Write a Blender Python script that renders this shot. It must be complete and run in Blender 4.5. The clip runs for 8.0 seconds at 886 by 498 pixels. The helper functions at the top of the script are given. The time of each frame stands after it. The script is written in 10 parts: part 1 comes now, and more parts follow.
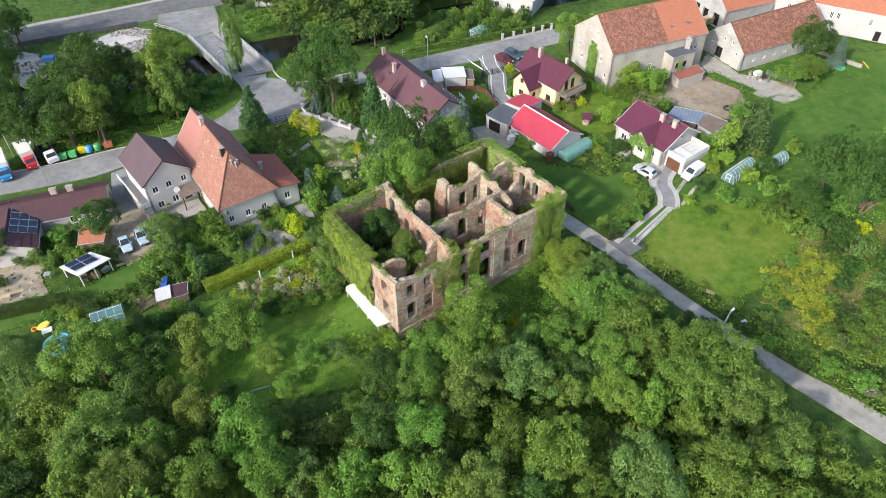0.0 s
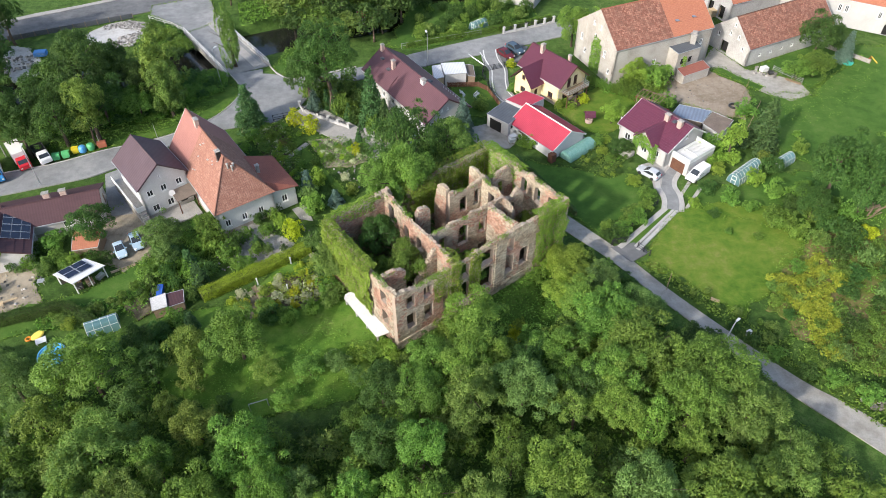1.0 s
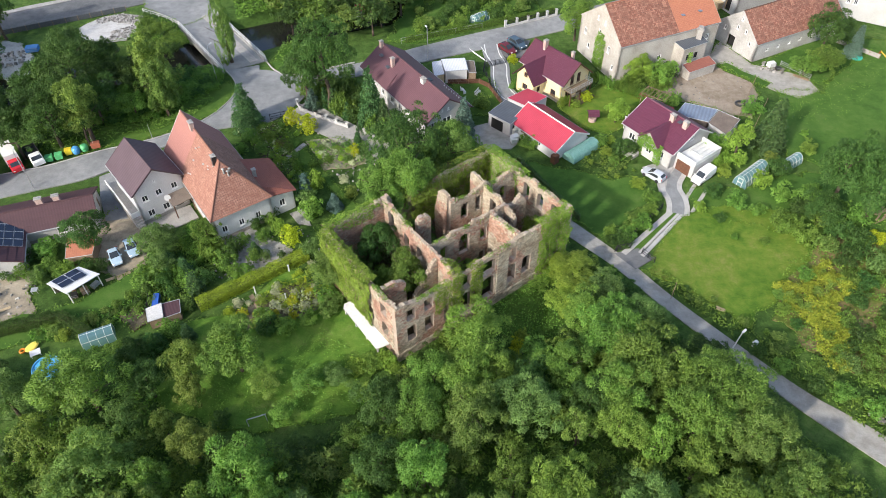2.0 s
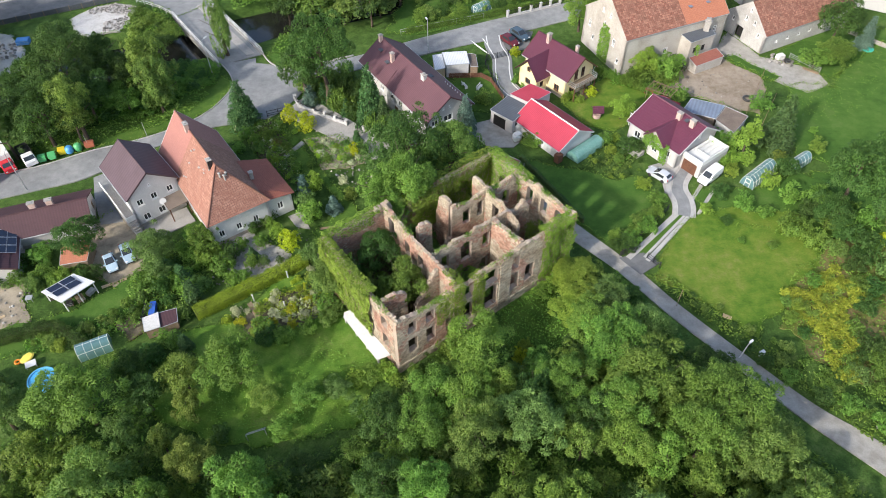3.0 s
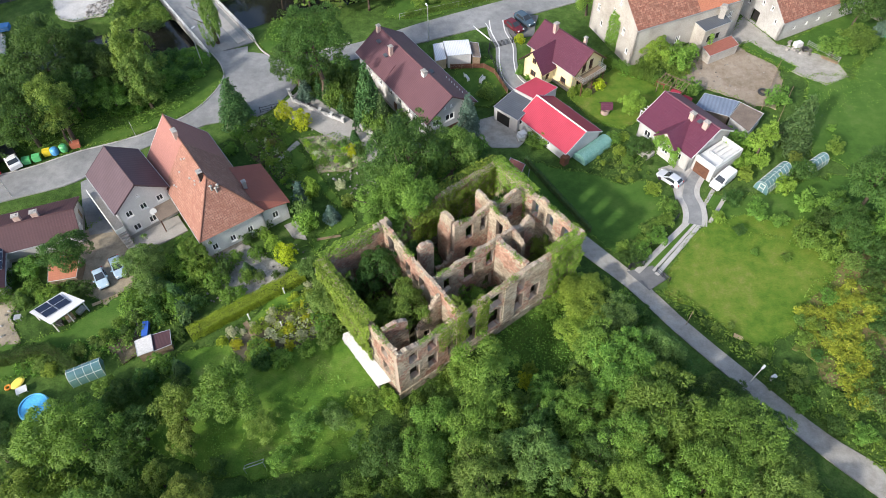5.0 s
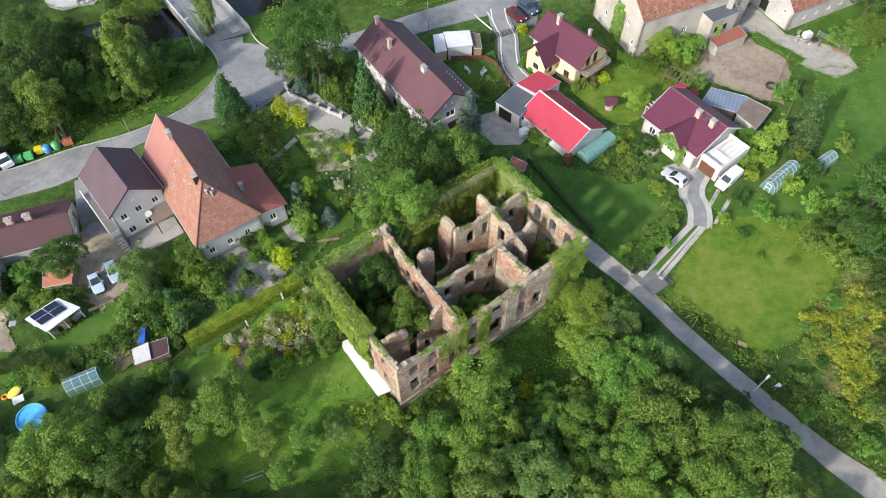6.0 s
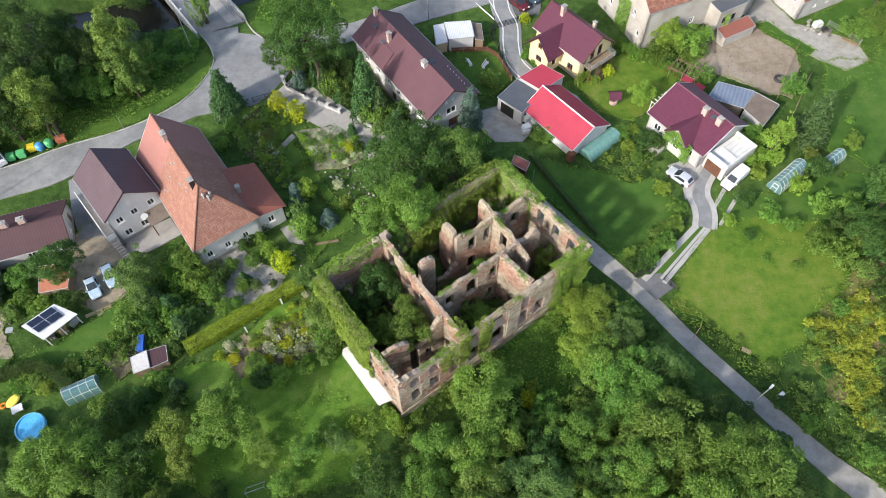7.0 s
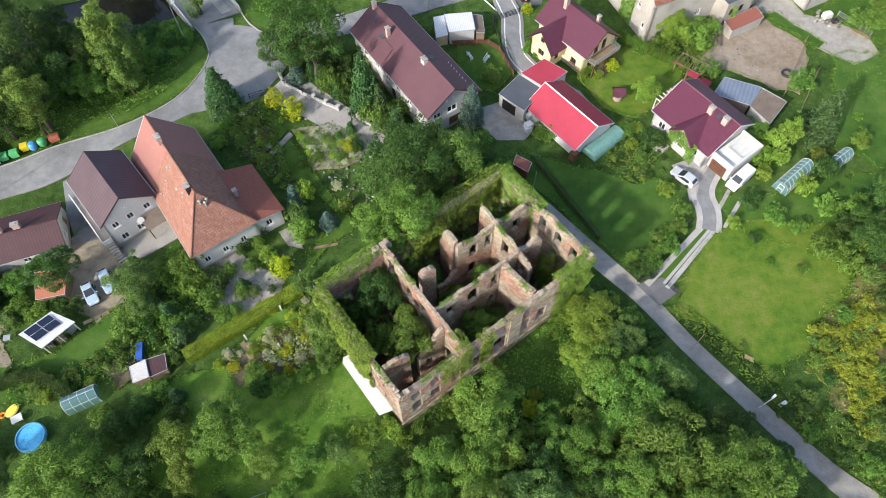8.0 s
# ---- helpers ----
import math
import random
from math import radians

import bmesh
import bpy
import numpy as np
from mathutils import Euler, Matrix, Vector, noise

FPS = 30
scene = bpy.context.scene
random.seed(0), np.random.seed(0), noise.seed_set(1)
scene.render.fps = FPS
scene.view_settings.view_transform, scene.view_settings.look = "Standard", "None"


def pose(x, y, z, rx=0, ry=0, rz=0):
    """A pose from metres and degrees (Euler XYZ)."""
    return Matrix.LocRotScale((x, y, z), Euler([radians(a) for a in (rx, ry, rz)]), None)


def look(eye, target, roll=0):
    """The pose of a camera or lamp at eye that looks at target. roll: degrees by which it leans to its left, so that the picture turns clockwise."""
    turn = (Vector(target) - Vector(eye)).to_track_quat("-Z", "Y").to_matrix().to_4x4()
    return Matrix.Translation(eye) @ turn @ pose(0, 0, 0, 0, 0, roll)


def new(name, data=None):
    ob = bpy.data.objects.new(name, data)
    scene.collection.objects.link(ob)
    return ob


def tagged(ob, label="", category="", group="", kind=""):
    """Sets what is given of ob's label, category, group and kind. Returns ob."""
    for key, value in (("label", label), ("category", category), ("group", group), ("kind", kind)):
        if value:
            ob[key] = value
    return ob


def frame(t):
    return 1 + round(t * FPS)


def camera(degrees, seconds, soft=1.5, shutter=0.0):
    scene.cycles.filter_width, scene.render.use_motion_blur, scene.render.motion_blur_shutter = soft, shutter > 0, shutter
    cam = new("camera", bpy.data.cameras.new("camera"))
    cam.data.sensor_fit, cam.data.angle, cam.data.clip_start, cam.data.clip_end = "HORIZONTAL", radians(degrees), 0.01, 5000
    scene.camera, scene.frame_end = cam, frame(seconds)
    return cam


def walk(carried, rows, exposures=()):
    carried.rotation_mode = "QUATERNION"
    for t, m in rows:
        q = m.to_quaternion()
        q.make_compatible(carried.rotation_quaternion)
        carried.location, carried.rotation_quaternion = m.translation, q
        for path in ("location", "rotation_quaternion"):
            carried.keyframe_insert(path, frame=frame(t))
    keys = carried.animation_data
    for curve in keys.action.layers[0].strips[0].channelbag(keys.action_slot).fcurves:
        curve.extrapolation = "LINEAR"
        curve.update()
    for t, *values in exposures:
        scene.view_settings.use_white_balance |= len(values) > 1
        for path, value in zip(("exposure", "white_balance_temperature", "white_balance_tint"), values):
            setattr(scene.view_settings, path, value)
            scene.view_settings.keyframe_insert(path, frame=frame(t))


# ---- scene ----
cam = camera(65.4, 8.0, soft=0.6)
METRES, EYE, TILT, LEAN, TURN = 38.0, 71.5, -43.2, 0.2, 0.0
ROWS = [
    (0.0, 0.0, 0.0, 0.0, 0.0, 0.0, -0.0),
    (0.5, -0.001, 0.0234, 0.047, -0.04, -0.78, -0.02),
    (1.0, -0.0021, 0.0482, 0.0956, -0.02, -1.57, 0.01),
    (1.5, -0.0033, 0.074, 0.1443, -0.02, -2.33, 0.04),
    (3.0, -0.0078, 0.1593, 0.3042, 0.02, -5.24, 0.19),
    (3.5, -0.0096, 0.1898, 0.3594, 0.03, -6.28, 0.24),
    (4.0, -0.0114, 0.2207, 0.4157, 0.02, -7.32, 0.26),
    (4.5, -0.0127, 0.2521, 0.4724, 0.01, -8.32, 0.28),
    (6.0, -0.0173, 0.3469, 0.6455, -0.04, -11.97, 0.31),
    (6.5, -0.0187, 0.3793, 0.7037, -0.04, -13.3, 0.34),
    (7.0, -0.0206, 0.4121, 0.7623, -0.06, -14.63, 0.36),
    (7.5, -0.0222, 0.4445, 0.8205, -0.08, -15.95, 0.39),
    (8.0, -0.0235, 0.477, 0.8785, -0.11, -17.25, 0.42),
]
walk(cam, [(t, pose(0, 0, EYE, TILT, LEAN, TURN) @ pose(METRES * x, METRES * y, METRES * z, 90 + pitch, roll, yaw)) for t, x, y, z, yaw, pitch, roll in ROWS])

# ---- light: a low hazy afternoon sun from behind and to the side, and the sky ----
SUN_AZ, SUN_EL = math.atan2(-0.70, -0.71), radians(31)
sun_dir = Vector((math.sin(SUN_AZ) * math.cos(SUN_EL), math.cos(SUN_AZ) * math.cos(SUN_EL), math.sin(SUN_EL)))
world = bpy.data.worlds.new("sky")
scene.world = world
world.use_nodes = True
wt = world.node_tree
sky = wt.nodes.new("ShaderNodeTexSky")
sky.sky_type, sky.sun_disc, sky.sun_elevation, sky.sun_rotation = "NISHITA", False, SUN_EL, SUN_AZ
sky.air_density, sky.dust_density = 1.0, 2.5
wt.links.new(sky.outputs[0], wt.nodes["Background"].inputs[0])
wt.nodes["Background"].inputs[1].default_value = 0.15
sun = new("sun", bpy.data.lights.new("sun", "SUN"))
sun.data.energy, sun.data.angle, sun.data.color = 2.42, radians(2.5), (1.0, 0.955, 0.9)
sun.matrix_world = look((0, 0, 150), Vector((0, 0, 150)) - sun_dir)
scene.view_settings.exposure = 1.02

# ---- materials ----
def node_mat(name):
    m = bpy.data.materials.new(name)
    m.use_nodes = True
    t = m.node_tree
    return m, t, t.nodes["Principled BSDF"]


def ramp(t, fac, stops):
    r = t.nodes.new("ShaderNodeValToRGB")
    el = r.color_ramp.elements
    while len(el) < len(stops):
        el.new(0.5)
    for e, (p, c) in zip(el, stops):
        e.position, e.color = p, (*c, 1)
    t.links.new(fac, r.inputs[0])
    return r.outputs[0]


def noise_tex(t, scale, detail=4, rough=0.6, vec=None):
    n = t.nodes.new("ShaderNodeTexNoise")
    n.inputs["Scale"].default_value, n.inputs["Detail"].default_value, n.inputs["Roughness"].default_value = scale, detail, rough
    if vec:
        t.links.new(vec, n.inputs["Vector"])
    return n.outputs["Fac"]


def mixed(t, a, b, fac, mode="MIX"):
    n = t.nodes.new("ShaderNodeMix")
    n.data_type, n.blend_type = "RGBA", mode
    for sock, v in ((n.inputs[0], fac), (n.inputs[6], a), (n.inputs[7], b)):
        if hasattr(v, "is_linked"):
            t.links.new(v, sock)
        else:
            sock.default_value = v if isinstance(v, (int, float)) else (*v, 1)
    return n.outputs[2]


def grey(t, fac, lo, hi):
    return ramp(t, fac, [(0.25, (lo,) * 3), (0.75, (hi,) * 3)])


def bumped(t, bsdf, height, strength, dist):
    b = t.nodes.new("ShaderNodeBump")
    b.inputs["Strength"].default_value, b.inputs["Distance"].default_value = strength, dist
    t.links.new(height, b.inputs["Height"])
    t.links.new(b.outputs[0], bsdf.inputs["Normal"])


def surface(name, cols, scale=0.6, fine=9.0, rough=0.85, metal=0.0, bump=0.3, dist=0.03, contrast=0.3, island=0.0, per_object=0.0, spec=0.3):
    """A mottled surface: a ramp of colours over broad noise, and a finer grain over that."""
    m, t, b = node_mat(name)
    co = t.nodes.new("ShaderNodeTexCoord").outputs["Object"]
    n1, n2 = noise_tex(t, scale, 5, 0.6, co), noise_tex(t, fine, 4, 0.7, co)
    k = len(cols)
    c = ramp(t, n1, [(0.3 + 0.4 * i / max(1, k - 1), q) for i, q in enumerate(cols)])
    c = mixed(t, c, grey(t, n2, 1 - contrast, 1 + contrast * 0.6), 1.0, "MULTIPLY")
    if island:
        c = mixed(t, c, grey(t, t.nodes.new("ShaderNodeNewGeometry").outputs["Random Per Island"], 1 - island, 1 + island * 0.5), 1.0, "MULTIPLY")
    if per_object:
        c = mixed(t, c, grey(t, t.nodes.new("ShaderNodeObjectInfo").outputs["Random"], 1 - per_object, 1 + per_object * 0.5), 1.0, "MULTIPLY")
    t.links.new(c, b.inputs["Base Color"])
    b.inputs["Roughness"].default_value, b.inputs["Metallic"].default_value, b.inputs["Specular IOR Level"].default_value = rough, metal, spec
    if bump:
        bumped(t, b, n2, bump, dist)
    return m


def leaf_mat(name, dark, mid, light, glow=0.45):
    """Leaves: each one its own shade, each plant a little different, thin enough to let light through."""
    dark, mid, light = (tuple(min(0.9, v * 1.88) for v in c) for c in (dark, mid, light))
    dark, light = (tuple(0.75 * a + 0.25 * b for a, b in zip(c, mid)) for c in (dark, light))
    m, t, b = node_mat(name)
    geo, info = t.nodes.new("ShaderNodeNewGeometry"), t.nodes.new("ShaderNodeObjectInfo")
    co = t.nodes.new("ShaderNodeTexCoord").outputs["Object"]
    c = ramp(t, geo.outputs["Random Per Island"], [(0.0, dark), (0.4, mid), (1.0, light)])
    c = mixed(t, c, grey(t, noise_tex(t, 0.9, 3, 0.6, co), 0.68, 1.3), 1.0, "MULTIPLY")
    hs = t.nodes.new("ShaderNodeHueSaturation")
    mr = t.nodes.new("ShaderNodeMapRange")
    mr.inputs[3].default_value, mr.inputs[4].default_value = 0.485, 0.515
    mv = t.nodes.new("ShaderNodeMapRange")
    mv.inputs[3].default_value, mv.inputs[4].default_value = 0.86, 1.16
    t.links.new(info.outputs["Random"], mr.inputs[0])
    t.links.new(info.outputs["Random"], mv.inputs[0])
    t.links.new(mr.outputs[0], hs.inputs["Hue"])
    t.links.new(mv.outputs[0], hs.inputs["Value"])
    t.links.new(c, hs.inputs["Color"])
    t.links.new(hs.outputs[0], b.inputs["Base Color"])
    b.inputs["Roughness"].default_value, b.inputs["Specular IOR Level"].default_value = 0.55, 0.25
    tr, mx = t.nodes.new("ShaderNodeBsdfTranslucent"), t.nodes.new("ShaderNodeMixShader")
    t.links.new(mixed(t, hs.outputs[0], (1.0, 1.0, 0.62), 1.0, "MULTIPLY"), tr.inputs[0])
    mx.inputs[0].default_value = glow
    t.links.new(b.outputs[0], mx.inputs[1])
    t.links.new(tr.outputs[0], mx.inputs[2])
    t.links.new(mx.outputs[0], t.nodes["Material Output"].inputs[0])
    return m


def tile_mat(name, c1, c2, mortar, w=0.3, h=0.33, rough=0.75, stain=0.35, bump=0.6, dirt=(0.05, 0.04, 0.03), dirt_at=0.62):
    """Roof tiles laid by the roof's own UV, in metres along the eave and up the slope."""
    m, t, b = node_mat(name)
    uv = t.nodes.new("ShaderNodeTexCoord").outputs["UV"]
    br = t.nodes.new("ShaderNodeTexBrick")
    br.inputs["Color1"].default_value, br.inputs["Color2"].default_value, br.inputs["Mortar"].default_value = (*c1, 1), (*c2, 1), (*mortar, 1)
    br.inputs["Scale"].default_value, br.inputs["Brick Width"].default_value, br.inputs["Row Height"].default_value = 1.0, w, h
    br.inputs["Mortar Size"].default_value, br.inputs["Mortar Smooth"].default_value = 0.025, 0.6
    br.offset = 0.0
    t.links.new(uv, br.inputs["Vector"])
    n1, n2 = noise_tex(t, 0.45, 5, 0.65, uv), noise_tex(t, 5.0, 4, 0.7, uv)
    c = mixed(t, br.outputs[0], grey(t, n2, 1 - stain, 1 + stain * 0.5), 1.0, "MULTIPLY")
    c = mixed(t, c, dirt, ramp(t, n1, [(dirt_at - 0.1, (0,) * 3), (dirt_at + 0.2, (0.75,) * 3)]))
    t.links.new(c, b.inputs["Base Color"])
    b.inputs["Roughness"].default_value = rough
    bumped(t, b, br.outputs[1], -bump, 0.03)
    return m


def sheet_mat(name, col, dark, rib=0.28, rough=0.45, bump=0.7):
    """Ribbed metal roofing: ribs run up the slope."""
    m, t, b = node_mat(name)
    uv = t.nodes.new("ShaderNodeTexCoord").outputs["UV"]
    wv = t.nodes.new("ShaderNodeTexWave")
    wv.bands_direction, wv.wave_profile = "X", "SIN"
    wv.inputs["Scale"].default_value = 1.0 / rib * 0.314
    t.links.new(uv, wv.inputs["Vector"])
    n1 = noise_tex(t, 0.35, 5, 0.6, uv)
    c = mixed(t, ramp(t, n1, [(0.3, dark), (0.65, col)]), grey(t, noise_tex(t, 6, 3, 0.6, uv), 0.85, 1.1), 1.0, "MULTIPLY")
    c = mixed(t, c, grey(t, wv.outputs["Fac"], 0.88, 1.03), 1.0, "MULTIPLY")
    t.links.new(c, b.inputs["Base Color"])
    b.inputs["Roughness"].default_value, b.inputs["Metallic"].default_value = rough, 0.0
    b.inputs["Specular IOR Level"].default_value = 0.3
    bumped(t, b, wv.outputs["Fac"], bump, 0.03)
    return m


def ground_mat(name, stops, big=0.05, mid=0.5, fine=6.0, lo=0.6, hi=1.25, bump=0.6, dist=0.08, rough=0.95):
    """Grass or soil: broad patches, tufts and blades."""
    m, t, b = node_mat(name)
    co = t.nodes.new("ShaderNodeTexCoord").outputs["Object"]
    n0, n1, n2 = noise_tex(t, big, 4, 0.6, co), noise_tex(t, mid, 5, 0.7, co), noise_tex(t, fine, 4, 0.75, co)
    f = mixed(t, n0, n1, 0.5)
    k = len(stops)
    c = ramp(t, f, [(0.37 + 0.26 * i / (k - 1), q) for i, q in enumerate(stops)])
    c = mixed(t, c, grey(t, n2, lo, hi), 1.0, "MULTIPLY")
    t.links.new(c, b.inputs["Base Color"])
    b.inputs["Roughness"].default_value, b.inputs["Specular IOR Level"].default_value = rough, 0.15
    bumped(t, b, n2, bump, dist)
    return m


def glass_mat(name, col, rough=0.05, alpha=1.0):
    m, t, b = node_mat(name)
    b.inputs["Base Color"].default_value = (*col, 1)
    b.inputs["Roughness"].default_value, b.inputs["Specular IOR Level"].default_value, b.inputs["Alpha"].default_value = rough, 0.8, alpha
    return m


M = {}
M["meadow"] = ground_mat("meadow", [(0.027, 0.06, 0.012), (0.050, 0.1, 0.019), (0.077, 0.14, 0.028), (0.113, 0.165, 0.045)], big=0.08, mid=0.7, fine=5.0, lo=0.5, hi=1.35, bump=0.9, dist=0.15)
M["lawn"] = ground_mat("lawn", [(0.041, 0.097, 0.016), (0.057, 0.126, 0.020), (0.077, 0.149, 0.026), (0.102, 0.160, 0.039)], big=0.07, mid=0.45, lo=0.66, hi=1.22, bump=0.8)
M["fresh_lawn"] = ground_mat("fresh_lawn", [(0.056, 0.13, 0.017), (0.090, 0.182, 0.023), (0.124, 0.215, 0.032), (0.167, 0.23, 0.056)], big=0.14, mid=0.6, lo=0.6, hi=1.3, bump=0.8)
# deeper green than fresh_lawn, with shade on the grass put into its colour
M["shade_lawn"] = ground_mat("shade_toned_lawn", [(0.045, 0.1, 0.016), (0.068, 0.135, 0.021), (0.1, 0.165, 0.03)], big=0.1, mid=0.6, lo=0.68, hi=1.2, bump=0.8)
M["dry_lawn"] = ground_mat("dry_lawn", [(0.06, 0.128, 0.014), (0.092, 0.165, 0.019), (0.134, 0.19, 0.027), (0.19, 0.205, 0.053)], big=0.1, mid=0.6, lo=0.6, hi=1.28, bump=0.8)
M["dry_field"] = ground_mat("dry_field", [(0.07, 0.12, 0.02), (0.13, 0.16, 0.035), (0.2, 0.17, 0.07), (0.26, 0.2, 0.11)], big=0.12, mid=0.5)
M["soil"] = ground_mat("soil", [(0.065, 0.06, 0.032), (0.11, 0.095, 0.058), (0.18, 0.155, 0.11)], big=0.2, mid=1.0)
M["dirt_yard"] = ground_mat("dirt_yard", [(0.190, 0.149, 0.104), (0.275, 0.225, 0.170), (0.342, 0.288, 0.228)], big=0.12, mid=0.7, lo=0.8, hi=1.15)
M["sand"] = ground_mat("sandy_ground", [(0.196, 0.167, 0.121), (0.310, 0.265, 0.196), (0.402, 0.351, 0.270)], big=0.2, mid=0.9, lo=0.8, hi=1.12)
M["gravel"] = ground_mat("gravel", [(0.258, 0.241, 0.211), (0.327, 0.310, 0.275), (0.387, 0.370, 0.335)], big=0.2, mid=0.8, fine=8, lo=0.78, hi=1.15)
M["gravel_bed"] = ground_mat("grey_gravel_bed", [(0.22, 0.205, 0.18), (0.32, 0.305, 0.275), (0.42, 0.4, 0.37)], big=0.3, mid=1.2, fine=7, lo=0.7, hi=1.2)
M["asphalt"] = ground_mat("worn_asphalt", [(0.172, 0.177, 0.178), (0.225, 0.23, 0.23), (0.29, 0.293, 0.288)], big=0.1, mid=0.6, fine=10, lo=0.82, hi=1.12, bump=0.3, dist=0.02)
M["asphalt_dark"] = ground_mat("asphalt", [(0.1, 0.103, 0.106), (0.14, 0.142, 0.144), (0.18, 0.18, 0.18)], big=0.12, mid=0.6, fine=10, lo=0.82, hi=1.12, bump=0.3, dist=0.02)
M["concrete"] = surface("concrete", [(0.3, 0.285, 0.265), (0.38, 0.365, 0.34)], 0.5, 7, 0.9, bump=0.2)
M["pale_concrete"] = surface("pale_dusty_concrete", [(0.4, 0.385, 0.36), (0.52, 0.505, 0.48), (0.34, 0.32, 0.29)], 0.25, 3, 0.95, bump=0.3, contrast=0.3)
M["kerb"] = surface("kerb_stone", [(0.36, 0.345, 0.32), (0.46, 0.445, 0.42)], 0.8, 9, 0.9, bump=0.2)
M["rubble"] = surface("rubble", [(0.2, 0.185, 0.165), (0.33, 0.31, 0.285), (0.42, 0.4, 0.375)], 0.6, 4, 0.95, island=0.55, bump=0.5)
M["white_slab"] = surface("white_plaster_sheet", [(0.5, 0.49, 0.47), (0.6, 0.59, 0.575)], 0.5, 5, 0.85, bump=0.2)
M["stone"] = surface("ruin_sandstone", [(0.270, 0.204, 0.144), (0.381, 0.314, 0.230), (0.465, 0.408, 0.310), (0.335, 0.261, 0.189)], 0.45, 5, 0.95, island=0.24, bump=0.6, dist=0.06, contrast=0.45)
M["mortar"] = surface("old_mortar", [(0.3, 0.235, 0.185), (0.42, 0.345, 0.28)], 0.7, 8, 0.95, bump=0.4)
M["brick"] = surface("ruin_brick", [(0.32, 0.175, 0.125), (0.39, 0.24, 0.175), (0.44, 0.3, 0.235)], 0.6, 7, 0.95, island=0.25, bump=0.4)
M["white_wall"] = surface("white_render", [(0.405, 0.397, 0.386), (0.488, 0.480, 0.469)], 0.4, 8, 0.9, bump=0.1, contrast=0.16)
M["grey_wall"] = surface("grey_render", [(0.52, 0.52, 0.515), (0.62, 0.62, 0.615)], 0.4, 8, 0.9, bump=0.1, contrast=0.15)
M["cream_wall"] = surface("old_cream_render", [(0.306, 0.279, 0.243), (0.405, 0.378, 0.338), (0.459, 0.436, 0.401)], 0.25, 5, 0.95, bump=0.15, contrast=0.28)
M["old_white"] = surface("old_white_render", [(0.306, 0.297, 0.279), (0.410, 0.401, 0.387), (0.459, 0.455, 0.441)], 0.25, 5, 0.95, bump=0.15, contrast=0.25)
M["yellow_wall"] = surface("yellow_render", [(0.72, 0.6, 0.33), (0.8, 0.68, 0.42)], 0.4, 8, 0.9, bump=0.1, contrast=0.1)
M["stone_base"] = surface("rough_stone_wall", [(0.3, 0.26, 0.22), (0.45, 0.4, 0.34)], 1.2, 5, 0.95, bump=0.5, contrast=0.4)
M["tile_orange"] = tile_mat("orange_clay_tiles", (0.285, 0.13, 0.092), (0.4, 0.215, 0.16), (0.165, 0.08, 0.06), 0.32, 0.36, 0.85, 0.6, 0.8, (0.225, 0.1, 0.068), 0.5)
M["tile_salmon"] = tile_mat("salmon_tiles", (0.3, 0.135, 0.112), (0.335, 0.155, 0.13), (0.265, 0.115, 0.094), 0.3, 0.34, 0.85, 0.22, 0.25, (0.28, 0.127, 0.107), 0.6)
M["tile_barn"] = tile_mat("old_barn_tiles", (0.22, 0.08, 0.052), (0.42, 0.205, 0.14), (0.13, 0.068, 0.05), 0.42, 0.42, 0.9, 0.6, 0.8, (0.15, 0.075, 0.052), 0.5)
M["tile_newer"] = tile_mat("orange_red_tiles", (0.4, 0.15, 0.085), (0.43, 0.175, 0.1), (0.32, 0.115, 0.07), 0.3, 0.34, 0.85, 0.22, 0.25, (0.3, 0.115, 0.07), 0.64)
M["tile_redbrown"] = tile_mat("red_brown_tiles", (0.25, 0.085, 0.06), (0.28, 0.1, 0.07), (0.2, 0.065, 0.045), 0.3, 0.34, 0.85, 0.22, 0.25, (0.2, 0.075, 0.055), 0.62)
M["tile_plum"] = tile_mat("plum_tiles", (0.095, 0.022, 0.042), (0.12, 0.032, 0.055), (0.05, 0.012, 0.022), 0.33, 0.36, 0.5, 0.2, 0.8, (0.08, 0.024, 0.034), 0.7)
M["tile_wine"] = tile_mat("wine_red_tiles", (0.097, 0.019, 0.042), (0.120, 0.028, 0.053), (0.135, 0.052, 0.075), 0.4, 0.42, 0.5, 0.2, 0.8, (0.1, 0.026, 0.04), 0.7)
M["sheet_brown"] = sheet_mat("brown_metal_roof", (0.107, 0.073, 0.085), (0.087, 0.058, 0.068), 0.5, 0.6, 0.15)
M["sheet_dark"] = sheet_mat("brown_profiled_roof", (0.081, 0.040, 0.045), (0.063, 0.031, 0.036), 0.4, 0.65, 0.2)
M["sheet_long"] = sheet_mat("red_brown_metal_roof", (0.123, 0.060, 0.070), (0.102, 0.048, 0.058), 0.35, 0.6, 0.2)
M["sheet_red"] = sheet_mat("bright_red_metal_roof", (0.44, 0.052, 0.082), (0.37, 0.042, 0.068), 0.3, 0.55, 0.3)
M["sheet_grey"] = sheet_mat("slate_grey_roof", (0.105, 0.115, 0.13), (0.08, 0.088, 0.1), 0.4, 0.55, 0.3)
M["sheet_blue"] = sheet_mat("blue_grey_roof", (0.2, 0.24, 0.31), (0.15, 0.185, 0.24), 0.6, 0.5, 0.3)
M["sheet_white"] = sheet_mat("pale_corrugated_roof", (0.7, 0.71, 0.72), (0.55, 0.56, 0.58), 0.3, 0.45, 0.5)
M["felt_brown"] = surface("brown_roof_felt", [(0.14, 0.11, 0.09), (0.2, 0.16, 0.13)], 0.6, 7, 0.9, bump=0.2)
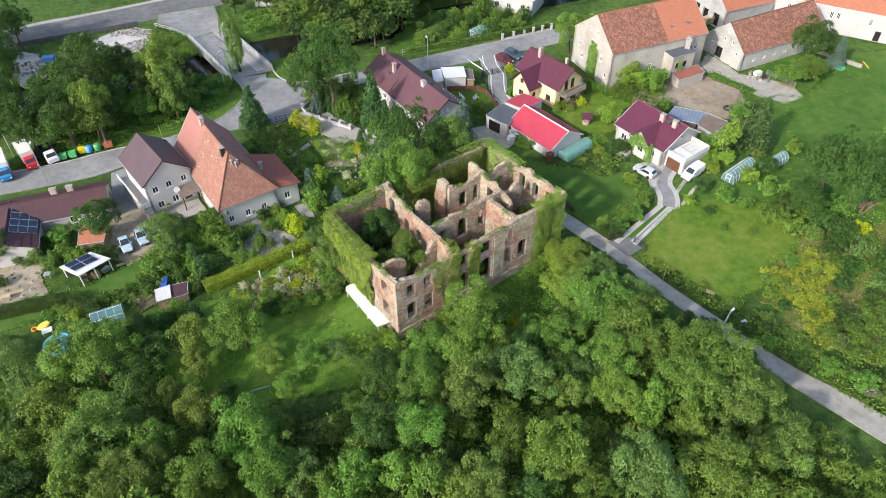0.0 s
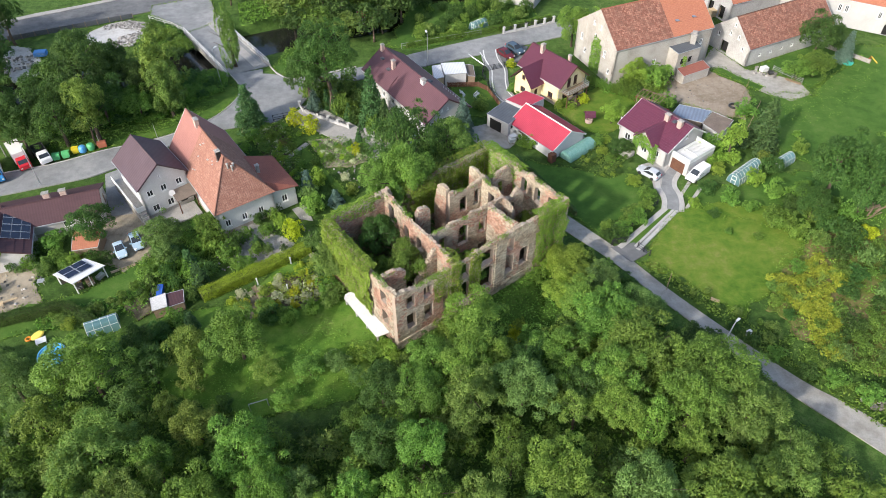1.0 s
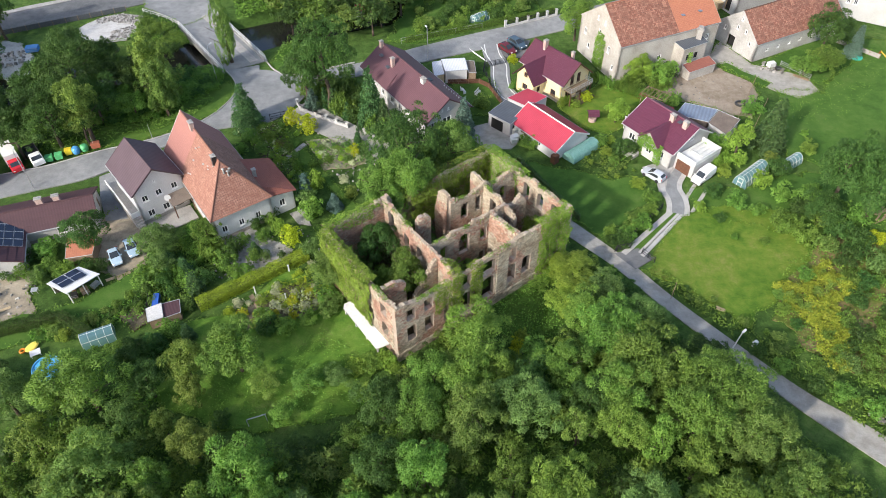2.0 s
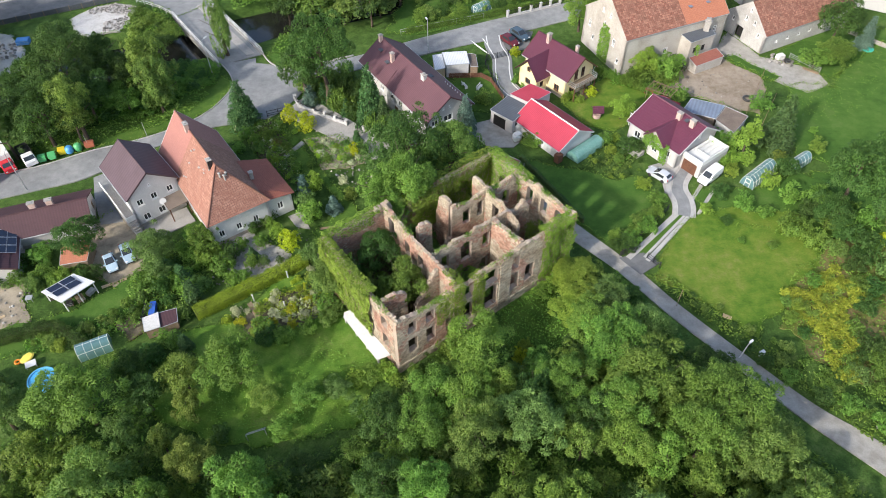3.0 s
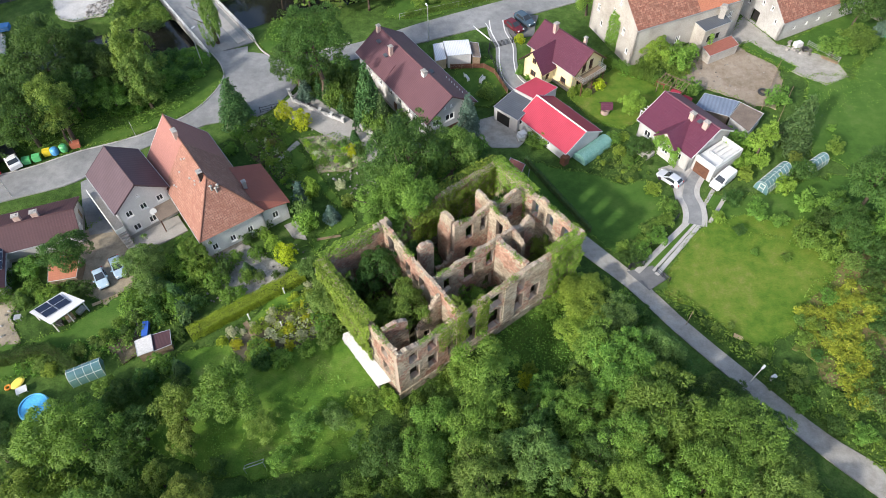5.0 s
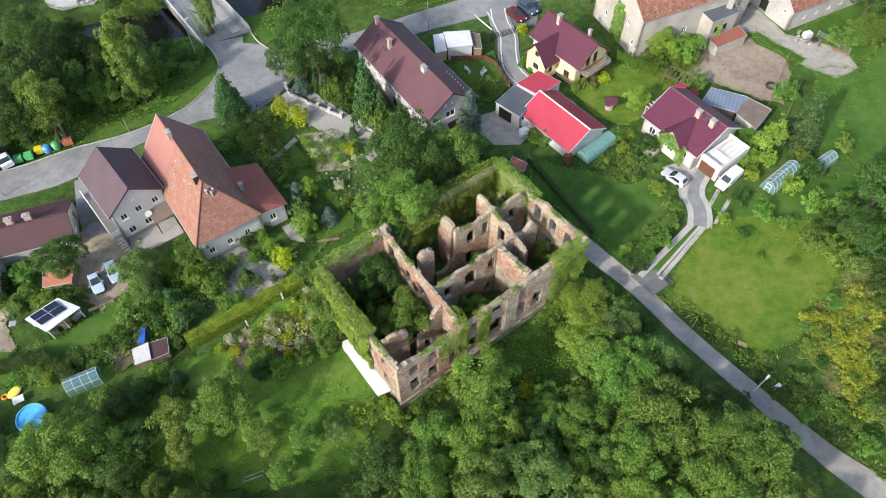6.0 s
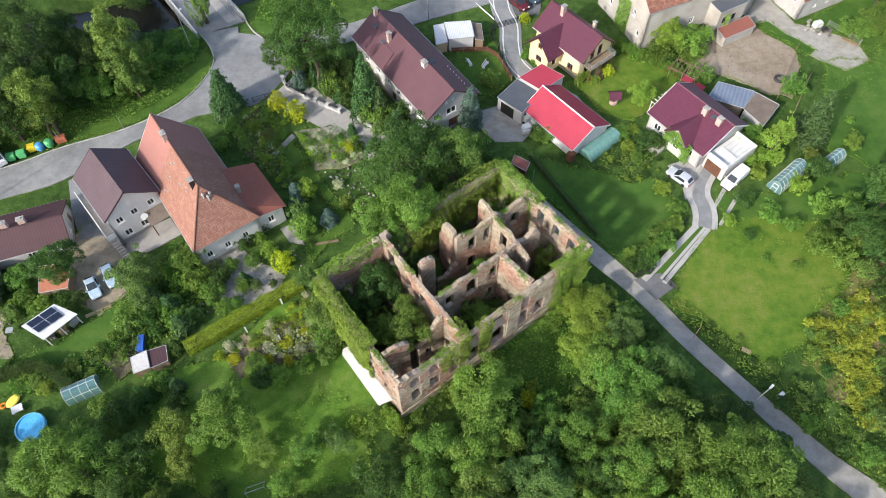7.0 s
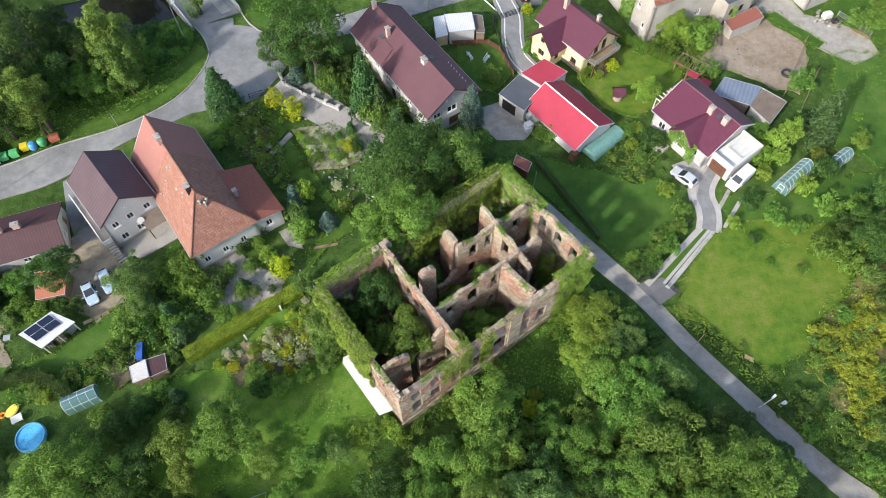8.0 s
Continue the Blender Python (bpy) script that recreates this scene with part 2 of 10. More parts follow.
M["white_trim"] = surface("white_painted_trim", [(0.6, 0.6, 0.58), (0.68, 0.68, 0.66)], 1, 8, 0.65, bump=0.05, contrast=0.1)
M["window_frame"] = surface("white_window_frame", [(0.72, 0.72, 0.71), (0.78, 0.78, 0.77)], 1, 8, 0.5, bump=0, contrast=0.05)
M["brown_trim"] = surface("brown_stained_wood", [(0.1, 0.045, 0.028), (0.16, 0.075, 0.045)], 2, 14, 0.7, bump=0.2)
M["wood"] = surface("weathered_wood", [(0.2, 0.145, 0.09), (0.3, 0.22, 0.15)], 1.5, 12, 0.85, bump=0.3)
M["pale_wood"] = surface("pale_planed_wood", [(0.42, 0.31, 0.18), (0.52, 0.4, 0.25)], 1.5, 12, 0.8, bump=0.2)
M["dark_metal"] = surface("dark_iron", [(0.03, 0.03, 0.032), (0.05, 0.05, 0.052)], 2, 12, 0.5, 0.3, bump=0.1)
M["grey_metal"] = surface("galvanised_steel", [(0.4, 0.41, 0.42), (0.52, 0.53, 0.54)], 2, 12, 0.45, 0.5, bump=0.1)
M["chimney_brick"] = surface("pale_chimney_brick", [(0.4, 0.28, 0.24), (0.5, 0.38, 0.34)], 2, 9, 0.9, bump=0.3)
M["window_glass"] = glass_mat("dark_window_glass", (0.03, 0.035, 0.04), 0.06)
M["solar"] = glass_mat("solar_panel_glass", (0.008, 0.012, 0.03), 0.12)
M["poly"] = glass_mat("greenhouse_sheet", (0.16, 0.34, 0.38), 0.3, 0.5)
M["teal_film"] = surface("teal_plastic_film", [(0.12, 0.27, 0.235), (0.18, 0.33, 0.29)], 1.5, 6, 0.45, bump=0.2, spec=0.4)
M["water"] = surface("dark_river_water", [(0.012, 0.013, 0.011), (0.02, 0.02, 0.017)], 0.3, 2.5, 0.12, bump=0.15, dist=0.05, spec=0.5)
M["pool_water"] = surface("pool_water", [(0.08, 0.4, 0.7), (0.12, 0.48, 0.78)], 1, 4, 0.1, bump=0.1, spec=0.5)
M["bark"] = surface("bark", [(0.075, 0.055, 0.04), (0.13, 0.1, 0.075)], 2, 12, 0.95, bump=0.6)
M["hedge_wood"] = surface("inner_hedge_twigs", [(0.06, 0.075, 0.025), (0.11, 0.13, 0.04)], 2, 12, 0.95, bump=0.6)
# near-black: the darkness inside openings is put into this colour
M["void_dark"] = surface("unlit_dark_void", [(0.015, 0.014, 0.013), (0.02, 0.02, 0.02)], 1, 5, 0.95, bump=0)
L = {}
L["mid"] = leaf_mat("leaves_mid_green", (0.0385, 0.079, 0.0145), (0.0730, 0.134, 0.0235), (0.1237, 0.203, 0.038))
L["bright"] = leaf_mat("leaves_bright_green", (0.0507, 0.096, 0.016), (0.0912, 0.155, 0.026), (0.1440, 0.222, 0.042))
L["dark"] = leaf_mat("leaves_dark_green", (0.0184, 0.043, 0.011), (0.0349, 0.074, 0.016), (0.0635, 0.115, 0.027))
L["olive"] = leaf_mat("leaves_olive", (0.0442, 0.082, 0.017), (0.0805, 0.132, 0.028), (0.1325, 0.19, 0.047))
L["silver"] = leaf_mat("leaves_silvery", (0.0421, 0.08, 0.021), (0.0722, 0.126, 0.033), (0.1224, 0.19, 0.056))
L["yellow"] = leaf_mat("leaves_yellow", (0.115, 0.15, 0.008), (0.21, 0.24, 0.012), (0.3, 0.32, 0.025))
L["lime"] = leaf_mat("leaves_lime", (0.07, 0.122, 0.016), (0.122, 0.19, 0.027), (0.185, 0.262, 0.046))
L["khaki"] = leaf_mat("leaves_yellowish_green", (0.0551, 0.086, 0.0155), (0.0969, 0.14, 0.027), (0.1568, 0.205, 0.047))
L["spruce"] = leaf_mat("needles_dark", (0.016, 0.042, 0.014), (0.032, 0.07, 0.02), (0.06, 0.105, 0.034), 0.2)
L["blue"] = leaf_mat("needles_blue", (0.03, 0.06, 0.042), (0.06, 0.1, 0.075), (0.1, 0.15, 0.12), 0.15)
L["ivy"] = leaf_mat("leaves_ivy", (0.0480, 0.082, 0.013), (0.0937, 0.145, 0.02), (0.1504, 0.208, 0.032), 0.3)
L["weeds"] = leaf_mat("weeds", (0.0371, 0.078, 0.011), (0.0698, 0.135, 0.018), (0.1254, 0.195, 0.033), 0.3)
L["bloom"] = leaf_mat("pale_blossom", (0.13, 0.16, 0.07), (0.23, 0.25, 0.14), (0.33, 0.33, 0.24), 0.2)
L["gold"] = leaf_mat("goldenrod_flower", (0.062, 0.094, 0.01), (0.122, 0.138, 0.014), (0.195, 0.192, 0.022), 0.2)
L["hedge"] = leaf_mat("leaves_yellowish_hedge", (0.1, 0.165, 0.013), (0.165, 0.24, 0.021), (0.225, 0.3, 0.035), 0.4)
L["rust"] = leaf_mat("rusty_leaves", (0.06, 0.07, 0.016), (0.1, 0.105, 0.026), (0.15, 0.15, 0.045), 0.25)

# ---- mesh tools ----
class Geo:
    """Collects vertices, faces, materials and UV for one mesh."""

    def __init__(self):
        self.v, self.f, self.m, self.uv = [], [], [], []

    def add(self, verts, faces, m=0, uvs=None):
        k = len(self.v)
        self.v.extend(tuple(p) for p in verts)
        for i, q in enumerate(faces):
            self.f.append([k + j for j in q])
            self.m.append(m)
            self.uv.append(uvs[i] if uvs else None)

    def box(self, x0, y0, z0, x1, y1, z1, m=0):
        self.hexa([(x0, y0), (x1, y0), (x1, y1), (x0, y1)], z0, z1, m)

    def hexa(self, poly, z0, z1, m=0):
        """A prism over a flat outline."""
        n = len(poly)
        vs = [(x, y, z0) for x, y in poly] + [(x, y, z1) for x, y in poly]
        self.add(vs, [list(range(n))[::-1], list(range(n, 2 * n))] + [[i, (i + 1) % n, n + (i + 1) % n, n + i] for i in range(n)], m)

    def obox(self, c, size, rz=0.0, m=0, ry=0.0):
        mt = Matrix.Translation(c) @ Euler((0, radians(ry), radians(rz))).to_matrix().to_4x4()
        sx, sy, sz = (s / 2 for s in size)
        vs = [mt @ Vector((x, y, z)) for z in (-sz, sz) for x, y in ((-sx, -sy), (sx, -sy), (sx, sy), (-sx, sy))]
        self.add(vs, [[3, 2, 1, 0], [4, 5, 6, 7], [0, 1, 5, 4], [1, 2, 6, 5], [2, 3, 7, 6], [3, 0, 4, 7]], m)

    def tube(self, p0, p1, r0, r1=None, n=8, m=0):
        p0, p1 = Vector(p0), Vector(p1)
        r1 = r0 if r1 is None else r1
        q = (p1 - p0).to_track_quat("Z", "Y").to_matrix()
        ring = [(math.cos(math.tau * i / n), math.sin(math.tau * i / n)) for i in range(n)]
        vs = [p0 + q @ Vector((c * r0, s * r0, 0)) for c, s in ring] + [p1 + q @ Vector((c * r1, s * r1, 0)) for c, s in ring]
        self.add(vs, [[i, (i + 1) % n, n + (i + 1) % n, n + i] for i in range(n)] + [list(range(n))[::-1], list(range(n, 2 * n))], m)

    def slab(self, poly, thick, m=0):
        """A flat polygon in space with thickness below it."""
        p = [Vector(q) for q in poly]
        nrm = (p[1] - p[0]).cross(p[2] - p[0]).normalized()
        if nrm.z < 0:
            p, nrm = p[::-1], -nrm
        n = len(p)
        vs = p + [q - nrm * thick for q in p]
        e = (p[1] - p[0]).normalized()
        w = nrm.cross(e)
        uv = [[((q - p[0]).dot(e), (q - p[0]).dot(w)) for q in p]] + [[(0, 0)] * n] + [[(0, 0)] * 4] * n
        self.add(vs, [list(range(n)), list(range(n, 2 * n))[::-1]] + [[(i + 1) % n, i, n + i, n + (i + 1) % n] for i in range(n)], m, uv)

    def lathe(self, prof, n=12, m=0, at=(0, 0, 0)):
        vs = [(at[0] + r * math.cos(math.tau * i / n), at[1] + r * math.sin(math.tau * i / n), at[2] + z) for r, z in prof for i in range(n)]
        fs = [[j * n + i, j * n + (i + 1) % n, (j + 1) * n + (i + 1) % n, (j + 1) * n + i] for j in range(len(prof) - 1) for i in range(n)]
        fs += [list(range(n))[::-1], [(len(prof) - 1) * n + i for i in range(n)]]
        self.add(vs, fs, m)

    def mesh(self, name, mats, smooth=False, weld=False):
        me = bpy.data.meshes.new(name)
        me.from_pydata(self.v, [], self.f)
        for q in mats:
            me.materials.append(q)
        me.polygons.foreach_set("material_index", self.m)
        if any(u is not None for u in self.uv):
            layer = me.uv_layers.new(name="UVMap")
            flat = []
            for u, q in zip(self.uv, self.f):
                flat += [c for w in (u or [(0, 0)] * len(q)) for c in w]
            layer.data.foreach_set("uv", flat)
        if smooth:
            me.polygons.foreach_set("use_smooth", [True] * len(self.f))
        me.update()
        if weld:
            bm = bmesh.new()
            bm.from_mesh(me)
            bmesh.ops.remove_doubles(bm, verts=bm.verts, dist=0.0005)
            bm.to_mesh(me)
            bm.free()
        return me


def thing(name, x=0, y=0, z=0, rz=0, label="", category="", group="", kind=""):
    """An empty at the base of a thing that has parts."""
    ob = new(name)
    ob.empty_display_size = 0.3
    ob.matrix_basis = pose(x, y, z, 0, 0, rz)
    return tagged(ob, label, category, group, kind)


def part(name, geo, mats, parent, label="", smooth=False, kind="", at=None):
    """One mesh object under a thing or under a part."""
    me = geo if isinstance(geo, bpy.types.Mesh) else geo.mesh(name, mats if isinstance(mats, (list, tuple)) else [mats], smooth)
    ob = new(name, me)
    ob.parent = parent
    if at is not None:
        ob.matrix_basis = at
    return tagged(ob, label, "", "", kind)


def single(name, geo, mats, label="", category="", group="", kind="", smooth=False):
    """A thing, or a piece of the setting, that is one mesh."""
    ob = new(name, geo.mesh(name, mats if isinstance(mats, (list, tuple)) else [mats], smooth))
    return tagged(ob, label, category, group, kind)


def wavy(poly, step=1.0, amp=0.25, seed=0):
    """An outline with small natural wiggles."""
    out = []
    n = len(poly)
    for i in range(n):
        a, b = Vector((*poly[i], 0)), Vector((*poly[(i + 1) % n], 0))
        k = max(1, int((b - a).length / step))
        for j in range(k):
            p = a.lerp(b, j / k)
            w = noise.noise_vector(Vector((p.x * 0.35, p.y * 0.35, seed * 3.7)))
            w2 = noise.noise_vector(Vector((p.x * 1.4, p.y * 1.4, seed * 1.9)))
            out.append((p.x + w.x * amp * 2 + w2.x * amp * 0.8, p.y + w.y * amp * 2 + w2.y * amp * 0.8))
    return out


EDGES = []


def patch(name, poly, z, mat, label, amp=0.3, kind="structure", category="", thick=0.3):
    """A piece of ground laid a little above the meadow."""
    g = Geo()
    pts = wavy(poly, 0.7, amp, len(name) + len(poly)) if amp else list(poly)
    area = sum(a[0] * b[1] - b[0] * a[1] for a, b in zip(pts, pts[1:] + pts[:1]))
    if area < 0:
        pts = pts[::-1]
    if amp > 0.12:
        EDGES.append(pts)
    g.hexa(pts, z - thick, z)
    return single(name, g, mat, label, category, "", kind)


def ribbon(name, left, right, z, mat, label, thick=0.25, amp=0.0, kind="structure", uvs=True):
    """A strip of road between two edge lines of the same number of points."""
    g = Geo()
    run = 0.0
    for (a, b), (c, d) in zip(zip(left, right), zip(left[1:], right[1:])):
        ln = math.dist(a, c)
        w = math.dist(a, b)
        g.add([(*a, z), (*b, z), (*d, z), (*c, z)], [[0, 1, 2, 3]], 0, [[(0, run), (w, run), (w, run + ln), (0, run + ln)]])
        run += ln
    me = g.mesh(name, [mat])
    bm = bmesh.new()
    bm.from_mesh(me)
    bmesh.ops.remove_doubles(bm, verts=bm.verts, dist=0.001)
    bmesh.ops.recalc_face_normals(bm, faces=bm.faces)
    if sum(f.normal.z for f in bm.faces) < 0:
        bmesh.ops.reverse_faces(bm, faces=bm.faces)
    up = list(bm.faces)
    ext = bmesh.ops.extrude_face_region(bm, geom=up)
    bmesh.ops.translate(bm, verts=[e for e in ext["geom"] if isinstance(e, bmesh.types.BMVert)], vec=(0, 0, -thick))
    bmesh.ops.recalc_face_normals(bm, faces=bm.faces)
    bm.to_mesh(me)
    bm.free()
    return tagged(new(name, me), label, "", "", kind)


def smooth_line(pts, k=4):
    """Catmull-Rom points through a line."""
    out = []
    for i in range(len(pts) - 1):
        p0, p1, p2, p3 = (Vector((*pts[max(0, min(len(pts) - 1, j))], 0)) for j in (i - 1, i, i + 1, i + 2))
        for s in range(k):
            t = s / k
            q = 0.5 * ((2 * p1) + (p2 - p0) * t + (2 * p0 - 5 * p1 + 4 * p2 - p3) * t * t + (3 * p1 - p0 - 3 * p2 + p3) * t ** 3)
            out.append((q.x, q.y))
    return out + [tuple(pts[-1])]


def offset(line, d):
    """A line moved sideways by d metres to its left."""
    out = []
    for i, p in enumerate(line):
        a, b = line[max(0, i - 1)], line[min(len(line) - 1, i + 1)]
        e = Vector((b[0] - a[0], b[1] - a[1])).normalized()
        out.append((p[0] - e.y * d, p[1] + e.x * d))
    return out


# ---- leaves, shrubs and trees ----
rng = np.random.default_rng(7)


def unit(a):
    return a / np.maximum(np.linalg.norm(a, axis=1, keepdims=True), 1e-6)


def leaf_cards(pos, nrm, size, aspect=0.55, fold=0.25, jitter=0.6, r=None, along=None):
    """Verts and faces of folded leaf blades at pos, lying across nrm."""
    r = rng if r is None else r
    n = len(pos)
    nr = unit(nrm + r.normal(0, jitter, (n, 3)))
    t = unit(np.cross(nr, r.normal(0, 1, (n, 3)))) if along is None else unit(along + r.normal(0, 0.45, (n, 3)))
    s = unit(np.cross(nr, t))
    ln = (size * r.uniform(0.65, 1.35, n))[:, None]
    w = ln * aspect * 0.5
    a, tip = pos - t * ln * 0.5, pos + t * ln * 0.5 - nr * ln * 0.12
    b, c = pos + s * w + nr * ln * fold * 0.5, pos - s * w + nr * ln * fold * 0.5
    v = np.stack([a, b, tip, c], 1).reshape(-1, 3)
    k = np.arange(n)[:, None] * 4
    f = np.concatenate([k + np.array([[0, 1, 2]]), k + np.array([[0, 2, 3]])], 1).reshape(-1, 3)
    return v, f


def cards_mesh(name, v, f, mat):
    me = bpy.data.meshes.new(name)
    me.vertices.add(len(v))
    me.vertices.foreach_set("co", v.astype(np.float32).ravel())
    me.loops.add(len(f) * 3)
    me.loops.foreach_set("vertex_index", f.astype(np.int32).ravel())
    me.polygons.add(len(f))
    me.polygons.foreach_set("loop_start", np.arange(len(f), dtype=np.int32) * 3)
    me.polygons.foreach_set("loop_total", np.full(len(f), 3, dtype=np.int32))
    me.materials.append(mat)
    me.update(calc_edges=True)
    return me


def crown_cards(seed, clumps, leaves, rx=1.0, rz=0.85, leaf=0.1, clump_r=0.3, low=-0.55, uneven=0.22, aspect=0.5, core=5):
    """A lumpy crown about the origin, of about unit radius, made of clumps of leaves."""
    r = np.random.default_rng(seed)
    d = unit(r.normal(0, 1, (clumps * 3, 3)))
    d = d[d[:, 2] > low][:clumps]
    rad = 1 - clump_r * 0.8 + r.normal(0, uneven * 0.5, len(d)) - 0.25 * (r.random(len(d)) < 0.2)
    lobes = 1 + uneven * np.sin(d[:, 0] * 2.3 + seed) * np.cos(d[:, 1] * 2.9 + seed * 2)
    cen = d * (rad * lobes)[:, None] * np.array([rx, rx, rz])
    pos, nrm = [], []
    for c, dd in zip(cen, d):
        k = int(leaves * r.uniform(0.6, 1.4))
        e = unit(r.normal(0, 1, (k, 3)) + dd * 0.5 + np.array([0, 0, 0.35]))
        cr = clump_r * r.uniform(0.7, 1.25)
        p = c + e * cr * (0.55 + 0.45 * r.random((k, 1)) ** 0.5) * np.array([1, 1, 0.75])
        pos.append(p)
        nrm.append(e * 0.7 + dd * 0.3 + np.array([0, 0, 0.55]))
    inner = unit(r.normal(0, 1, (clumps * core, 3))) * 0.6 * r.random((clumps * core, 1)) ** 0.4 * np.array([rx, rx, rz])
    pos.append(inner)
    nrm.append(inner + np.array([0, 0, 0.3]))
    return leaf_cards(np.concatenate(pos), np.concatenate(nrm), leaf, aspect, jitter=0.4, r=r)


def blade_cards(pos, nrm, along, size, aspect, r):
    """Verts and faces of single pointed blades, one triangle each."""
    n = len(pos)
    nr = unit(nrm + r.normal(0, 0.22, (n, 3)))
    t = unit(along + r.normal(0, 0.3, (n, 3)))
    w = unit(np.cross(nr, t))
    ln = (size * r.uniform(0.65, 1.35, n))[:, None]
    v = np.stack([pos - t * ln * 0.45 + w * ln * aspect * 0.5, pos - t * ln * 0.45 - w * ln * aspect * 0.5, pos + t * ln * 0.55], 1).reshape(-1, 3)
    return v, np.arange(n * 3).reshape(-1, 3)


def bough_cards(seed, boughs, leaves, rx=1.0, rz=0.85, leaf=0.11, aspect=0.4, low=-0.45, uneven=0.16, size=(0.22, 0.4), droop=0.3):
    """A crown about the origin: rounded boughs of many sizes, each covered in leaf sprays, over a dark twiggy core."""
    r = np.random.default_rng(seed)
    k = np.arange(boughs)
    zz = 1 - (1 - low) * (k + 0.5) / boughs
    an = k * 2.39996 + seed + r.normal(0, 0.3, boughs)
    d = unit(np.stack([np.sqrt(1 - zz * zz) * np.cos(an), np.sqrt(1 - zz * zz) * np.sin(an), zz], 1) + r.normal(0, 0.14, (boughs, 3)))
    lobes = 1 + uneven * np.sin(d[:, 0] * 2.6 + seed) * np.cos(d[:, 1] * 3.1 + seed * 2)
    up = np.array([0, 0, 1.0])
    flat = np.array([rx, rx, rz])
    pos, nrm, along = [], [], []
    for c, lobe in zip(d, lobes):
        sz = size[0] + (size[1] - size[0]) * r.random() ** 1.5
        cen = c * lobe * (1 - sz * 0.62 + r.normal(0, uneven * 0.6))
        n = int(leaves * (sz / (0.5 * (size[0] + size[1]))) ** 2)
        e = unit(r.normal(0, 1, (n, 3)) + c * 1.0 + up * 0.5)
        p = cen + e * sz * (0.72 + 0.36 * r.random((n, 1))) * np.array([1, 1, 0.85])
        pos.append(p * flat)
        nrm.append(e * 0.8 + up * 0.45)
        along.append(c * 0.25 + e * 0.45 - up * droop + r.normal(0, 0.42, (n, 3)))
    v, f = blade_cards(np.concatenate(pos), np.concatenate(nrm), np.concatenate(along), leaf, aspect, r)
    q = unit(r.normal(0, 1, (boughs * 16, 3)) + up * 0.3) * 0.72 * r.random((boughs * 16, 1)) ** 0.25 * flat
    v2, f2 = blade_cards(q, q + up * 0.3, r.normal(0, 1, q.shape), leaf * 1.15, 0.6, r)
    return np.concatenate([v, v2]), np.concatenate([f, f2 + len(v)])


def conifer_cards(seed, tiers, per, leaf=0.09, base=0.34):
    """A cone of drooping sprays, one metre high, about the z axis."""
    r = np.random.default_rng(seed)
    pos, nrm = [], []
    for i in range(tiers):
        h = 0.06 + 0.92 * i / tiers
        rad = base * (1 - h) ** 0.85 + 0.012
        boughs = max(5, int(13 * (1 - h)))
        for b in range(boughs):
            a = r.uniform(0, math.tau)
            ln = rad * r.uniform(0.75, 1.15)
            k = max(4, int(per * ln / base))
            s = r.random(k) ** 0.6
            sp = r.normal(0, 0.035, k) * (0.4 + s)
            pos.append(np.stack([np.cos(a) * ln * s - np.sin(a) * sp, np.sin(a) * ln * s + np.cos(a) * sp, h - 0.07 * s * ln / base + r.normal(0, 0.008, k)], 1))
            nrm.append(np.tile([[math.cos(a) * 0.4, math.sin(a) * 0.4, 0.9]], (k, 1)))
    return leaf_cards(np.concatenate(pos), np.concatenate(nrm), leaf, aspect=0.4, jitter=0.5, r=r)


def trunk_geo(seed, h=1.0, r0=0.05, limbs=6, spread=0.6):
    r = random.Random(seed)
    g = Geo()
    p = Vector((0, 0, -0.02))
    rad = r0
    for i in range(4):
        q = p + Vector((r.uniform(-0.03, 0.03), r.uniform(-0.03, 0.03), h / 4))
        g.tube(p, q, rad, rad * 0.75, 7)
        p, rad = q, rad * 0.75
        if i > 0:
            for _ in range(limbs // 3):
                a = r.uniform(0, math.tau)
                e = q + Vector((math.cos(a) * spread * r.uniform(0.4, 0.9), math.sin(a) * spread * r.uniform(0.4, 0.9), h * r.uniform(0.15, 0.35)))
                g.tube(q, e, rad * 0.6, rad * 0.15, 5)
    return g


# crown shapes that the trees share
DOME = [cards_mesh("crown", *bough_cards(s, 50, 165, leaf=0.098, aspect=0.4, size=(0.15, 0.42), uneven=0.24), L["mid"]) for s in (1, 2, 3, 4, 5)]
GRAND = [cards_mesh("crown", *bough_cards(s, 96, 112, leaf=0.07, aspect=0.42, size=(0.11, 0.31), uneven=0.24), L["mid"]) for s in (6, 7, 8)]
TUFT = [cards_mesh("crown", *bough_cards(s, 28, 104, leaf=0.145, aspect=0.4, size=(0.2, 0.48), uneven=0.3), L["mid"]) for s in (11, 12, 13, 14)]
SPIRE = [cards_mesh("crown", *bough_cards(s, 74, 90, 0.6, 1.2, 0.09, 0.46, -0.85, 0.3, (0.13, 0.36)), L["mid"]) for s in (21, 22)]
BUSHY = [cards_mesh("foliage", *bough_cards(s, 16, 62, leaf=0.2, aspect=0.46, size=(0.28, 0.52), uneven=0.22, low=-0.25), L["mid"]) for s in (81, 82, 83)]
FAR = [cards_mesh("crown", *crown_cards(s, 42, 22, 1.0, 0.8, 0.2, 0.3, core=3), L["mid"]) for s in (17, 18)]
SHRUB = [cards_mesh("foliage", *bough_cards(s, 15, 36, leaf=0.2, aspect=0.5, size=(0.28, 0.5), uneven=0.2, low=-0.25), L["mid"]) for s in (31, 32, 33)]
TINY = [cards_mesh("foliage", *bough_cards(s, 10, 26, leaf=0.27, aspect=0.55, size=(0.32, 0.55), uneven=0.2, low=-0.2), L["mid"]) for s in (35, 36, 37)]
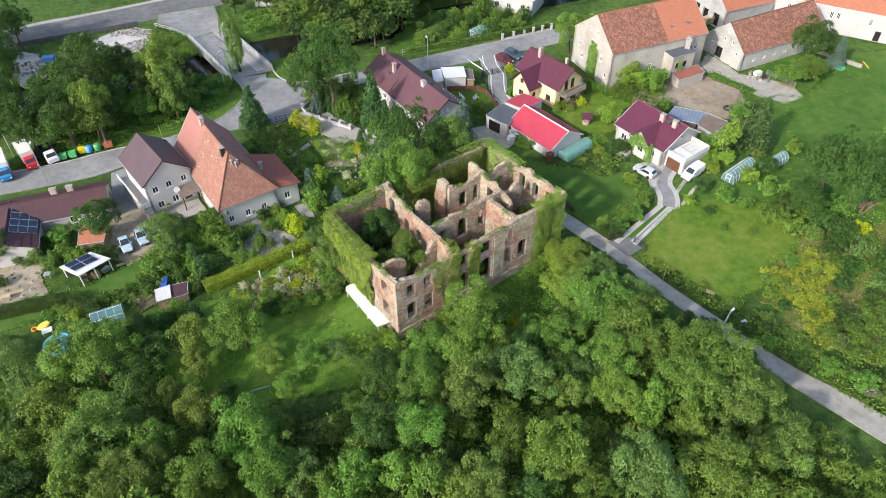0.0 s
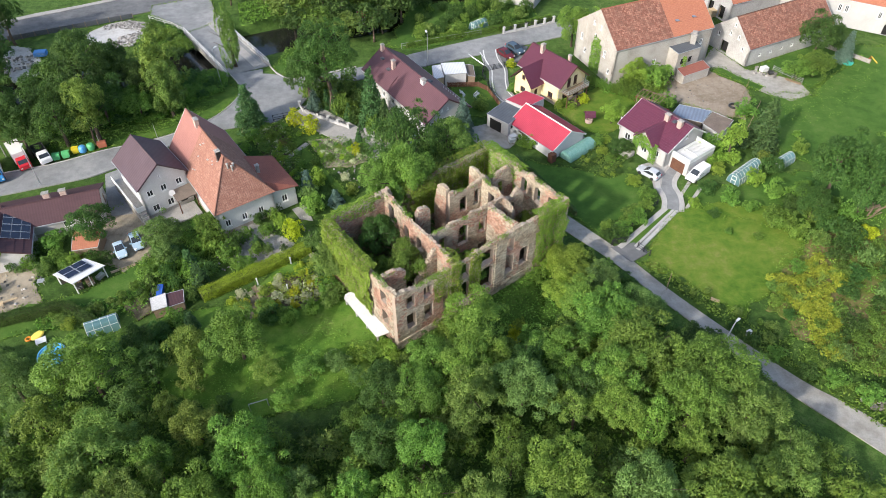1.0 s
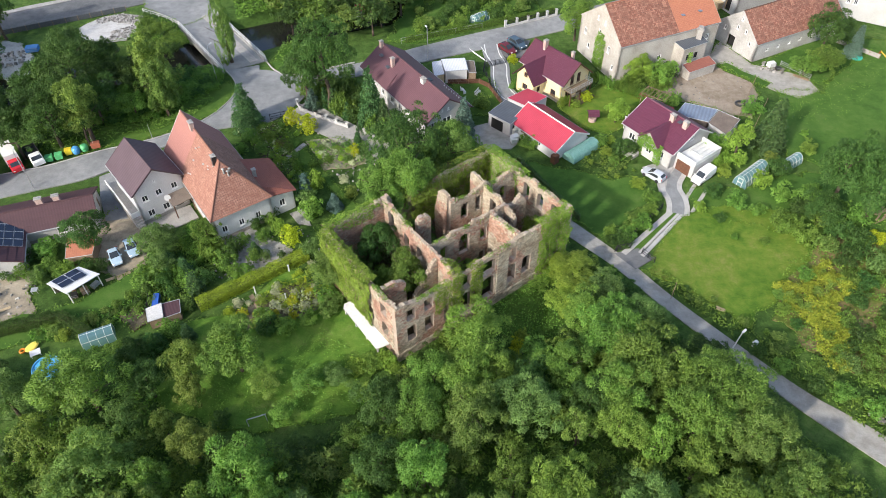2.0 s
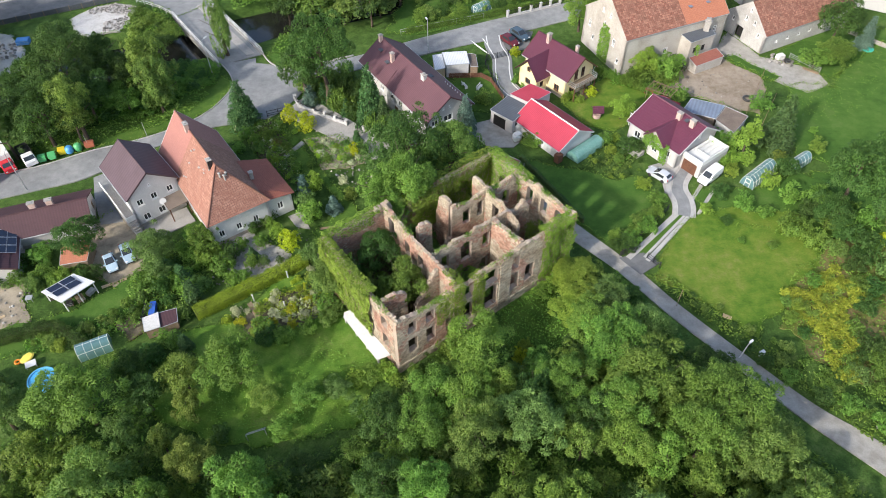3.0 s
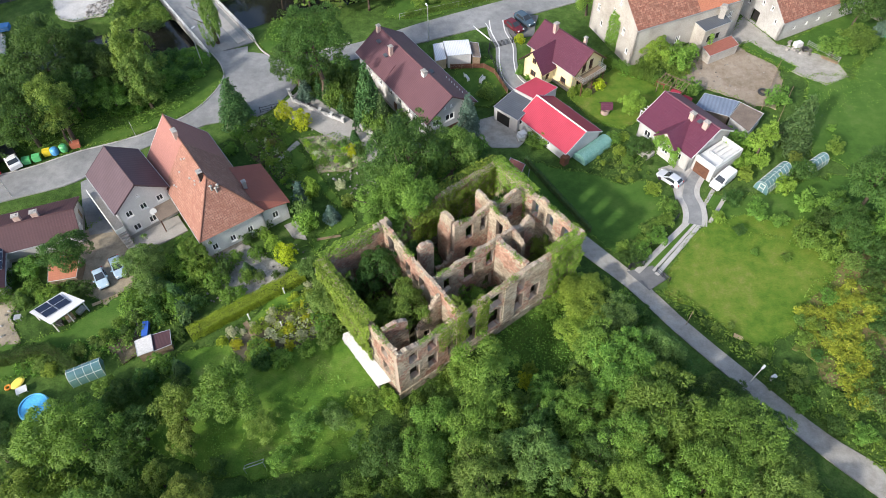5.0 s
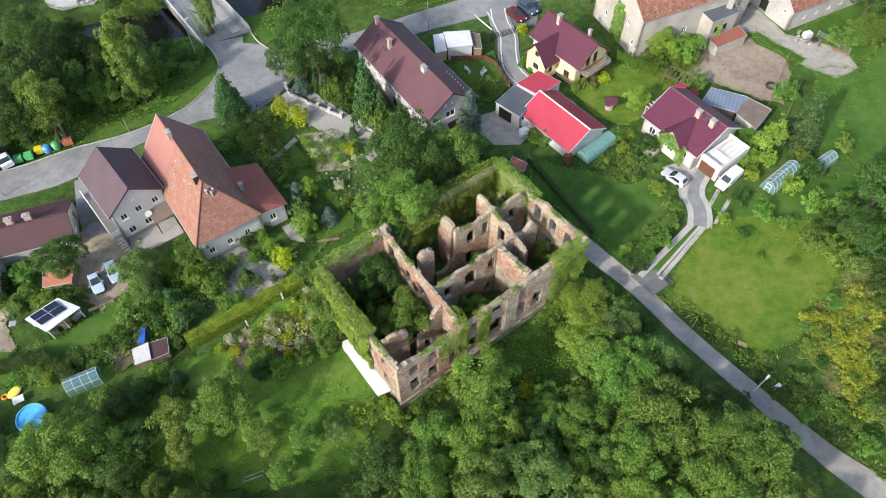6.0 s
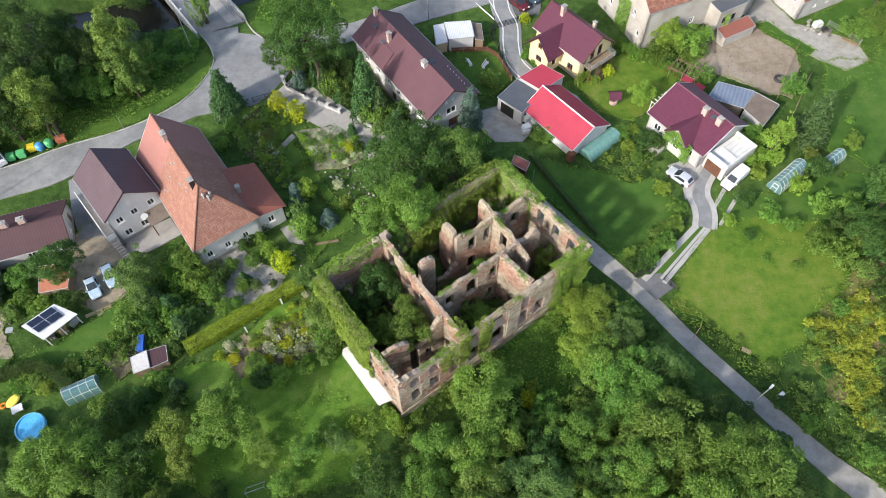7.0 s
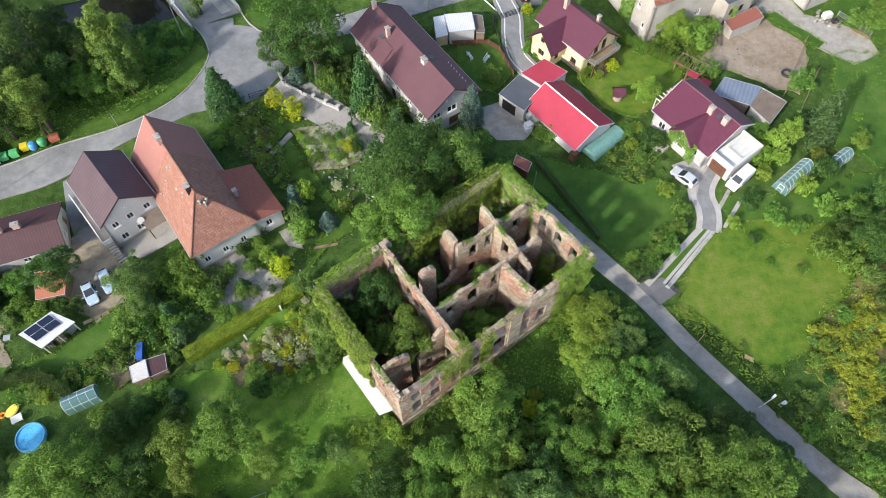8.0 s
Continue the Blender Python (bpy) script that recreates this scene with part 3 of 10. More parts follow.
NEAT = [cards_mesh("foliage", *bough_cards(s, 34, 24, 1.0, 0.95, 0.15, 0.6, -0.45, 0.05, (0.2, 0.3), 0.1), L["mid"]) for s in (41, 42)]
CONE = [cards_mesh("crown", *conifer_cards(s, 22, 26), L["spruce"]) for s in (51, 52)]
BIGCONE = [cards_mesh("crown", *conifer_cards(s, 34, 40, 0.055), L["spruce"]) for s in (55, 56)]
SLIM = [cards_mesh("crown", *conifer_cards(s, 20, 16, 0.07, 0.17), L["spruce"]) for s in (61,)]
TRUNKS = [trunk_geo(s).mesh("trunk", [M["bark"]]) for s in (1, 2, 3)]
COLOUR_WORDS = {"mid": "mid-green", "bright": "bright green", "dark": "dark green", "olive": "olive-green", "silver": "silvery green",
                "yellow": "yellow-leaved", "lime": "lime-green", "spruce": "dark green", "blue": "blue-grey", "weeds": "green", "khaki": "yellowish green", "rust": "rusty brown", "gold": "golden", "hedge": "yellowish green", "bloom": "pale-flowering"}


def use_leaf(ob, kind):
    ob.material_slots[0].link = "OBJECT"
    ob.material_slots[0].material = L[kind]


def tree(x, y, h, r, kind="mid", shape=DOME, seed=0, z=0.0, where="standing in rough grass"):
    """A broad-leaved tree: trunk and limbs, and a crown of leaves."""
    rr = random.Random(int(x * 31 + y * 17 + seed))
    top = thing("tree", x, y, z, rr.uniform(0, 360), f"{COLOUR_WORDS[kind]} broad-leaved tree {where}", "tree")
    if shape is DOME:
        shape = TUFT if r < 2.5 else (GRAND if r > 4.4 else DOME)
    slender = shape is SPIRE
    flat = 1.2 if slender else 0.8
    wide = r / 0.6 if slender else r
    rz = h * 0.4 if slender else min(h * 0.48, wide * 1.35)
    cz = h - rz * flat * 0.95
    part("trunk", rr.choice(TRUNKS), None, top, at=Matrix.Diagonal((h * 0.7, h * 0.7, max(1.0, cz + rz * 0.2), 1)))
    c = part("crown", rr.choice(shape), None, top, at=Matrix.Translation((0, 0, cz)) @ Matrix.Diagonal((wide * rr.uniform(0.93, 1.07), wide * rr.uniform(0.93, 1.07), rz, 1)))
    use_leaf(c, kind)
    return top


def woodland(rows, shapes, name, label, seed=0):
    """Trees past counting, crowns and stems joined into one mass. rows: x, y, height, radius, kind."""
    r = random.Random(seed)
    used = sorted({row[4] for row in rows})
    vs, fs, ms, base = [], [], [], 0
    for x, y, h, wide, kind in rows:
        rz = min(h * 0.48, wide * 1.35)
        cz = h - rz * 0.76
        for me, scale, lift, slot in ((r.choice(shapes), (wide, wide, rz), cz, used.index(kind)), (r.choice(TRUNKS), (h * 0.7, h * 0.7, max(1.0, cz + rz * 0.2)), 0.0, len(used))):
            co = np.empty(len(me.vertices) * 3, np.float32)
            me.vertices.foreach_get("co", co)
            tri = np.array([(p.vertices[0], p.vertices[k], p.vertices[k + 1]) for p in me.polygons for k in range(1, len(p.vertices) - 1)])
            a = r.uniform(0, math.tau)
            q = co.reshape(-1, 3) * np.array(scale)
            vs.append(np.stack([q[:, 0] * math.cos(a) - q[:, 1] * math.sin(a) + x, q[:, 0] * math.sin(a) + q[:, 1] * math.cos(a) + y, q[:, 2] + lift], 1))
            fs.append(tri + base)
            ms.append(np.full(len(tri), slot, np.int32))
            base += len(q)
    me = cards_mesh(name, np.concatenate(vs), np.concatenate(fs), L[used[0]])
    for k in used[1:]:
        me.materials.append(L[k])
    me.materials.append(M["bark"])
    me.polygons.foreach_set("material_index", np.concatenate(ms))
    return tagged(new(name, me), label, "woodland", "", "stuff")


def conifer(x, y, h, r, kind="spruce", slim=False, where="standing in a garden"):
    rr = random.Random(int(x * 13 + y * 7))
    top = thing("conifer", x, y, 0, rr.uniform(0, 360), f"{COLOUR_WORDS[kind]} {'slender ' if slim else ''}conifer {where}", "conifer")
    base = 0.17 if slim else 0.34
    part("trunk", TRUNKS[0], None, top, at=Matrix.Diagonal((h * 0.35, h * 0.35, h * 0.7, 1)))
    c = part("crown", rr.choice(SLIM if slim else (BIGCONE if h > 6 else CONE)), None, top, at=Matrix.Diagonal((r / base, r / base, h, 1)))
    use_leaf(c, kind)
    return top


def shrub(x, y, r, h=None, kind="mid", shape=SHRUB, where="growing in rough grass", z=0.0):
    rr = random.Random(int(x * 29 + y * 11))
    h = h or r * 1.3
    me = rr.choice(TINY if r < 0.85 and shape is SHRUB else shape)
    ob = new("shrub", me)
    ob.matrix_basis = pose(x, y, z + h * 0.4, 0, 0, rr.uniform(0, 360)) @ Matrix.Diagonal((r, r, h * 0.72, 1))
    use_leaf(ob, kind)
    return tagged(ob, f"{COLOUR_WORDS[kind]} {'clipped ' if shape is NEAT else ''}shrub {where}", "shrub")


def inside(p, poly):
    x, y = p
    hit = False
    for (x0, y0), (x1, y1) in zip(poly, poly[1:] + poly[:1]):
        if (y0 > y) != (y1 > y) and x < (x1 - x0) * (y - y0) / (y1 - y0) + x0:
            hit = not hit
    return hit


def scatter_cards(poly, per_m2, lump=0.6, low=0.1, seed=0, holes=(), patchy=0.0):
    """Places and normals of low plants over a polygon, in uneven mounds."""
    r = np.random.default_rng(seed + 100)
    xs, ys = [p[0] for p in poly], [p[1] for p in poly]
    n = int((max(xs) - min(xs)) * (max(ys) - min(ys)) * per_m2)
    q = np.stack([r.uniform(min(xs), max(xs), n), r.uniform(min(ys), max(ys), n)], 1)
    keep = []
    for p in q:
        if inside(p, poly) and not any(inside(p, h) for h in holes):
            v = noise.noise(Vector((p[0] * 0.45, p[1] * 0.45, seed))) * 0.6 + noise.noise(Vector((p[0] * 1.3, p[1] * 1.3, seed + 5))) * 0.4
            if v > patchy - 1 + 0.35:
                keep.append((p[0], p[1], low + lump * (v + 0.6) * r.uniform(0.5, 1.0)))
    pos = np.array(keep).reshape(-1, 3)
    return pos, np.tile([[0, 0, 1.0]], (len(pos), 1))


def low_plants(name, poly, per_m2, kind, label, size=0.4, lump=0.6, seed=0, holes=(), patchy=0.0, z=0.0, category="undergrowth"):
    pos, nrm = scatter_cards(poly, per_m2, lump, 0.08 + z, seed, holes, patchy)
    if not len(pos):
        return None
    ob = new(name, cards_mesh(name, *leaf_cards(pos, nrm, size, 0.5, 0.25, 0.8, np.random.default_rng(seed)), L[kind]))
    return tagged(ob, label, category, "", "stuff")


def hedge(pts, w, h, kind, label, per=190, size=0.16, name="hedge"):
    """A clipped hedge along a line: leaves over a box with soft edges, on a stem core."""
    r = np.random.default_rng(int(abs(pts[0][0]) * 10))
    top = thing(name, pts[0][0], pts[0][1], 0, 0, label, "hedge")
    pos, nrm = [], []
    g = Geo()
    for a, b in zip(pts, pts[1:]):
        a, b = np.array(a), np.array(b)
        ln = np.linalg.norm(b - a)
        e = (b - a) / ln
        s = np.array([-e[1], e[0]])
        k = int(ln * (w + 2 * h) * per)
        u, o = r.uniform(0, ln, k), r.uniform(-h - w / 2, h + w / 2, k)
        y = np.clip(o, -w / 2, w / 2)
        z = h - np.maximum(0, np.abs(o) - w / 2)
        edge = r.normal(0, 0.07, k)
        base = a - np.array(pts[0])
        pos.append(np.stack([base[0] + e[0] * u + s[0] * (y + edge), base[1] + e[1] * u + s[1] * (y + edge), z + edge + 0.1 * np.sin(u * 1.7)], 1))
        sd = np.where(np.abs(o) > w / 2, np.sign(o), 0)
        nrm.append(np.stack([s[0] * sd, s[1] * sd, np.where(sd == 0, 1.0, 0.2)], 1))
        mid = base + e * ln / 2
        g.obox((mid[0], mid[1], h * 0.42), (ln, w * 0.6, h * 0.84), math.degrees(math.atan2(e[1], e[0])))
    part("core", g, M["hedge_wood"], top)
    part("foliage", cards_mesh("foliage", *leaf_cards(np.concatenate(pos), np.concatenate(nrm), size, 0.6, 0.2, 0.5, r), L[kind]), None, top)
    return top


def planted(poly, n, lo, hi, kinds, seed, where="planted in a garden", tall=1.4, gap=0.9, neat=0.35):
    """A bed of shrubs too close together to count, as one mass."""
    r = random.Random(seed)
    xs, ys = [p[0] for p in poly], [p[1] for p in poly]
    done, vs, fs, ms = [], [], [], []
    used = sorted(set(kinds))
    base = 0
    for _ in range(n * 12):
        x, y = r.uniform(min(xs), max(xs)), r.uniform(min(ys), max(ys))
        s = r.uniform(lo, hi)
        if not inside((x, y), poly) or any(math.hypot(x - a, y - b) < (s + c) * gap * 0.7 for a, b, c in done):
            continue
        done.append((x, y, s))
        h = s * tall * r.uniform(0.8, 1.3)
        me = r.choice(NEAT if r.random() < neat else (TINY if s < 1.05 else SHRUB))
        co, ix = np.empty(len(me.vertices) * 3, np.float32), np.empty(len(me.loops), np.int32)
        me.vertices.foreach_get("co", co)
        me.loops.foreach_get("vertex_index", ix)
        a = r.uniform(0, math.tau)
        q = co.reshape(-1, 3) * np.array([s, s, h * 0.72])
        q = np.stack([q[:, 0] * math.cos(a) - q[:, 1] * math.sin(a) + x, q[:, 0] * math.sin(a) + q[:, 1] * math.cos(a) + y, q[:, 2] + h * 0.4], 1)
        vs.append(q)
        fs.append(ix.reshape(-1, 3) + base)
        ms.append(np.full(len(ix) // 3, used.index(r.choice(kinds)), np.int32))
        base += len(q)
        if len(done) >= n:
            break
    me = cards_mesh("shrubbery", np.concatenate(vs), np.concatenate(fs), L[used[0]])
    for k in used[1:]:
        me.materials.append(L[k])
    me.polygons.foreach_set("material_index", np.concatenate(ms))
    tagged(new("shrubbery", me), f"mixed green shrubs {where}", "shrubbery", "", "stuff")

# ---- ground, river, roads ----
RIVER = [(-125.0, 100.0), (-100.0, 117.0), (-75.0, 128.0), (-56.0, 134.5), (-44.0, 142.0), (-33.0, 147.0), (-10.0, 156.0), (40.0, 178.0)]


def river_gap(x, y):
    best = 1e9
    for (x0, y0), (x1, y1) in zip(RIVER, RIVER[1:]):
        dx, dy = x1 - x0, y1 - y0
        t = max(0, min(1, ((x - x0) * dx + (y - y0) * dy) / (dx * dx + dy * dy)))
        best = min(best, math.hypot(x - x0 - t * dx, y - y0 - t * dy))
    return best


def ground_z(x, y):
    d = river_gap(x, y)
    return -3.2 * max(0.0, min(1.0, (8.5 - d) / 4.0)) if d < 8.5 else 0.0


g = Geo()
xs = sorted(set([-2500, -900, -400, -220] + [-150 + 2.5 * i for i in range(121)] + [220, 400, 900, 2500]))
ys = sorted(set([-1500, -500, -150, -40] + [2.5 * i for i in range(10, 84)] + [260, 400, 900, 2500]))
for y in ys:
    for x in xs:
        g.v.append((x, y, ground_z(x, y) + 0.12 * noise.noise(Vector((x * 0.11, y * 0.11, 0))) - 0.12))
nx = len(xs)
for j in range(len(ys) - 1):
    for i in range(nx - 1):
        g.f.append([j * nx + i, j * nx + i + 1, (j + 1) * nx + i + 1, (j + 1) * nx + i])
        g.m.append(0)
        g.uv.append(None)
single("ground", g, M["meadow"], "green rough meadow grass over gently uneven ground", "ground", "", "structure", True)

ribbon("water", offset(smooth_line(RIVER), 6.5), offset(smooth_line(RIVER), -6.5), -2.3, M["water"], "dark shallow river between overgrown banks", 0.3)

# lawns, fields and yards
patch("lawn_garden", [(-22.5, 75.5), (-14.6, 69), (-11.5, 67.5), (-8.2, 60.5), (-10, 54), (-11, 50.5), (-16.8, 50), (-23, 48.5), (-29, 49.5), (-36, 53), (-37, 60), (-35, 65), (-30, 66)], 0.02, M["fresh_lawn"], "mown bright green lawn beside the ruin", 0.5)
patch("glade_grass", [(6, 66.6), (10, 71), (15, 71), (17, 66.5), (16, 62), (12.5, 59.6), (8, 62.4)], 0.02, M["shade_lawn"], "shaded grass of the glade beside the ruin", 0.5)
patch("lawn_mid", [(8, 98.5), (12.4, 99.8), (17, 98), (22, 96.5), (27.5, 94), (31, 95), (33.5, 88), (26, 79), (20.4, 83.5)], 0.02, M["lawn"], "green garden lawn behind the ruin", 0.4)
patch("lawn_right", [(29.6, 74.4), (31.2, 79.2), (35.6, 84.5), (40, 87.5), (48, 87), (54.9, 86), (53.6, 77.1), (48.8, 72.5), (45.8, 69.2), (41.0, 64), (36.2, 68)], 0.03, M["dry_lawn"], "mown lawn with dry yellowish patches", 0.6)
patch("lawn_orchard", [(40, 86), (39.5, 92), (46, 91), (54, 95), (62, 96), (72, 92), (70, 82), (54, 81)], 0.015, M["lawn"], "rough orchard grass with scattered shrubs", 0.8)
patch("field_dry", [(44, 66), (48, 72), (53, 78), (62, 84), (76, 84), (70, 60), (56, 54), (50, 58)], 0.012, M["dry_field"], "dry weedy field with brown patches", 0.8)
patch("lawn_yellow_house", [(21.4, 114), (25.5, 119), (30.7, 122.6), (38, 116), (34, 110.3), (29, 106.6), (24, 108.4)], 0.02, M["dry_lawn"], "neat square lawn of the yellow house", 0.2)
patch("lawn_fields", [(58, 100), (63, 120), (71, 119), (84, 138), (120, 140), (120, 90), (80, 88)], 0.02, M["lawn"], "wide green grass field", 0.6)
patch("lawn_barn", [(64, 130), (79, 140), (87, 134), (72, 121.5)], 0.025, M["lawn"], "fenced green paddock beside the barn", 0.2)
patch("lawn_left", [(-42, 75.5), (-46.6, 73.4), (-51, 68.6), (-58, 66.5), (-64, 63), (-64, 58), (-55, 62), (-47.5, 63.3), (-41.5, 70)], 0.02, M["lawn"], "mown garden lawn running between vegetable plots", 0.4)
patch("lawn_terrace", [(-27.3, 99.7), (-24.5, 103.2), (-22.2, 99.6), (-19.7, 96.1), (-16.8, 92.1), (-14.1, 88.2), (-13.9, 86.3), (-16.9, 84.2), (-19.4, 80.7), (-20.1, 82.8), (-18.3, 85.0), (-15.9, 87.5), (-16.8, 90.3), (-19.1, 92.7), (-20.6, 94.9), (-24.2, 95.5)], 0.035, M["shade_lawn"], "narrow green lawn between flower beds", 0.15)
patch("lawn_upper_terrace", [(-30.9, 109.7), (-29.3, 110.2), (-25.2, 104.6), (-26.1, 102.7)], 0.035, M["shade_lawn"], "narrow strip of lawn beside the flower bed", 0.1)
patch("lawn_small_yard", [(1, 119), (3, 127), (9, 124), (11, 116), (7, 112), (4, 112)], 0.02, M["shade_lawn"], "small green back-garden lawn", 0.3)
patch("lawn_bank", [(-69, 99), (-60, 102.6), (-51, 106), (-44, 110.9), (-40.6, 116), (-39.9, 121), (-42, 124), (-50, 118), (-62, 108), (-70, 104)], 0.02, M["shade_lawn"], "grass verge between the road and the river bank", 0.3)
patch("lawn_corner", [(-35, 130), (-33, 127.6), (-29, 126.4), (-20, 131), (-24, 137), (-33, 138)], 0.02, M["lawn"], "grass corner by the bridge", 0.3)
patch("lawn_far", [(-12, 138), (-6, 137.5), (8, 144), (22, 149.5), (18, 162), (-8, 158)], 0.02, M["lawn"], "green garden lawn across the road", 0.5)
patch("bed_rockery", [(-24.6, 105.0), (-18.1, 105.8), (-12.7, 102.5), (-13.4, 98.9), (-16.8, 97.0), (-20.4, 97.0), (-22.7, 101.6)], 0.03, M["sand"], "rock garden bed with stones and flowers", 0.3)
patch("bed_front", [(-36, 109), (-29, 110), (-28, 108), (-22.8, 93), (-27, 96), (-33, 103)], 0.025, M["soil"], "dense flower bed beside the house", 0.4)
patch("bed_rock_left", [(-33.7, 82.7), (-30.2, 83.8), (-26.4, 80.6), (-22.4, 78.7), (-23.0, 77.0), (-27.9, 73.2), (-32.2, 75.1)], 0.025, M["gravel_bed"], "gravel rockery with clipped shrubs", 0.3)
patch("yard_back_door", [(-24.3, 86.4), (-22.4, 87.5), (-20.6, 83.7), (-22.8, 84.2)], 0.045, M["concrete"], "pale paving before the back door", 0.05)
patch("bed_flowers", [(-29, 67), (-22, 72), (-17, 74), (-14.6, 69.5), (-20, 66), (-27, 63.6)], 0.03, M["soil"], "flower bed with pale hydrangeas", 0.4)
patch("vegetable_plot", [(-45, 66.5), (-41.5, 68.8), (-39, 66), (-42, 63.4)], 0.03, M["soil"], "dug vegetable plot", 0.2)
patch("yard_dirt", [(40.5, 119), (44, 126), (53.5, 129), (60, 121), (55.5, 111), (49, 113.5)], 0.025, M["dirt_yard"], "bare brown earth farmyard", 0.5)
patch("yard_concrete", [(52.5, 131), (57, 138), (61, 129), (70, 124.5), (71, 119.5), (66, 117), (60, 122)], 0.03, M["gravel"], "pale worn concrete yard before the barns", 0.15)
patch("yard_grass", [(53.5, 128.4), (56, 129.6), (62.5, 122), (60.5, 120.6)], 0.04, M["lawn"], "small patch of grass in the farmyard", 0.3)
patch("yard_cars", [(-53.8, 85.5), (-50.4, 88.6), (-46, 84), (-43.4, 76.5), (-46.8, 72.8), (-52.5, 76)], 0.03, M["sand"], "sandy parking yard", 0.4)
patch("yard_left", [(-70, 75), (-60, 74), (-56, 66), (-62, 62), (-72, 66)], 0.015, M["sand"], "sandy trodden yard with scraps", 0.6)
patch("yard_terrace", [(-47.5, 84), (-40.5, 88.5), (-38.4, 85.5), (-45, 80.8)], 0.05, M["concrete"], "pale concrete terrace before the grey house", 0.05)
patch("yard_garage", [(5.0, 109.0), (8.0, 110.0), (10.9, 107.0), (12.9, 104.4), (11.4, 102.4), (7.2, 102.4), (5.0, 105.0)], 0.03, M["gravel"], "gravelled forecourt before the dark garage", 0.1)
patch("lot_rubble", [(-78.3, 144.7), (-76.2, 148.0), (-71.4, 150.8), (-66.6, 149.9), (-64.9, 144.1), (-66.8, 139.6), (-72.2, 137.7), (-75.9, 139.7)], 0.06, M["pale_concrete"], "grey cleared lot strewn with rubble", 0.5)
patch("lot_storage", [(-92.1, 132.7), (-93, 139.8), (-88.7, 138.6), (-84.3, 133.8), (-81.0, 127.1), (-84.7, 123.9)], 0.05, M["pale_concrete"], "grey storage yard", 0.5)

# roads
NEAR_L = smooth_line([(-80, 94), (-67.4, 98.1), (-60, 101.9), (-51.3, 105.5), (-44.3, 110.4), (-40.9, 115.6), (-39.7, 120.5), (-41, 124.4), (-43.2, 127.5)], 5)
NEAR_R = smooth_line([(-78, 88), (-65.6, 92.4), (-58.1, 95.6), (-49.2, 103), (-40.9, 108), (-36.5, 112), (-35, 118), (-36, 124), (-37, 129.5)], 5)
ribbon("road_village", NEAR_L, NEAR_R, 0.05, M["asphalt"], "worn pale grey village road")
ribbon("road_junction", smooth_line([(-42, 113), (-39.6, 119.5), (-38, 127), (-33.5, 127.2), (-29.5, 125.6), (-16, 130.6), (-5.6, 136), (8, 142.2), (27.7, 150.6), (60, 166)], 5),
       smooth_line([(-41, 108.2), (-36, 109.5), (-31, 111), (-27, 117), (-24.5, 122.5), (-15, 126), (-1.9, 131.4), (11.4, 136.6), (25, 142.6), (60, 158)], 5), 0.055, M["asphalt"], "grey asphalt junction and lane")
ribbon("road_bridge", [(-43.6, 127.0), (-51, 137), (-56.6, 145)], [(-36.2, 130.8), (-44.5, 142), (-50.5, 150.5)], 0.06, M["asphalt"], "asphalt roadway over the river bridge", 0.7)
ribbon("road_main", smooth_line([(-130, 133), (-97.3, 150.4), (-85.1, 156.8), (-67.7, 166.2), (-40, 181)], 4), smooth_line([(-126, 126), (-93.5, 143), (-81.6, 148.5), (-62, 158.5), (-38, 173)], 4), 0.05, M["asphalt_dark"], "wide grey main road")
patch("road_mouth", [(-67, 153.5), (-58.9, 147.6), (-56.8, 144.8), (-50.5, 150.3), (-53, 155.5), (-56, 163), (-68, 158)], 0.065, M["asphalt"], "asphalt mouth where the bridge meets the main road", 0.15)
ribbon("pavement", smooth_line([(-128, 130.5), (-98, 151.6), (-85.6, 158), (-68.2, 167.5), (-42, 182)], 4), smooth_line([(-130, 133), (-97.3, 150.4), (-85.1, 156.8), (-67.7, 166.2), (-40, 181)], 4), 0.17, M["concrete"], "pale concrete pavement along the main road")
ribbon("path", smooth_line([(70, 27), (52.9, 46.6), (44.6, 53.9), (37.6, 61.9), (31.5, 69.3), (26.3, 76.6), (20.6, 83.3), (14, 91)], 5),
       smooth_line([(68, 24), (50.9, 43.2), (43, 51.4), (35.9, 60.1), (29.6, 67.8), (24.5, 74.8), (18.6, 81.2), (12, 89)], 5), 0.03, M["gravel"], "pale gravel track running past the ruin")
ribbon("pavement_lane", smooth_line([(-26, 116.6), (-22.6, 114.6), (-14, 107.5), (-9, 103.6)], 4), smooth_line([(-29.5, 111.8), (-26.6, 110), (-18, 104), (-12, 99)], 4), 0.06, M["concrete"], "beige paved lane between garden walls")
ribbon("alley", [(-57.3, 95.4), (-55.3, 90), (-52.6, 84.8)], [(-54.4, 97.5), (-52.2, 90.5), (-49.4, 85.4)], 0.04, M["asphalt"], "grey asphalt alley between two houses")

# driveway of the white house
DRIVE = smooth_line([(40.2, 98.4), (38.3, 96), (36.9, 93.6), (36.5, 91.6), (36.8, 89.6), (36.7, 87.8), (36.2, 86)], 5)
ribbon("driveway", offset(DRIVE, 0.95), offset(DRIVE, -0.95), 0.07, M["asphalt"], "curving grey paved driveway")
for k, (a, b) in enumerate(((0.95, 1.75), (-0.95, -1.75))):
    ribbon("driveway_border", offset(DRIVE, max(a, b)), offset(DRIVE, min(a, b)), 0.08, M["kerb"], "pale grey paved driveway border")
patch("driveway_apron", [(33, 97.3), (36.2, 98.6), (38.4, 97), (36.6, 94.5), (35.4, 91), (34.4, 91), (34.6, 93.5)], 0.075, M["concrete"], "pale paved parking bay beside the driveway", 0.05)
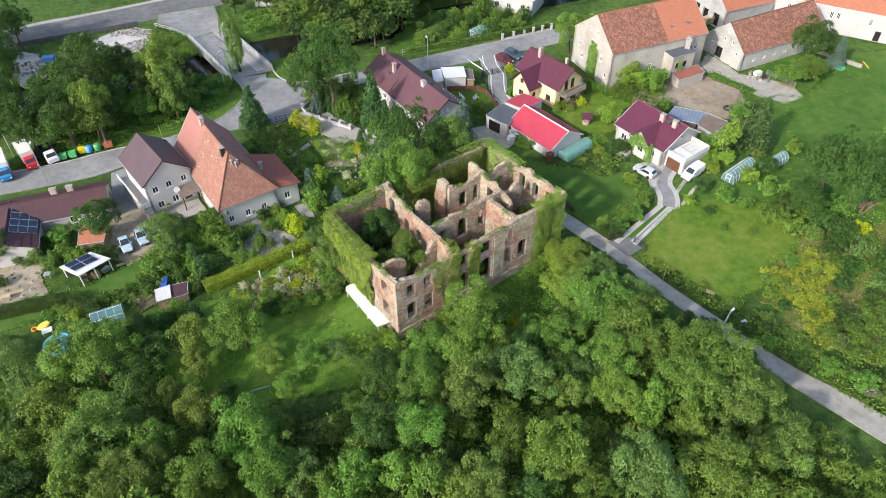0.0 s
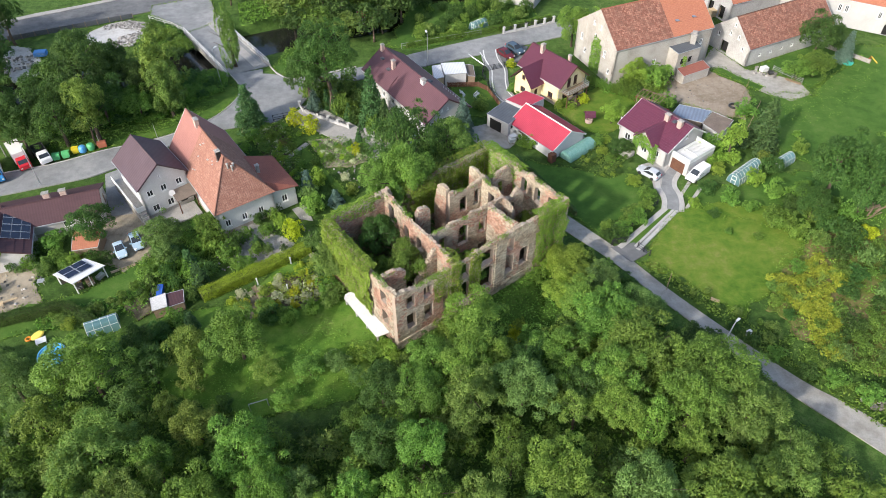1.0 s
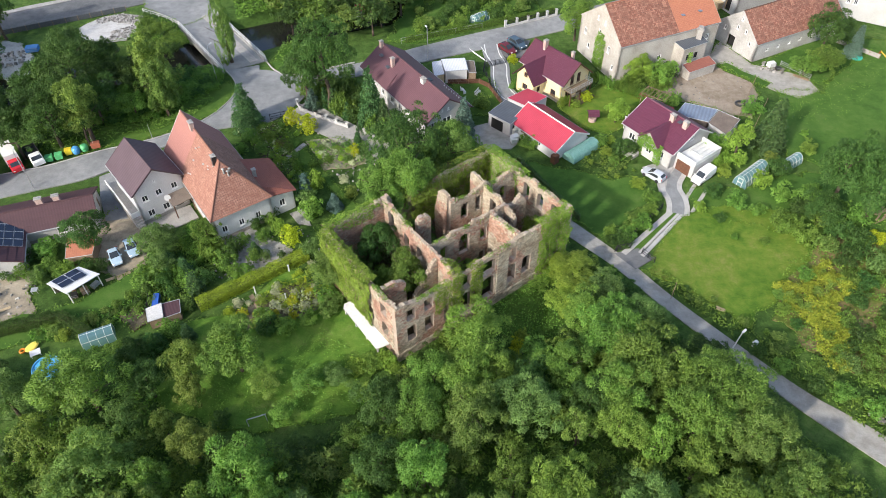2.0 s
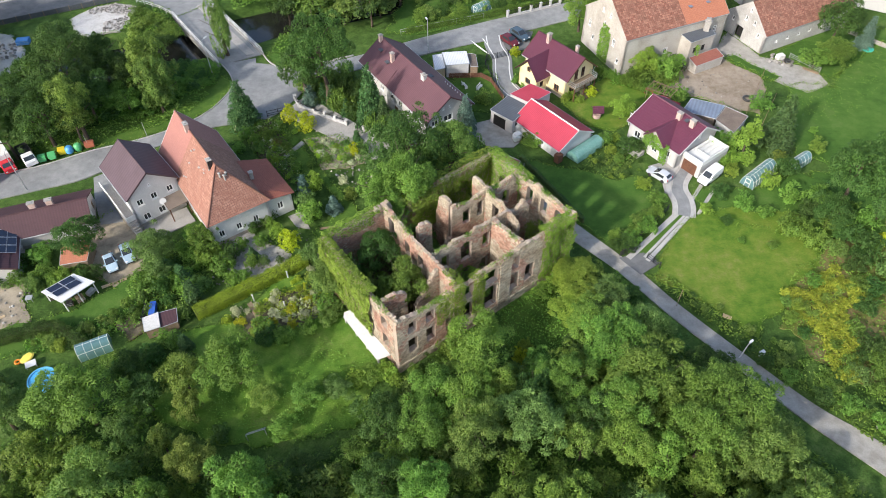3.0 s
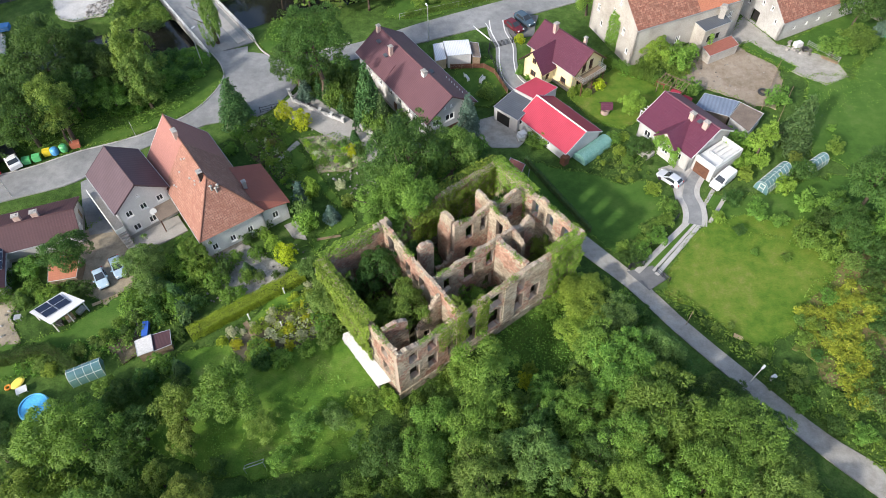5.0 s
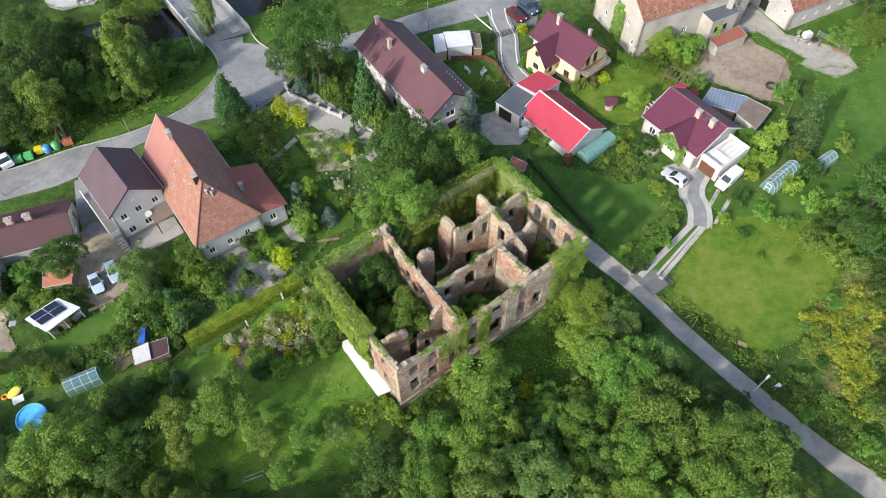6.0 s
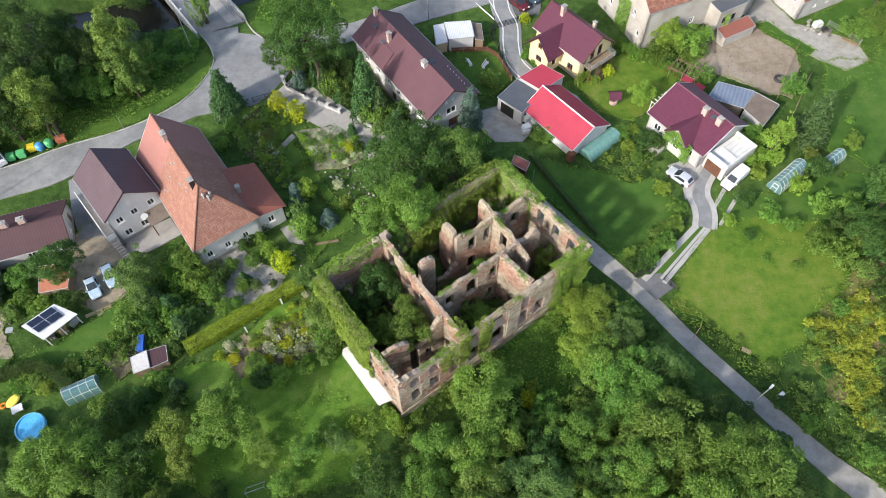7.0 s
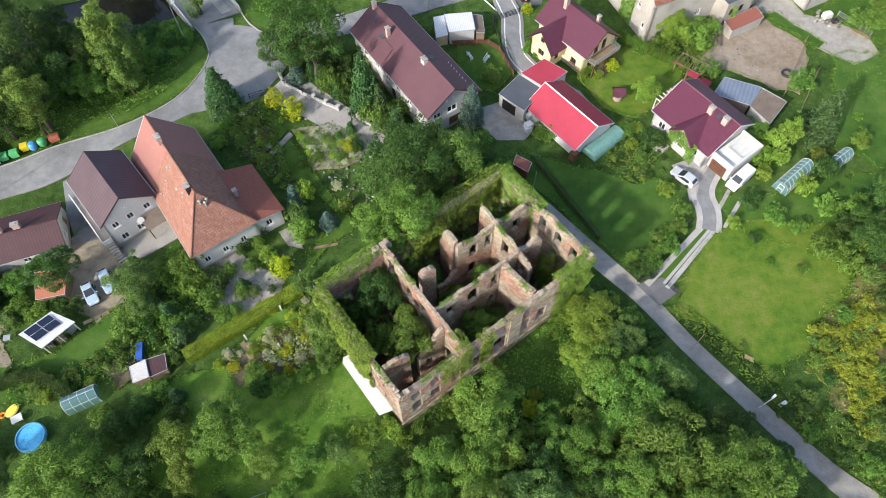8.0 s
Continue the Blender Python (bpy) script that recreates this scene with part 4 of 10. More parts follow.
for a, b, w in (((34.9, 86.7), (25.9, 77.8), 0.85), ((36.2, 86.2), (28.4, 77.8), 0.4), ((37.2, 85.9), (29.4, 77.4), 0.0)):
    if w:
        d = Vector((b[0] - a[0], b[1] - a[1])).normalized() * w
        ribbon("wheel_track", [a, b], [(a[0] - d.y, a[1] + d.x), (b[0] - d.y, b[1] + d.x)], 0.06, M["kerb"], "pale concrete strip of the driveway")
ribbon("wheel_track", [(35.4, 86.2), (27.0, 77.6)], [(36.6, 85.9), (28.3, 77.4)], 0.045, M["shade_lawn"], "grass strip between concrete wheel tracks")
ribbon("wheel_track", [(36.9, 86.3), (28.6, 77.2)], [(37.4, 85.9), (29.1, 76.8)], 0.06, M["kerb"], "pale concrete strip of the driveway")
patch("gate_apron", [(24.8, 77.6), (28.6, 78.6), (30.6, 76.6), (27.4, 74.4)], 0.05, M["asphalt_dark"], "grey paved gateway apron", 0.0)
for o in (0.0, 1.55):
    ribbon("wheel_track", [(37.4 + o * 0.6, 88.6 - o * 1.3), (40.6 + o, 93.4 - o * 0.9)], [(37.85 + o * 0.6, 88.3 - o * 1.3), (41.1 + o, 93.1 - o * 0.9)], 0.06, M["kerb"], "pale concrete wheel strip under the van")

# driveway of the yellow house, with white edge lines
YD = smooth_line([(9.5, 137), (9.8, 133), (10.9, 129), (10.8, 124.5), (11.2, 120), (13.2, 116.6)], 5)
ribbon("driveway", offset(YD, 1.9), offset(YD, -1.9), 0.07, M["asphalt"], "grey paved driveway with white edge lines")
for o in (1.3, -1.3):
    ribbon("edge_line", offset(YD, o + 0.1), offset(YD, o - 0.1), 0.085, M["white_trim"], "white paved line on the driveway")
for a, b in (((5.0, 135.2), (8.3, 130.6)), ((7.4, 136), (9.0, 131.2))):
    ribbon("edge_line", [a, b], [(a[0] + 0.13, a[1] + 0.05), (b[0] + 0.13, b[1] + 0.05)], 0.09, M["white_trim"], "white painted line at the driveway mouth")
patch("parking_bay", [(11.3, 134.6), (13, 138), (17.8, 138.5), (16.2, 132), (12.4, 131.6)], 0.06, M["asphalt_dark"], "dark asphalt parking bay", 0.1)
patch("garden_path", [(17.8, 114.6), (20.8, 112), (23.4, 107.5), (25.2, 105.5), (24.6, 105.2), (22.4, 107.4), (20, 111), (17, 113.6)], 0.05, M["concrete"], "pale curved garden path", 0.1)
patch("garden_path", [(-27.4, 100.3), (-24.7, 104.3), (-24.0, 103.7), (-26.8, 99.6)], 0.05, M["concrete"], "pale straight garden path", 0.0)


# kerbs
def kerb(line, name="kerb", w=0.18, z=0.16):
    ribbon(name, offset(line, w), line, z, M["kerb"], "low pale concrete kerb", 0.3)


kerb(NEAR_L)
kerb(smooth_line([(-36, 131), (-33.5, 127.4), (-29.5, 125.8), (-18, 130.2)], 5))

# ---- the ruined manor: stones laid in courses ----
RUIN = thing("ruin", -6.0, 59.2, 0, 37, "roofless ruined stone manor with empty windows, partly under ivy", "ruin")


def ruin_wall(p0, p1, thick, top, holes=(), course=0.18, seed=0, mats=None, name="wall", label="", low=0.0, brick=0.0):
    """Courses of rough stones around a mortar core. top: (along, height) points; holes: (u0, u1, z0, z1, arched)."""
    r = random.Random(seed)
    p0, p1 = Vector((*p0, 0)), Vector((*p1, 0))
    ln = (p1 - p0).length
    e = (p1 - p0) / ln
    s = Vector((-e.y, e.x, 0))
    g = Geo()

    def top_at(u):
        for (a, za), (b, zb) in zip(top, top[1:]):
            if a <= u <= b:
                return za + (zb - za) * (u - a) / max(1e-6, b - a)
        return top[-1][1] if u > top[-1][0] else top[0][1]

    def blocked(u, z):
        for u0, u1, z0, z1, arch in holes:
            if u0 < u < u1 and z0 < z:
                if arch:
                    rad = (u1 - u0) / 2
                    if z < z1 - rad * 0.7 + 0.7 * math.sqrt(max(0, rad * rad - (u - (u0 + u1) / 2) ** 2)):
                        return True
                elif z < z1:
                    return True
        return False

    zmax = max(z for _, z in top) + 0.3
    z = low
    while z < zmax:
        h = course * r.uniform(0.85, 1.2)
        zm = z + h / 2
        cuts = [0.0, ln] + [c for q in holes if q[2] - h < zm < q[3] for c in (q[0], q[1])]
        u = 0.0
        runs = []
        while u < ln - 0.02:
            w = r.uniform(0.18, 0.46)
            nxt = min([c for c in cuts if c > u + 0.03] + [ln])
            b = min(u + w, nxt)
            if nxt - b < 0.15:
                b = nxt
            um = (u + b) / 2
            if zm < top_at(um) + 0.28 * noise.noise(Vector((um * 0.9, seed, 3))) + r.uniform(-0.1, 0.1) and not blocked(um, zm):
                near = min(1.0, max(0.0, (top_at(um) - zm) / 0.7))
                o1, o2 = (thick / 2 * (0.72 + 0.28 * near) + r.uniform(-0.04, 0.05) for _ in range(2))
                gap = 0.01
                base = p0 + e * (u + gap)
                far = p0 + e * (b - gap)
                tl = r.uniform(-0.015, 0.015)
                q = [base - s * (o1 + tl), far - s * (o1 - tl), far + s * (o2 + tl), base + s * (o2 - tl)]
                zt = z + h - gap + (r.uniform(-0.02, 0.02))
                g.hexa([(v.x, v.y) for v in q], z + gap, zt, 2 if noise.noise(Vector((um * 0.32, zm * 0.3, seed * 2.3))) + r.uniform(-0.25, 0.25) > 0.45 - brick else 0)
                if runs and abs(runs[-1][1] - u) < 1e-6:
                    runs[-1][1] = b
                else:
                    runs.append([u, b])
            u = b
        for u, b in runs:
            near = min(1.0, max(0.0, (top_at((u + b) / 2) - zm) / 0.7))
            k = thick / 2 * (0.72 + 0.28 * near) - 0.035
            c = [p0 + e * u - s * k, p0 + e * b - s * k, p0 + e * b + s * k, p0 + e * u + s * k]
            g.hexa([(v.x, v.y) for v in c], z, z + h * 0.98, 1)
        z += h
    for _ in range(int(ln * 11)):
        u = r.uniform(0.05, ln - 0.05)
        if blocked(u, top_at(u) - 0.1) or top_at(u) < low + 0.5:
            continue
        q = p0 + e * u + s * r.uniform(-0.34, 0.34) * thick
        zt = top_at(u) + 0.28 * noise.noise(Vector((u * 0.9, seed, 3))) - 0.16
        a, b, c = (r.uniform(0.06, 0.17) for _ in range(3))
        tw = r.uniform(0, 3.1)
        ring = [(q.x + math.cos(tw + j * 1.5708 + r.uniform(-0.3, 0.3)) * a * 1.3, q.y + math.sin(tw + j * 1.5708) * b * 1.3) for j in range(4)]
        g.add([(x, y, zt - 0.1) for x, y in ring] + [(q.x + (x - q.x) * 0.6, q.y + (y - q.y) * 0.6, zt + c + 0.12) for x, y in ring], [[4, 5, 6, 7], [0, 1, 5, 4], [1, 2, 6, 5], [2, 3, 7, 6], [3, 0, 4, 7]], 0)
    return part(name, g, [M["stone"], M["mortar"], M["brick"]], RUIN, label)


RL, RW = 28.4, 16.6
S_HOLES = [(1.57, 2.96, 2.9, 5.6, 0), (4.27, 5.66, 2.9, 5.7, 0), (7.27, 8.71, 2.8, 5.8, 1), (10.07, 11.71, 2.4, 5.9, 1), (13.47, 15.71, 2.2, 6.4, 1), (17.77, 19.41, 2.8, 6.2, 1), (20.57, 22.11, 2.9, 6.2, 1), (24.47, 25.91, 2.9, 6.0, 1), (1.62, 2.91, 6.9, 9.0, 0), (4.27, 5.61, 6.9, 9.0, 0), (7.27, 8.61, 6.8, 8.6, 0), (10.07, 11.61, 6.8, 9.2, 1), (13.27, 15.71, 6.9, 9.6, 1), (17.87, 19.31, 7.0, 9.3, 1)]
ruin_wall((-0.39, 0), (RL + 0.39, 0), 0.78, [(0, 10.3), (1.2, 10.2), (3, 9.6), (6, 9.4), (9.5, 9.9), (11.2, 9.4), (13.2, 10.0), (15.7, 10.2), (17.7, 10.1), (19.5, 10.5), (22, 10.2), (25, 10.4), (28.4, 10.8)], S_HOLES, seed=1, label="weathered sandstone front wall with two rows of windows", brick=0.25)
SW_HOLES = [(1.28, 2.62, 2.9, 5.2, 0), (4.58, 5.92, 3.0, 5.4, 0), (1.28, 2.62, 6.8, 8.9, 0), (4.58, 5.82, 6.8, 8.8, 0), (8.28, 9.62, 3, 5.4, 0), (11.88, 13.22, 3, 5.4, 0)]
ruin_wall((0, 0.4), (0, RW - 0.44), 0.78, [(0, 10.3), (2, 9.9), (4.5, 9.7), (7, 10.0), (16.6, 10.1)], SW_HOLES, seed=2, brick=0.2, label="weathered side wall of the ruin")
ruin_wall((-0.39, RW), (RL + 0.39, RW), 0.85, [(0, 10.1), (5, 10.4), (8, 10.6), (10.4, 10.9), (11.2, 8.0), (11.8, 5.0), (12.6, 5.5), (14, 8.9), (20, 9.8), (28, 9.8)], [(3, 4.2, 3, 5.6, 1), (9.4, 10.5, 7.2, 10.0, 1), (20, 21.2, 3, 6, 1), (24, 25.2, 3, 6, 1)], seed=3, brick=0.3, label="rear wall of the ruin, broken down in the middle")
NE_HOLES = [(1.2, 2.4, 6.6, 9.4, 1), (4.0, 5.2, 6.6, 9.4, 1), (6.9, 8.1, 6.6, 9.4, 1), (1.2, 2.4, 2.6, 5.4, 1), (4.2, 5.4, 2.6, 5.4, 1), (9.8, 10.9, 2.6, 5.4, 1)]
ruin_wall((RL, 0.45), (RL, RW - 0.45), 0.78, [(0, 10.6), (1.5, 10.2), (3.2, 10.5), (5, 9.9), (6.4, 10.7), (8, 10.0), (10, 10.4), (16.6, 10.0)], NE_HOLES, seed=4, brick=0.2, label="far side wall of the ruin with arched windows")
# cross walls inside
ruin_wall((9.0, 0.5), (9.3, RW - 0.4), 0.55, [(0, 10.2), (3, 10.4), (6, 10.3), (9, 10.1), (11.5, 10.4), (13.8, 10.9), (16.3, 11.0)], [(1.2, 2.4, 2.6, 5.2, 1), (6.6, 7.7, 6.2, 8.6, 1), (9.6, 10.7, 6.0, 8.6, 1), (13.2, 14.6, 6.6, 9.9, 1), (8.8, 10, 1.5, 4.5, 1)], seed=5, label="long inner cross wall with brick patches", brick=0.35)
ruin_wall((9.4, 5.9), (21.8, 5.8), 0.54, [(0, 10.2), (2, 10.0), (3.4, 10.4), (5.5, 10.1), (7, 10.4), (9, 10.5), (12.4, 10.4)], [(1.4, 2.6, 6.2, 8.8, 1), (4.6, 6.3, 5.6, 9.2, 1), (8.2, 9.4, 6.2, 9.0, 1), (4.8, 6.2, 1.2, 4.2, 1), (8.2, 9.3, 1.2, 4.0, 1)], seed=6, brick=0.3, label="inner wall with tall arched openings")
ruin_wall((19.9, 0.5), (19.4, 5.5), 0.9, [(0, 10.4), (2, 10.2), (5, 10.6)], [(2.0, 3.0, 1.2, 3.6, 1)], seed=7, brick=0.42, label="thick inner wall stub")
ruin_wall((21.9, 3.4), (22.3, 13.4), 0.54, [(0, 9.6), (1.5, 10.4), (2.2, 10.3), (3.6, 10.8), (6, 10.4), (7.5, 11.0), (9.0, 11.2), (10, 10.9)], [(0.9, 1.9, 6.4, 8.8, 1), (4.0, 5.3, 6.3, 9.6, 1), (7.2, 8.4, 6.4, 9.2, 1), (4, 5.2, 1.2, 4.4, 1)], seed=8, label="inner wall with arched openings", brick=0.3)
ruin_wall((10.6, 10.6), (12.6, 10.5), 0.9, [(0, 10.3), (0.5, 10.7), (1.4, 10.6), (2.0, 10.2)], [], seed=9, brick=0.42, label="freestanding broken pier")
ruin_wall((13.0, 10.5), (16.4, 10.7), 0.7, [(0, 4.4), (1.5, 3.6), (3.4, 5.2)], [], seed=19, brick=0.42, label="low broken inner wall")
ruin_wall((16.4, 10.9), (27.8, 10.3), 0.54, [(0, 10.6), (1.4, 10.2), (2.6, 9.6), (4.4, 10.4), (5.9, 11.2), (7.4, 9.6), (8.8, 10.6), (10.2, 10.9), (11.4, 9.0)], [(1.8, 3.0, 6.2, 8.9, 1), (4.2, 5.2, 6.4, 9.2, 1), (8.6, 9.8, 6.2, 8.8, 1), (1.8, 3.0, 1.2, 4.4, 1)], seed=10, label="inner cross wall with brick arches", brick=0.35)
ruin_wall((16.6, 11.3), (16.9, 14.6), 0.7, [(0, 10.6), (1.4, 10.9), (2.4, 10.0), (3.3, 6.0)], [], seed=11, brick=0.42, label="broken wall stub")
ruin_wall((22.4, 6.3), (25.9, 6.0), 0.7, [(0, 9.6), (1.2, 9.2), (2.6, 10.4), (3.5, 9.0)], [(1.0, 1.9, 6, 8.4, 1)], seed=12, brick=0.42, label="short inner wall stub")
ruin_wall((0.5, 3.9), (3.8, 3.7), 0.65, [(0, 10.0), (1.5, 9.9), (2.6, 9.6), (3.3, 9.0)], [], seed=13, brick=0.42, label="inner wall stub beside the front corner")
ruin_wall((5.0, 3.7), (8.7, 3.7), 0.65, [(0, 5.2), (0.8, 6.2), (1.8, 7.6), (3.0, 9.6), (3.7, 10.2)], [(1.0, 1.9, 2, 4.4, 1)], seed=14, brick=0.42, label="inner wall broken down in steps")
g = Geo()
for x0, y0, x1, y1 in ((0.5, 0.5, 8.6, 16.2), (9.5, 0.5, 27.9, 16.2)):
    g.box(x0, y0, -0.1, x1, y1, 0.35)
part("rubble_floor", g, M["soil"], RUIN, "earth and rubble floor inside the ruin")
# projecting bay and plinth on the front
g = Geo()
rr = random.Random(3)
for zc in range(48):
    for uc in range(4):
        g.box(15.55 + uc * 0.48 + rr.uniform(0, .03), -0.5 - rr.uniform(0, .05), zc * 0.21 + 0.008, 15.55 + uc * 0.48 + 0.46, -0.4, zc * 0.21 + 0.2)
part("pilaster", g, M["stone"], RUIN, "sandstone quoins of the projecting bay")
g = Geo()
for zc in range(5):
    for uc in range(46):
        g.box(-0.62 + uc * 0.62 + rr.uniform(0, .04), -0.5 - rr.uniform(0, .05), zc * 0.3 + 0.01, -0.62 + uc * 0.62 + 0.6, -0.4, zc * 0.3 + 0.29)
part("plinth", g, M["stone"], RUIN, "reddish stone plinth")
# pale sheet of masonry lying against the side
g = Geo()
g.slab([(-0.42, 1.6, 1.7), (-0.42, 10.6, 1.7), (-1.5, 11.0, 1.4), (-2.0, 10.4, 1.35), (-2.1, 2.2, 1.3)], 0.18)
for v in (2.4, 5.0, 7.6, 10.2):
    g.box(-1.85, v, 0, -1.65, v + 0.2, 1.35)
single_slab = part("lean_to_roof", g, M["white_slab"], RUIN, "white sheeted lean-to roof along the side wall")


def wall_cards(p0, p1, side, z0, z1, dens, out=0.5, seed=0, thick=0.9, top=True, fray=1.2, drip=0.0):
    """Ivy over one face (side +1: to the left of the line) and over the top, in the ruin's own frame."""
    r = np.random.default_rng(seed)
    p0, p1 = np.array(p0), np.array(p1)
    ln = np.linalg.norm(p1 - p0)
    e = (p1 - p0) / ln
    s = np.array([-e[1], e[0]]) * side
    n = int(ln * (z1 - z0) * dens)
    u, z = r.uniform(0, ln, n), r.uniform(z0, z1, n)
    edge = np.array([noise.noise(Vector((a * 0.5, b * 0.4, seed))) + 0.55 * noise.noise(Vector((a * 1.7, b * 1.1, seed + 4))) for a, b in zip(u, z)])
    keep = (z > z0 + fray * (0.5 + edge * 1.6)) if fray else np.ones(n, bool)
    u, z, edge = u[keep], z[keep], edge[keep]
    o = thick / 2 + out * np.clip(0.45 + edge * 1.3, 0.05, 1.4) * r.uniform(0.6, 1.0, len(u))
    pos = [np.stack([p0[0] + e[0] * u + s[0] * o, p0[1] + e[1] * u + s[1] * o, z], 1)]
    nrm = [np.tile([[s[0], s[1], 0.35]], (len(u), 1))]
    if top:
        n = int(ln * (thick + out) * dens * 1.2)
        u, w = r.uniform(0, ln, n), r.uniform(-thick / 2 - out * 0.5, thick / 2 + out, n)
        q = np.array([noise.noise(Vector((a * 0.5, b, seed + 9))) + 0.7 * noise.noise(Vector((a * 1.6, b * 1.8, seed + 2))) for a, b in zip(u, w)])
        hz = z1 + 0.22 + 0.45 * np.cos(np.clip(w / (thick / 2 + out), -1, 1) * 1.4) + q * 0.5 - 0.2
        pos.append(np.stack([p0[0] + e[0] * u + s[0] * w, p0[1] + e[1] * u + s[1] * w, hz], 1))
        nrm.append(np.tile([[0, 0, 1.0]], (n, 1)))
    return np.concatenate(pos), np.concatenate(nrm)


def ivy(name, label, pieces, kind="ivy", size=0.19, seed=0):
    pos = np.concatenate([p for p, _ in pieces])
    nrm = np.concatenate([n for _, n in pieces])
    ob = new(name, cards_mesh(name, *leaf_cards(pos, nrm, size, 0.75, 0.2, 0.45, np.random.default_rng(seed)), L[kind]))
    ob.matrix_basis = pose(-6.0, 59.2, 0, 0, 0, 37)
    return tagged(ob, label, "ivy", "ivy on the ruin", "stuff")


ivy("ivy", "thick bright green ivy over the side wall", [wall_cards((0, 5.2), (0, 16.6), 1, 1.0, 10.1, 150, 0.7, 1, fray=1.5), wall_cards((0, 6.5), (0, 16.4), -1, 6.0, 10.0, 40, 0.35, 2, top=False)])
ivy("ivy", "ivy along the top of the rear wall", [wall_cards((0, RW), (8.4, RW), 1, 3.0, 10.3, 120, 0.6, 3), wall_cards((0, RW), (7.4, RW), -1, 8.6, 10.2, 40, 0.3, 4, top=False)])
ivy("ivy", "dark ivy hanging over the rear wall", [wall_cards((13.6, RW), (28.6, RW), 1, 2.0, 9.9, 60, 1.1, 5), wall_cards((13.6, RW), (28.2, RW), -1, 2.5, 9.8, 110, 1.1, 6, top=False), wall_cards((12.4, RW), (17.6, RW), -1, 3.0, 9.4, 70, 1.7, 26, thick=1.6)], "ivy")
ivy("ivy", "ivy over the far side wall", [wall_cards((RL, 8.6), (RL, 16.8), -1, 1.5, 10.2, 120, 0.7, 7), wall_cards((RL, 9.5), (RL, 16.4), 1, 4.0, 10.2, 55, 0.6, 8, top=False), wall_cards((RL, 0.5), (RL, 8.6), -1, 1.0, 6.5, 40, 0.5, 9, top=False)])
ivy("ivy", "heavy ivy draped over the front corner", [wall_cards((22.8, 0), (28.2, 0), -1, 0.5, 10.5, 130, 0.75, 10, fray=1.6), wall_cards((23.0, 0), (28.2, 0), 1, 7.0, 10.4, 60, 0.5, 11, top=False), wall_cards((RL, 0), (RL, 1.6), -1, 4.0, 10.4, 45, 0.4, 12)])
ivy("ivy", "ivy curtain between the front windows", [wall_cards((8.1, 0), (9.9, 0), -1, 3.5, 10.2, 95, 0.45, 13, fray=1.6), wall_cards((11.0, 0), (13.1, 0), -1, 2.5, 9.6, 95, 0.5, 14, fray=1.6), wall_cards((5.4, 0), (8.0, 0), -1, 4.6, 9.2, 60, 0.35, 15, fray=1.4), wall_cards((9.0, 0.2), (9.1, 2.4), -1, 8.6, 10.4, 55, 0.5, 16)])
tops = []
for k, (a, b, hh) in enumerate((((9.1, 10), (9.2, 16), 10.5), ((19.6, 1), (19.4, 5), 10.2), ((22, 7), (22.3, 13), 10.6), ((17, 10.8), (27, 10.4), 10.0), ((0.5, 3.8), (3.6, 3.7), 9.6), ((10, 5.9), (21, 5.8), 10.0), ((0, 0.6), (0, 5), 9.8), ((3, 0), (8, 0), 9.5), ((13, 0), (22, 0), 10.0), ((RL, 1), (RL, 9), 10.2))):
    p, n = wall_cards(a, b, 1, hh - 0.2, hh, 0.5, 0.1, 30 + k, 0.6, True, 0)
    rr2 = np.random.default_rng(k)
    e = np.array(b) - np.array(a)
    m_ = int(np.linalg.norm(e) * 60)
    uu = rr2.random(m_)
    keep = np.array([noise.noise(Vector((u * np.linalg.norm(e) * 0.6, k, 0))) > -0.05 for u in uu])
    uu = uu[keep]
    tops.append((np.stack([a[0] + e[0] * uu + rr2.normal(0, 0.2, len(uu)), a[1] + e[1] * uu + rr2.normal(0, 0.2, len(uu)), hh + rr2.uniform(0, 0.35, len(uu))], 1), np.tile([[0, 0, 1.0]], (len(uu), 1))))
ivy("grass_tufts", "grass and weeds growing on the wall tops", tops, "weeds", 0.2, 9)


def ruin_at(u, v):
    p = pose(-6.0, 59.2, 0, 0, 0, 37) @ Vector((u, v, 0))
    return p.x, p.y


for u, v, r, k in ((-1.6, -1.6, 1.0, "lime"), (0.8, -2.0, 1.0, "mid"), (2.6, -2.0, 1.0, "dark"), (4.4, -1.9, 1.1, "mid"), (6.2, -1.6, 1.5, "bright"), (8.2, -1.8, 1.4, "mid"), (12.8, -1.6, 1.2, "bright"), (22.4, -2.0, 1.5, "bright"), (24.6, -2.0, 1.6, "lime"), (-1.9, 0.4, 1.1, "lime"), (-2.0, 12.4, 1.6, "olive"), (-2.2, 14.6, 1.7, "mid"), (-1.6, 17.2, 1.7, "dark")):
    x, y = ruin_at(u, v)
    shrub(x, y, r, 2.1 + 0.3 * math.sin(u), k, where="at the foot of the ruin")
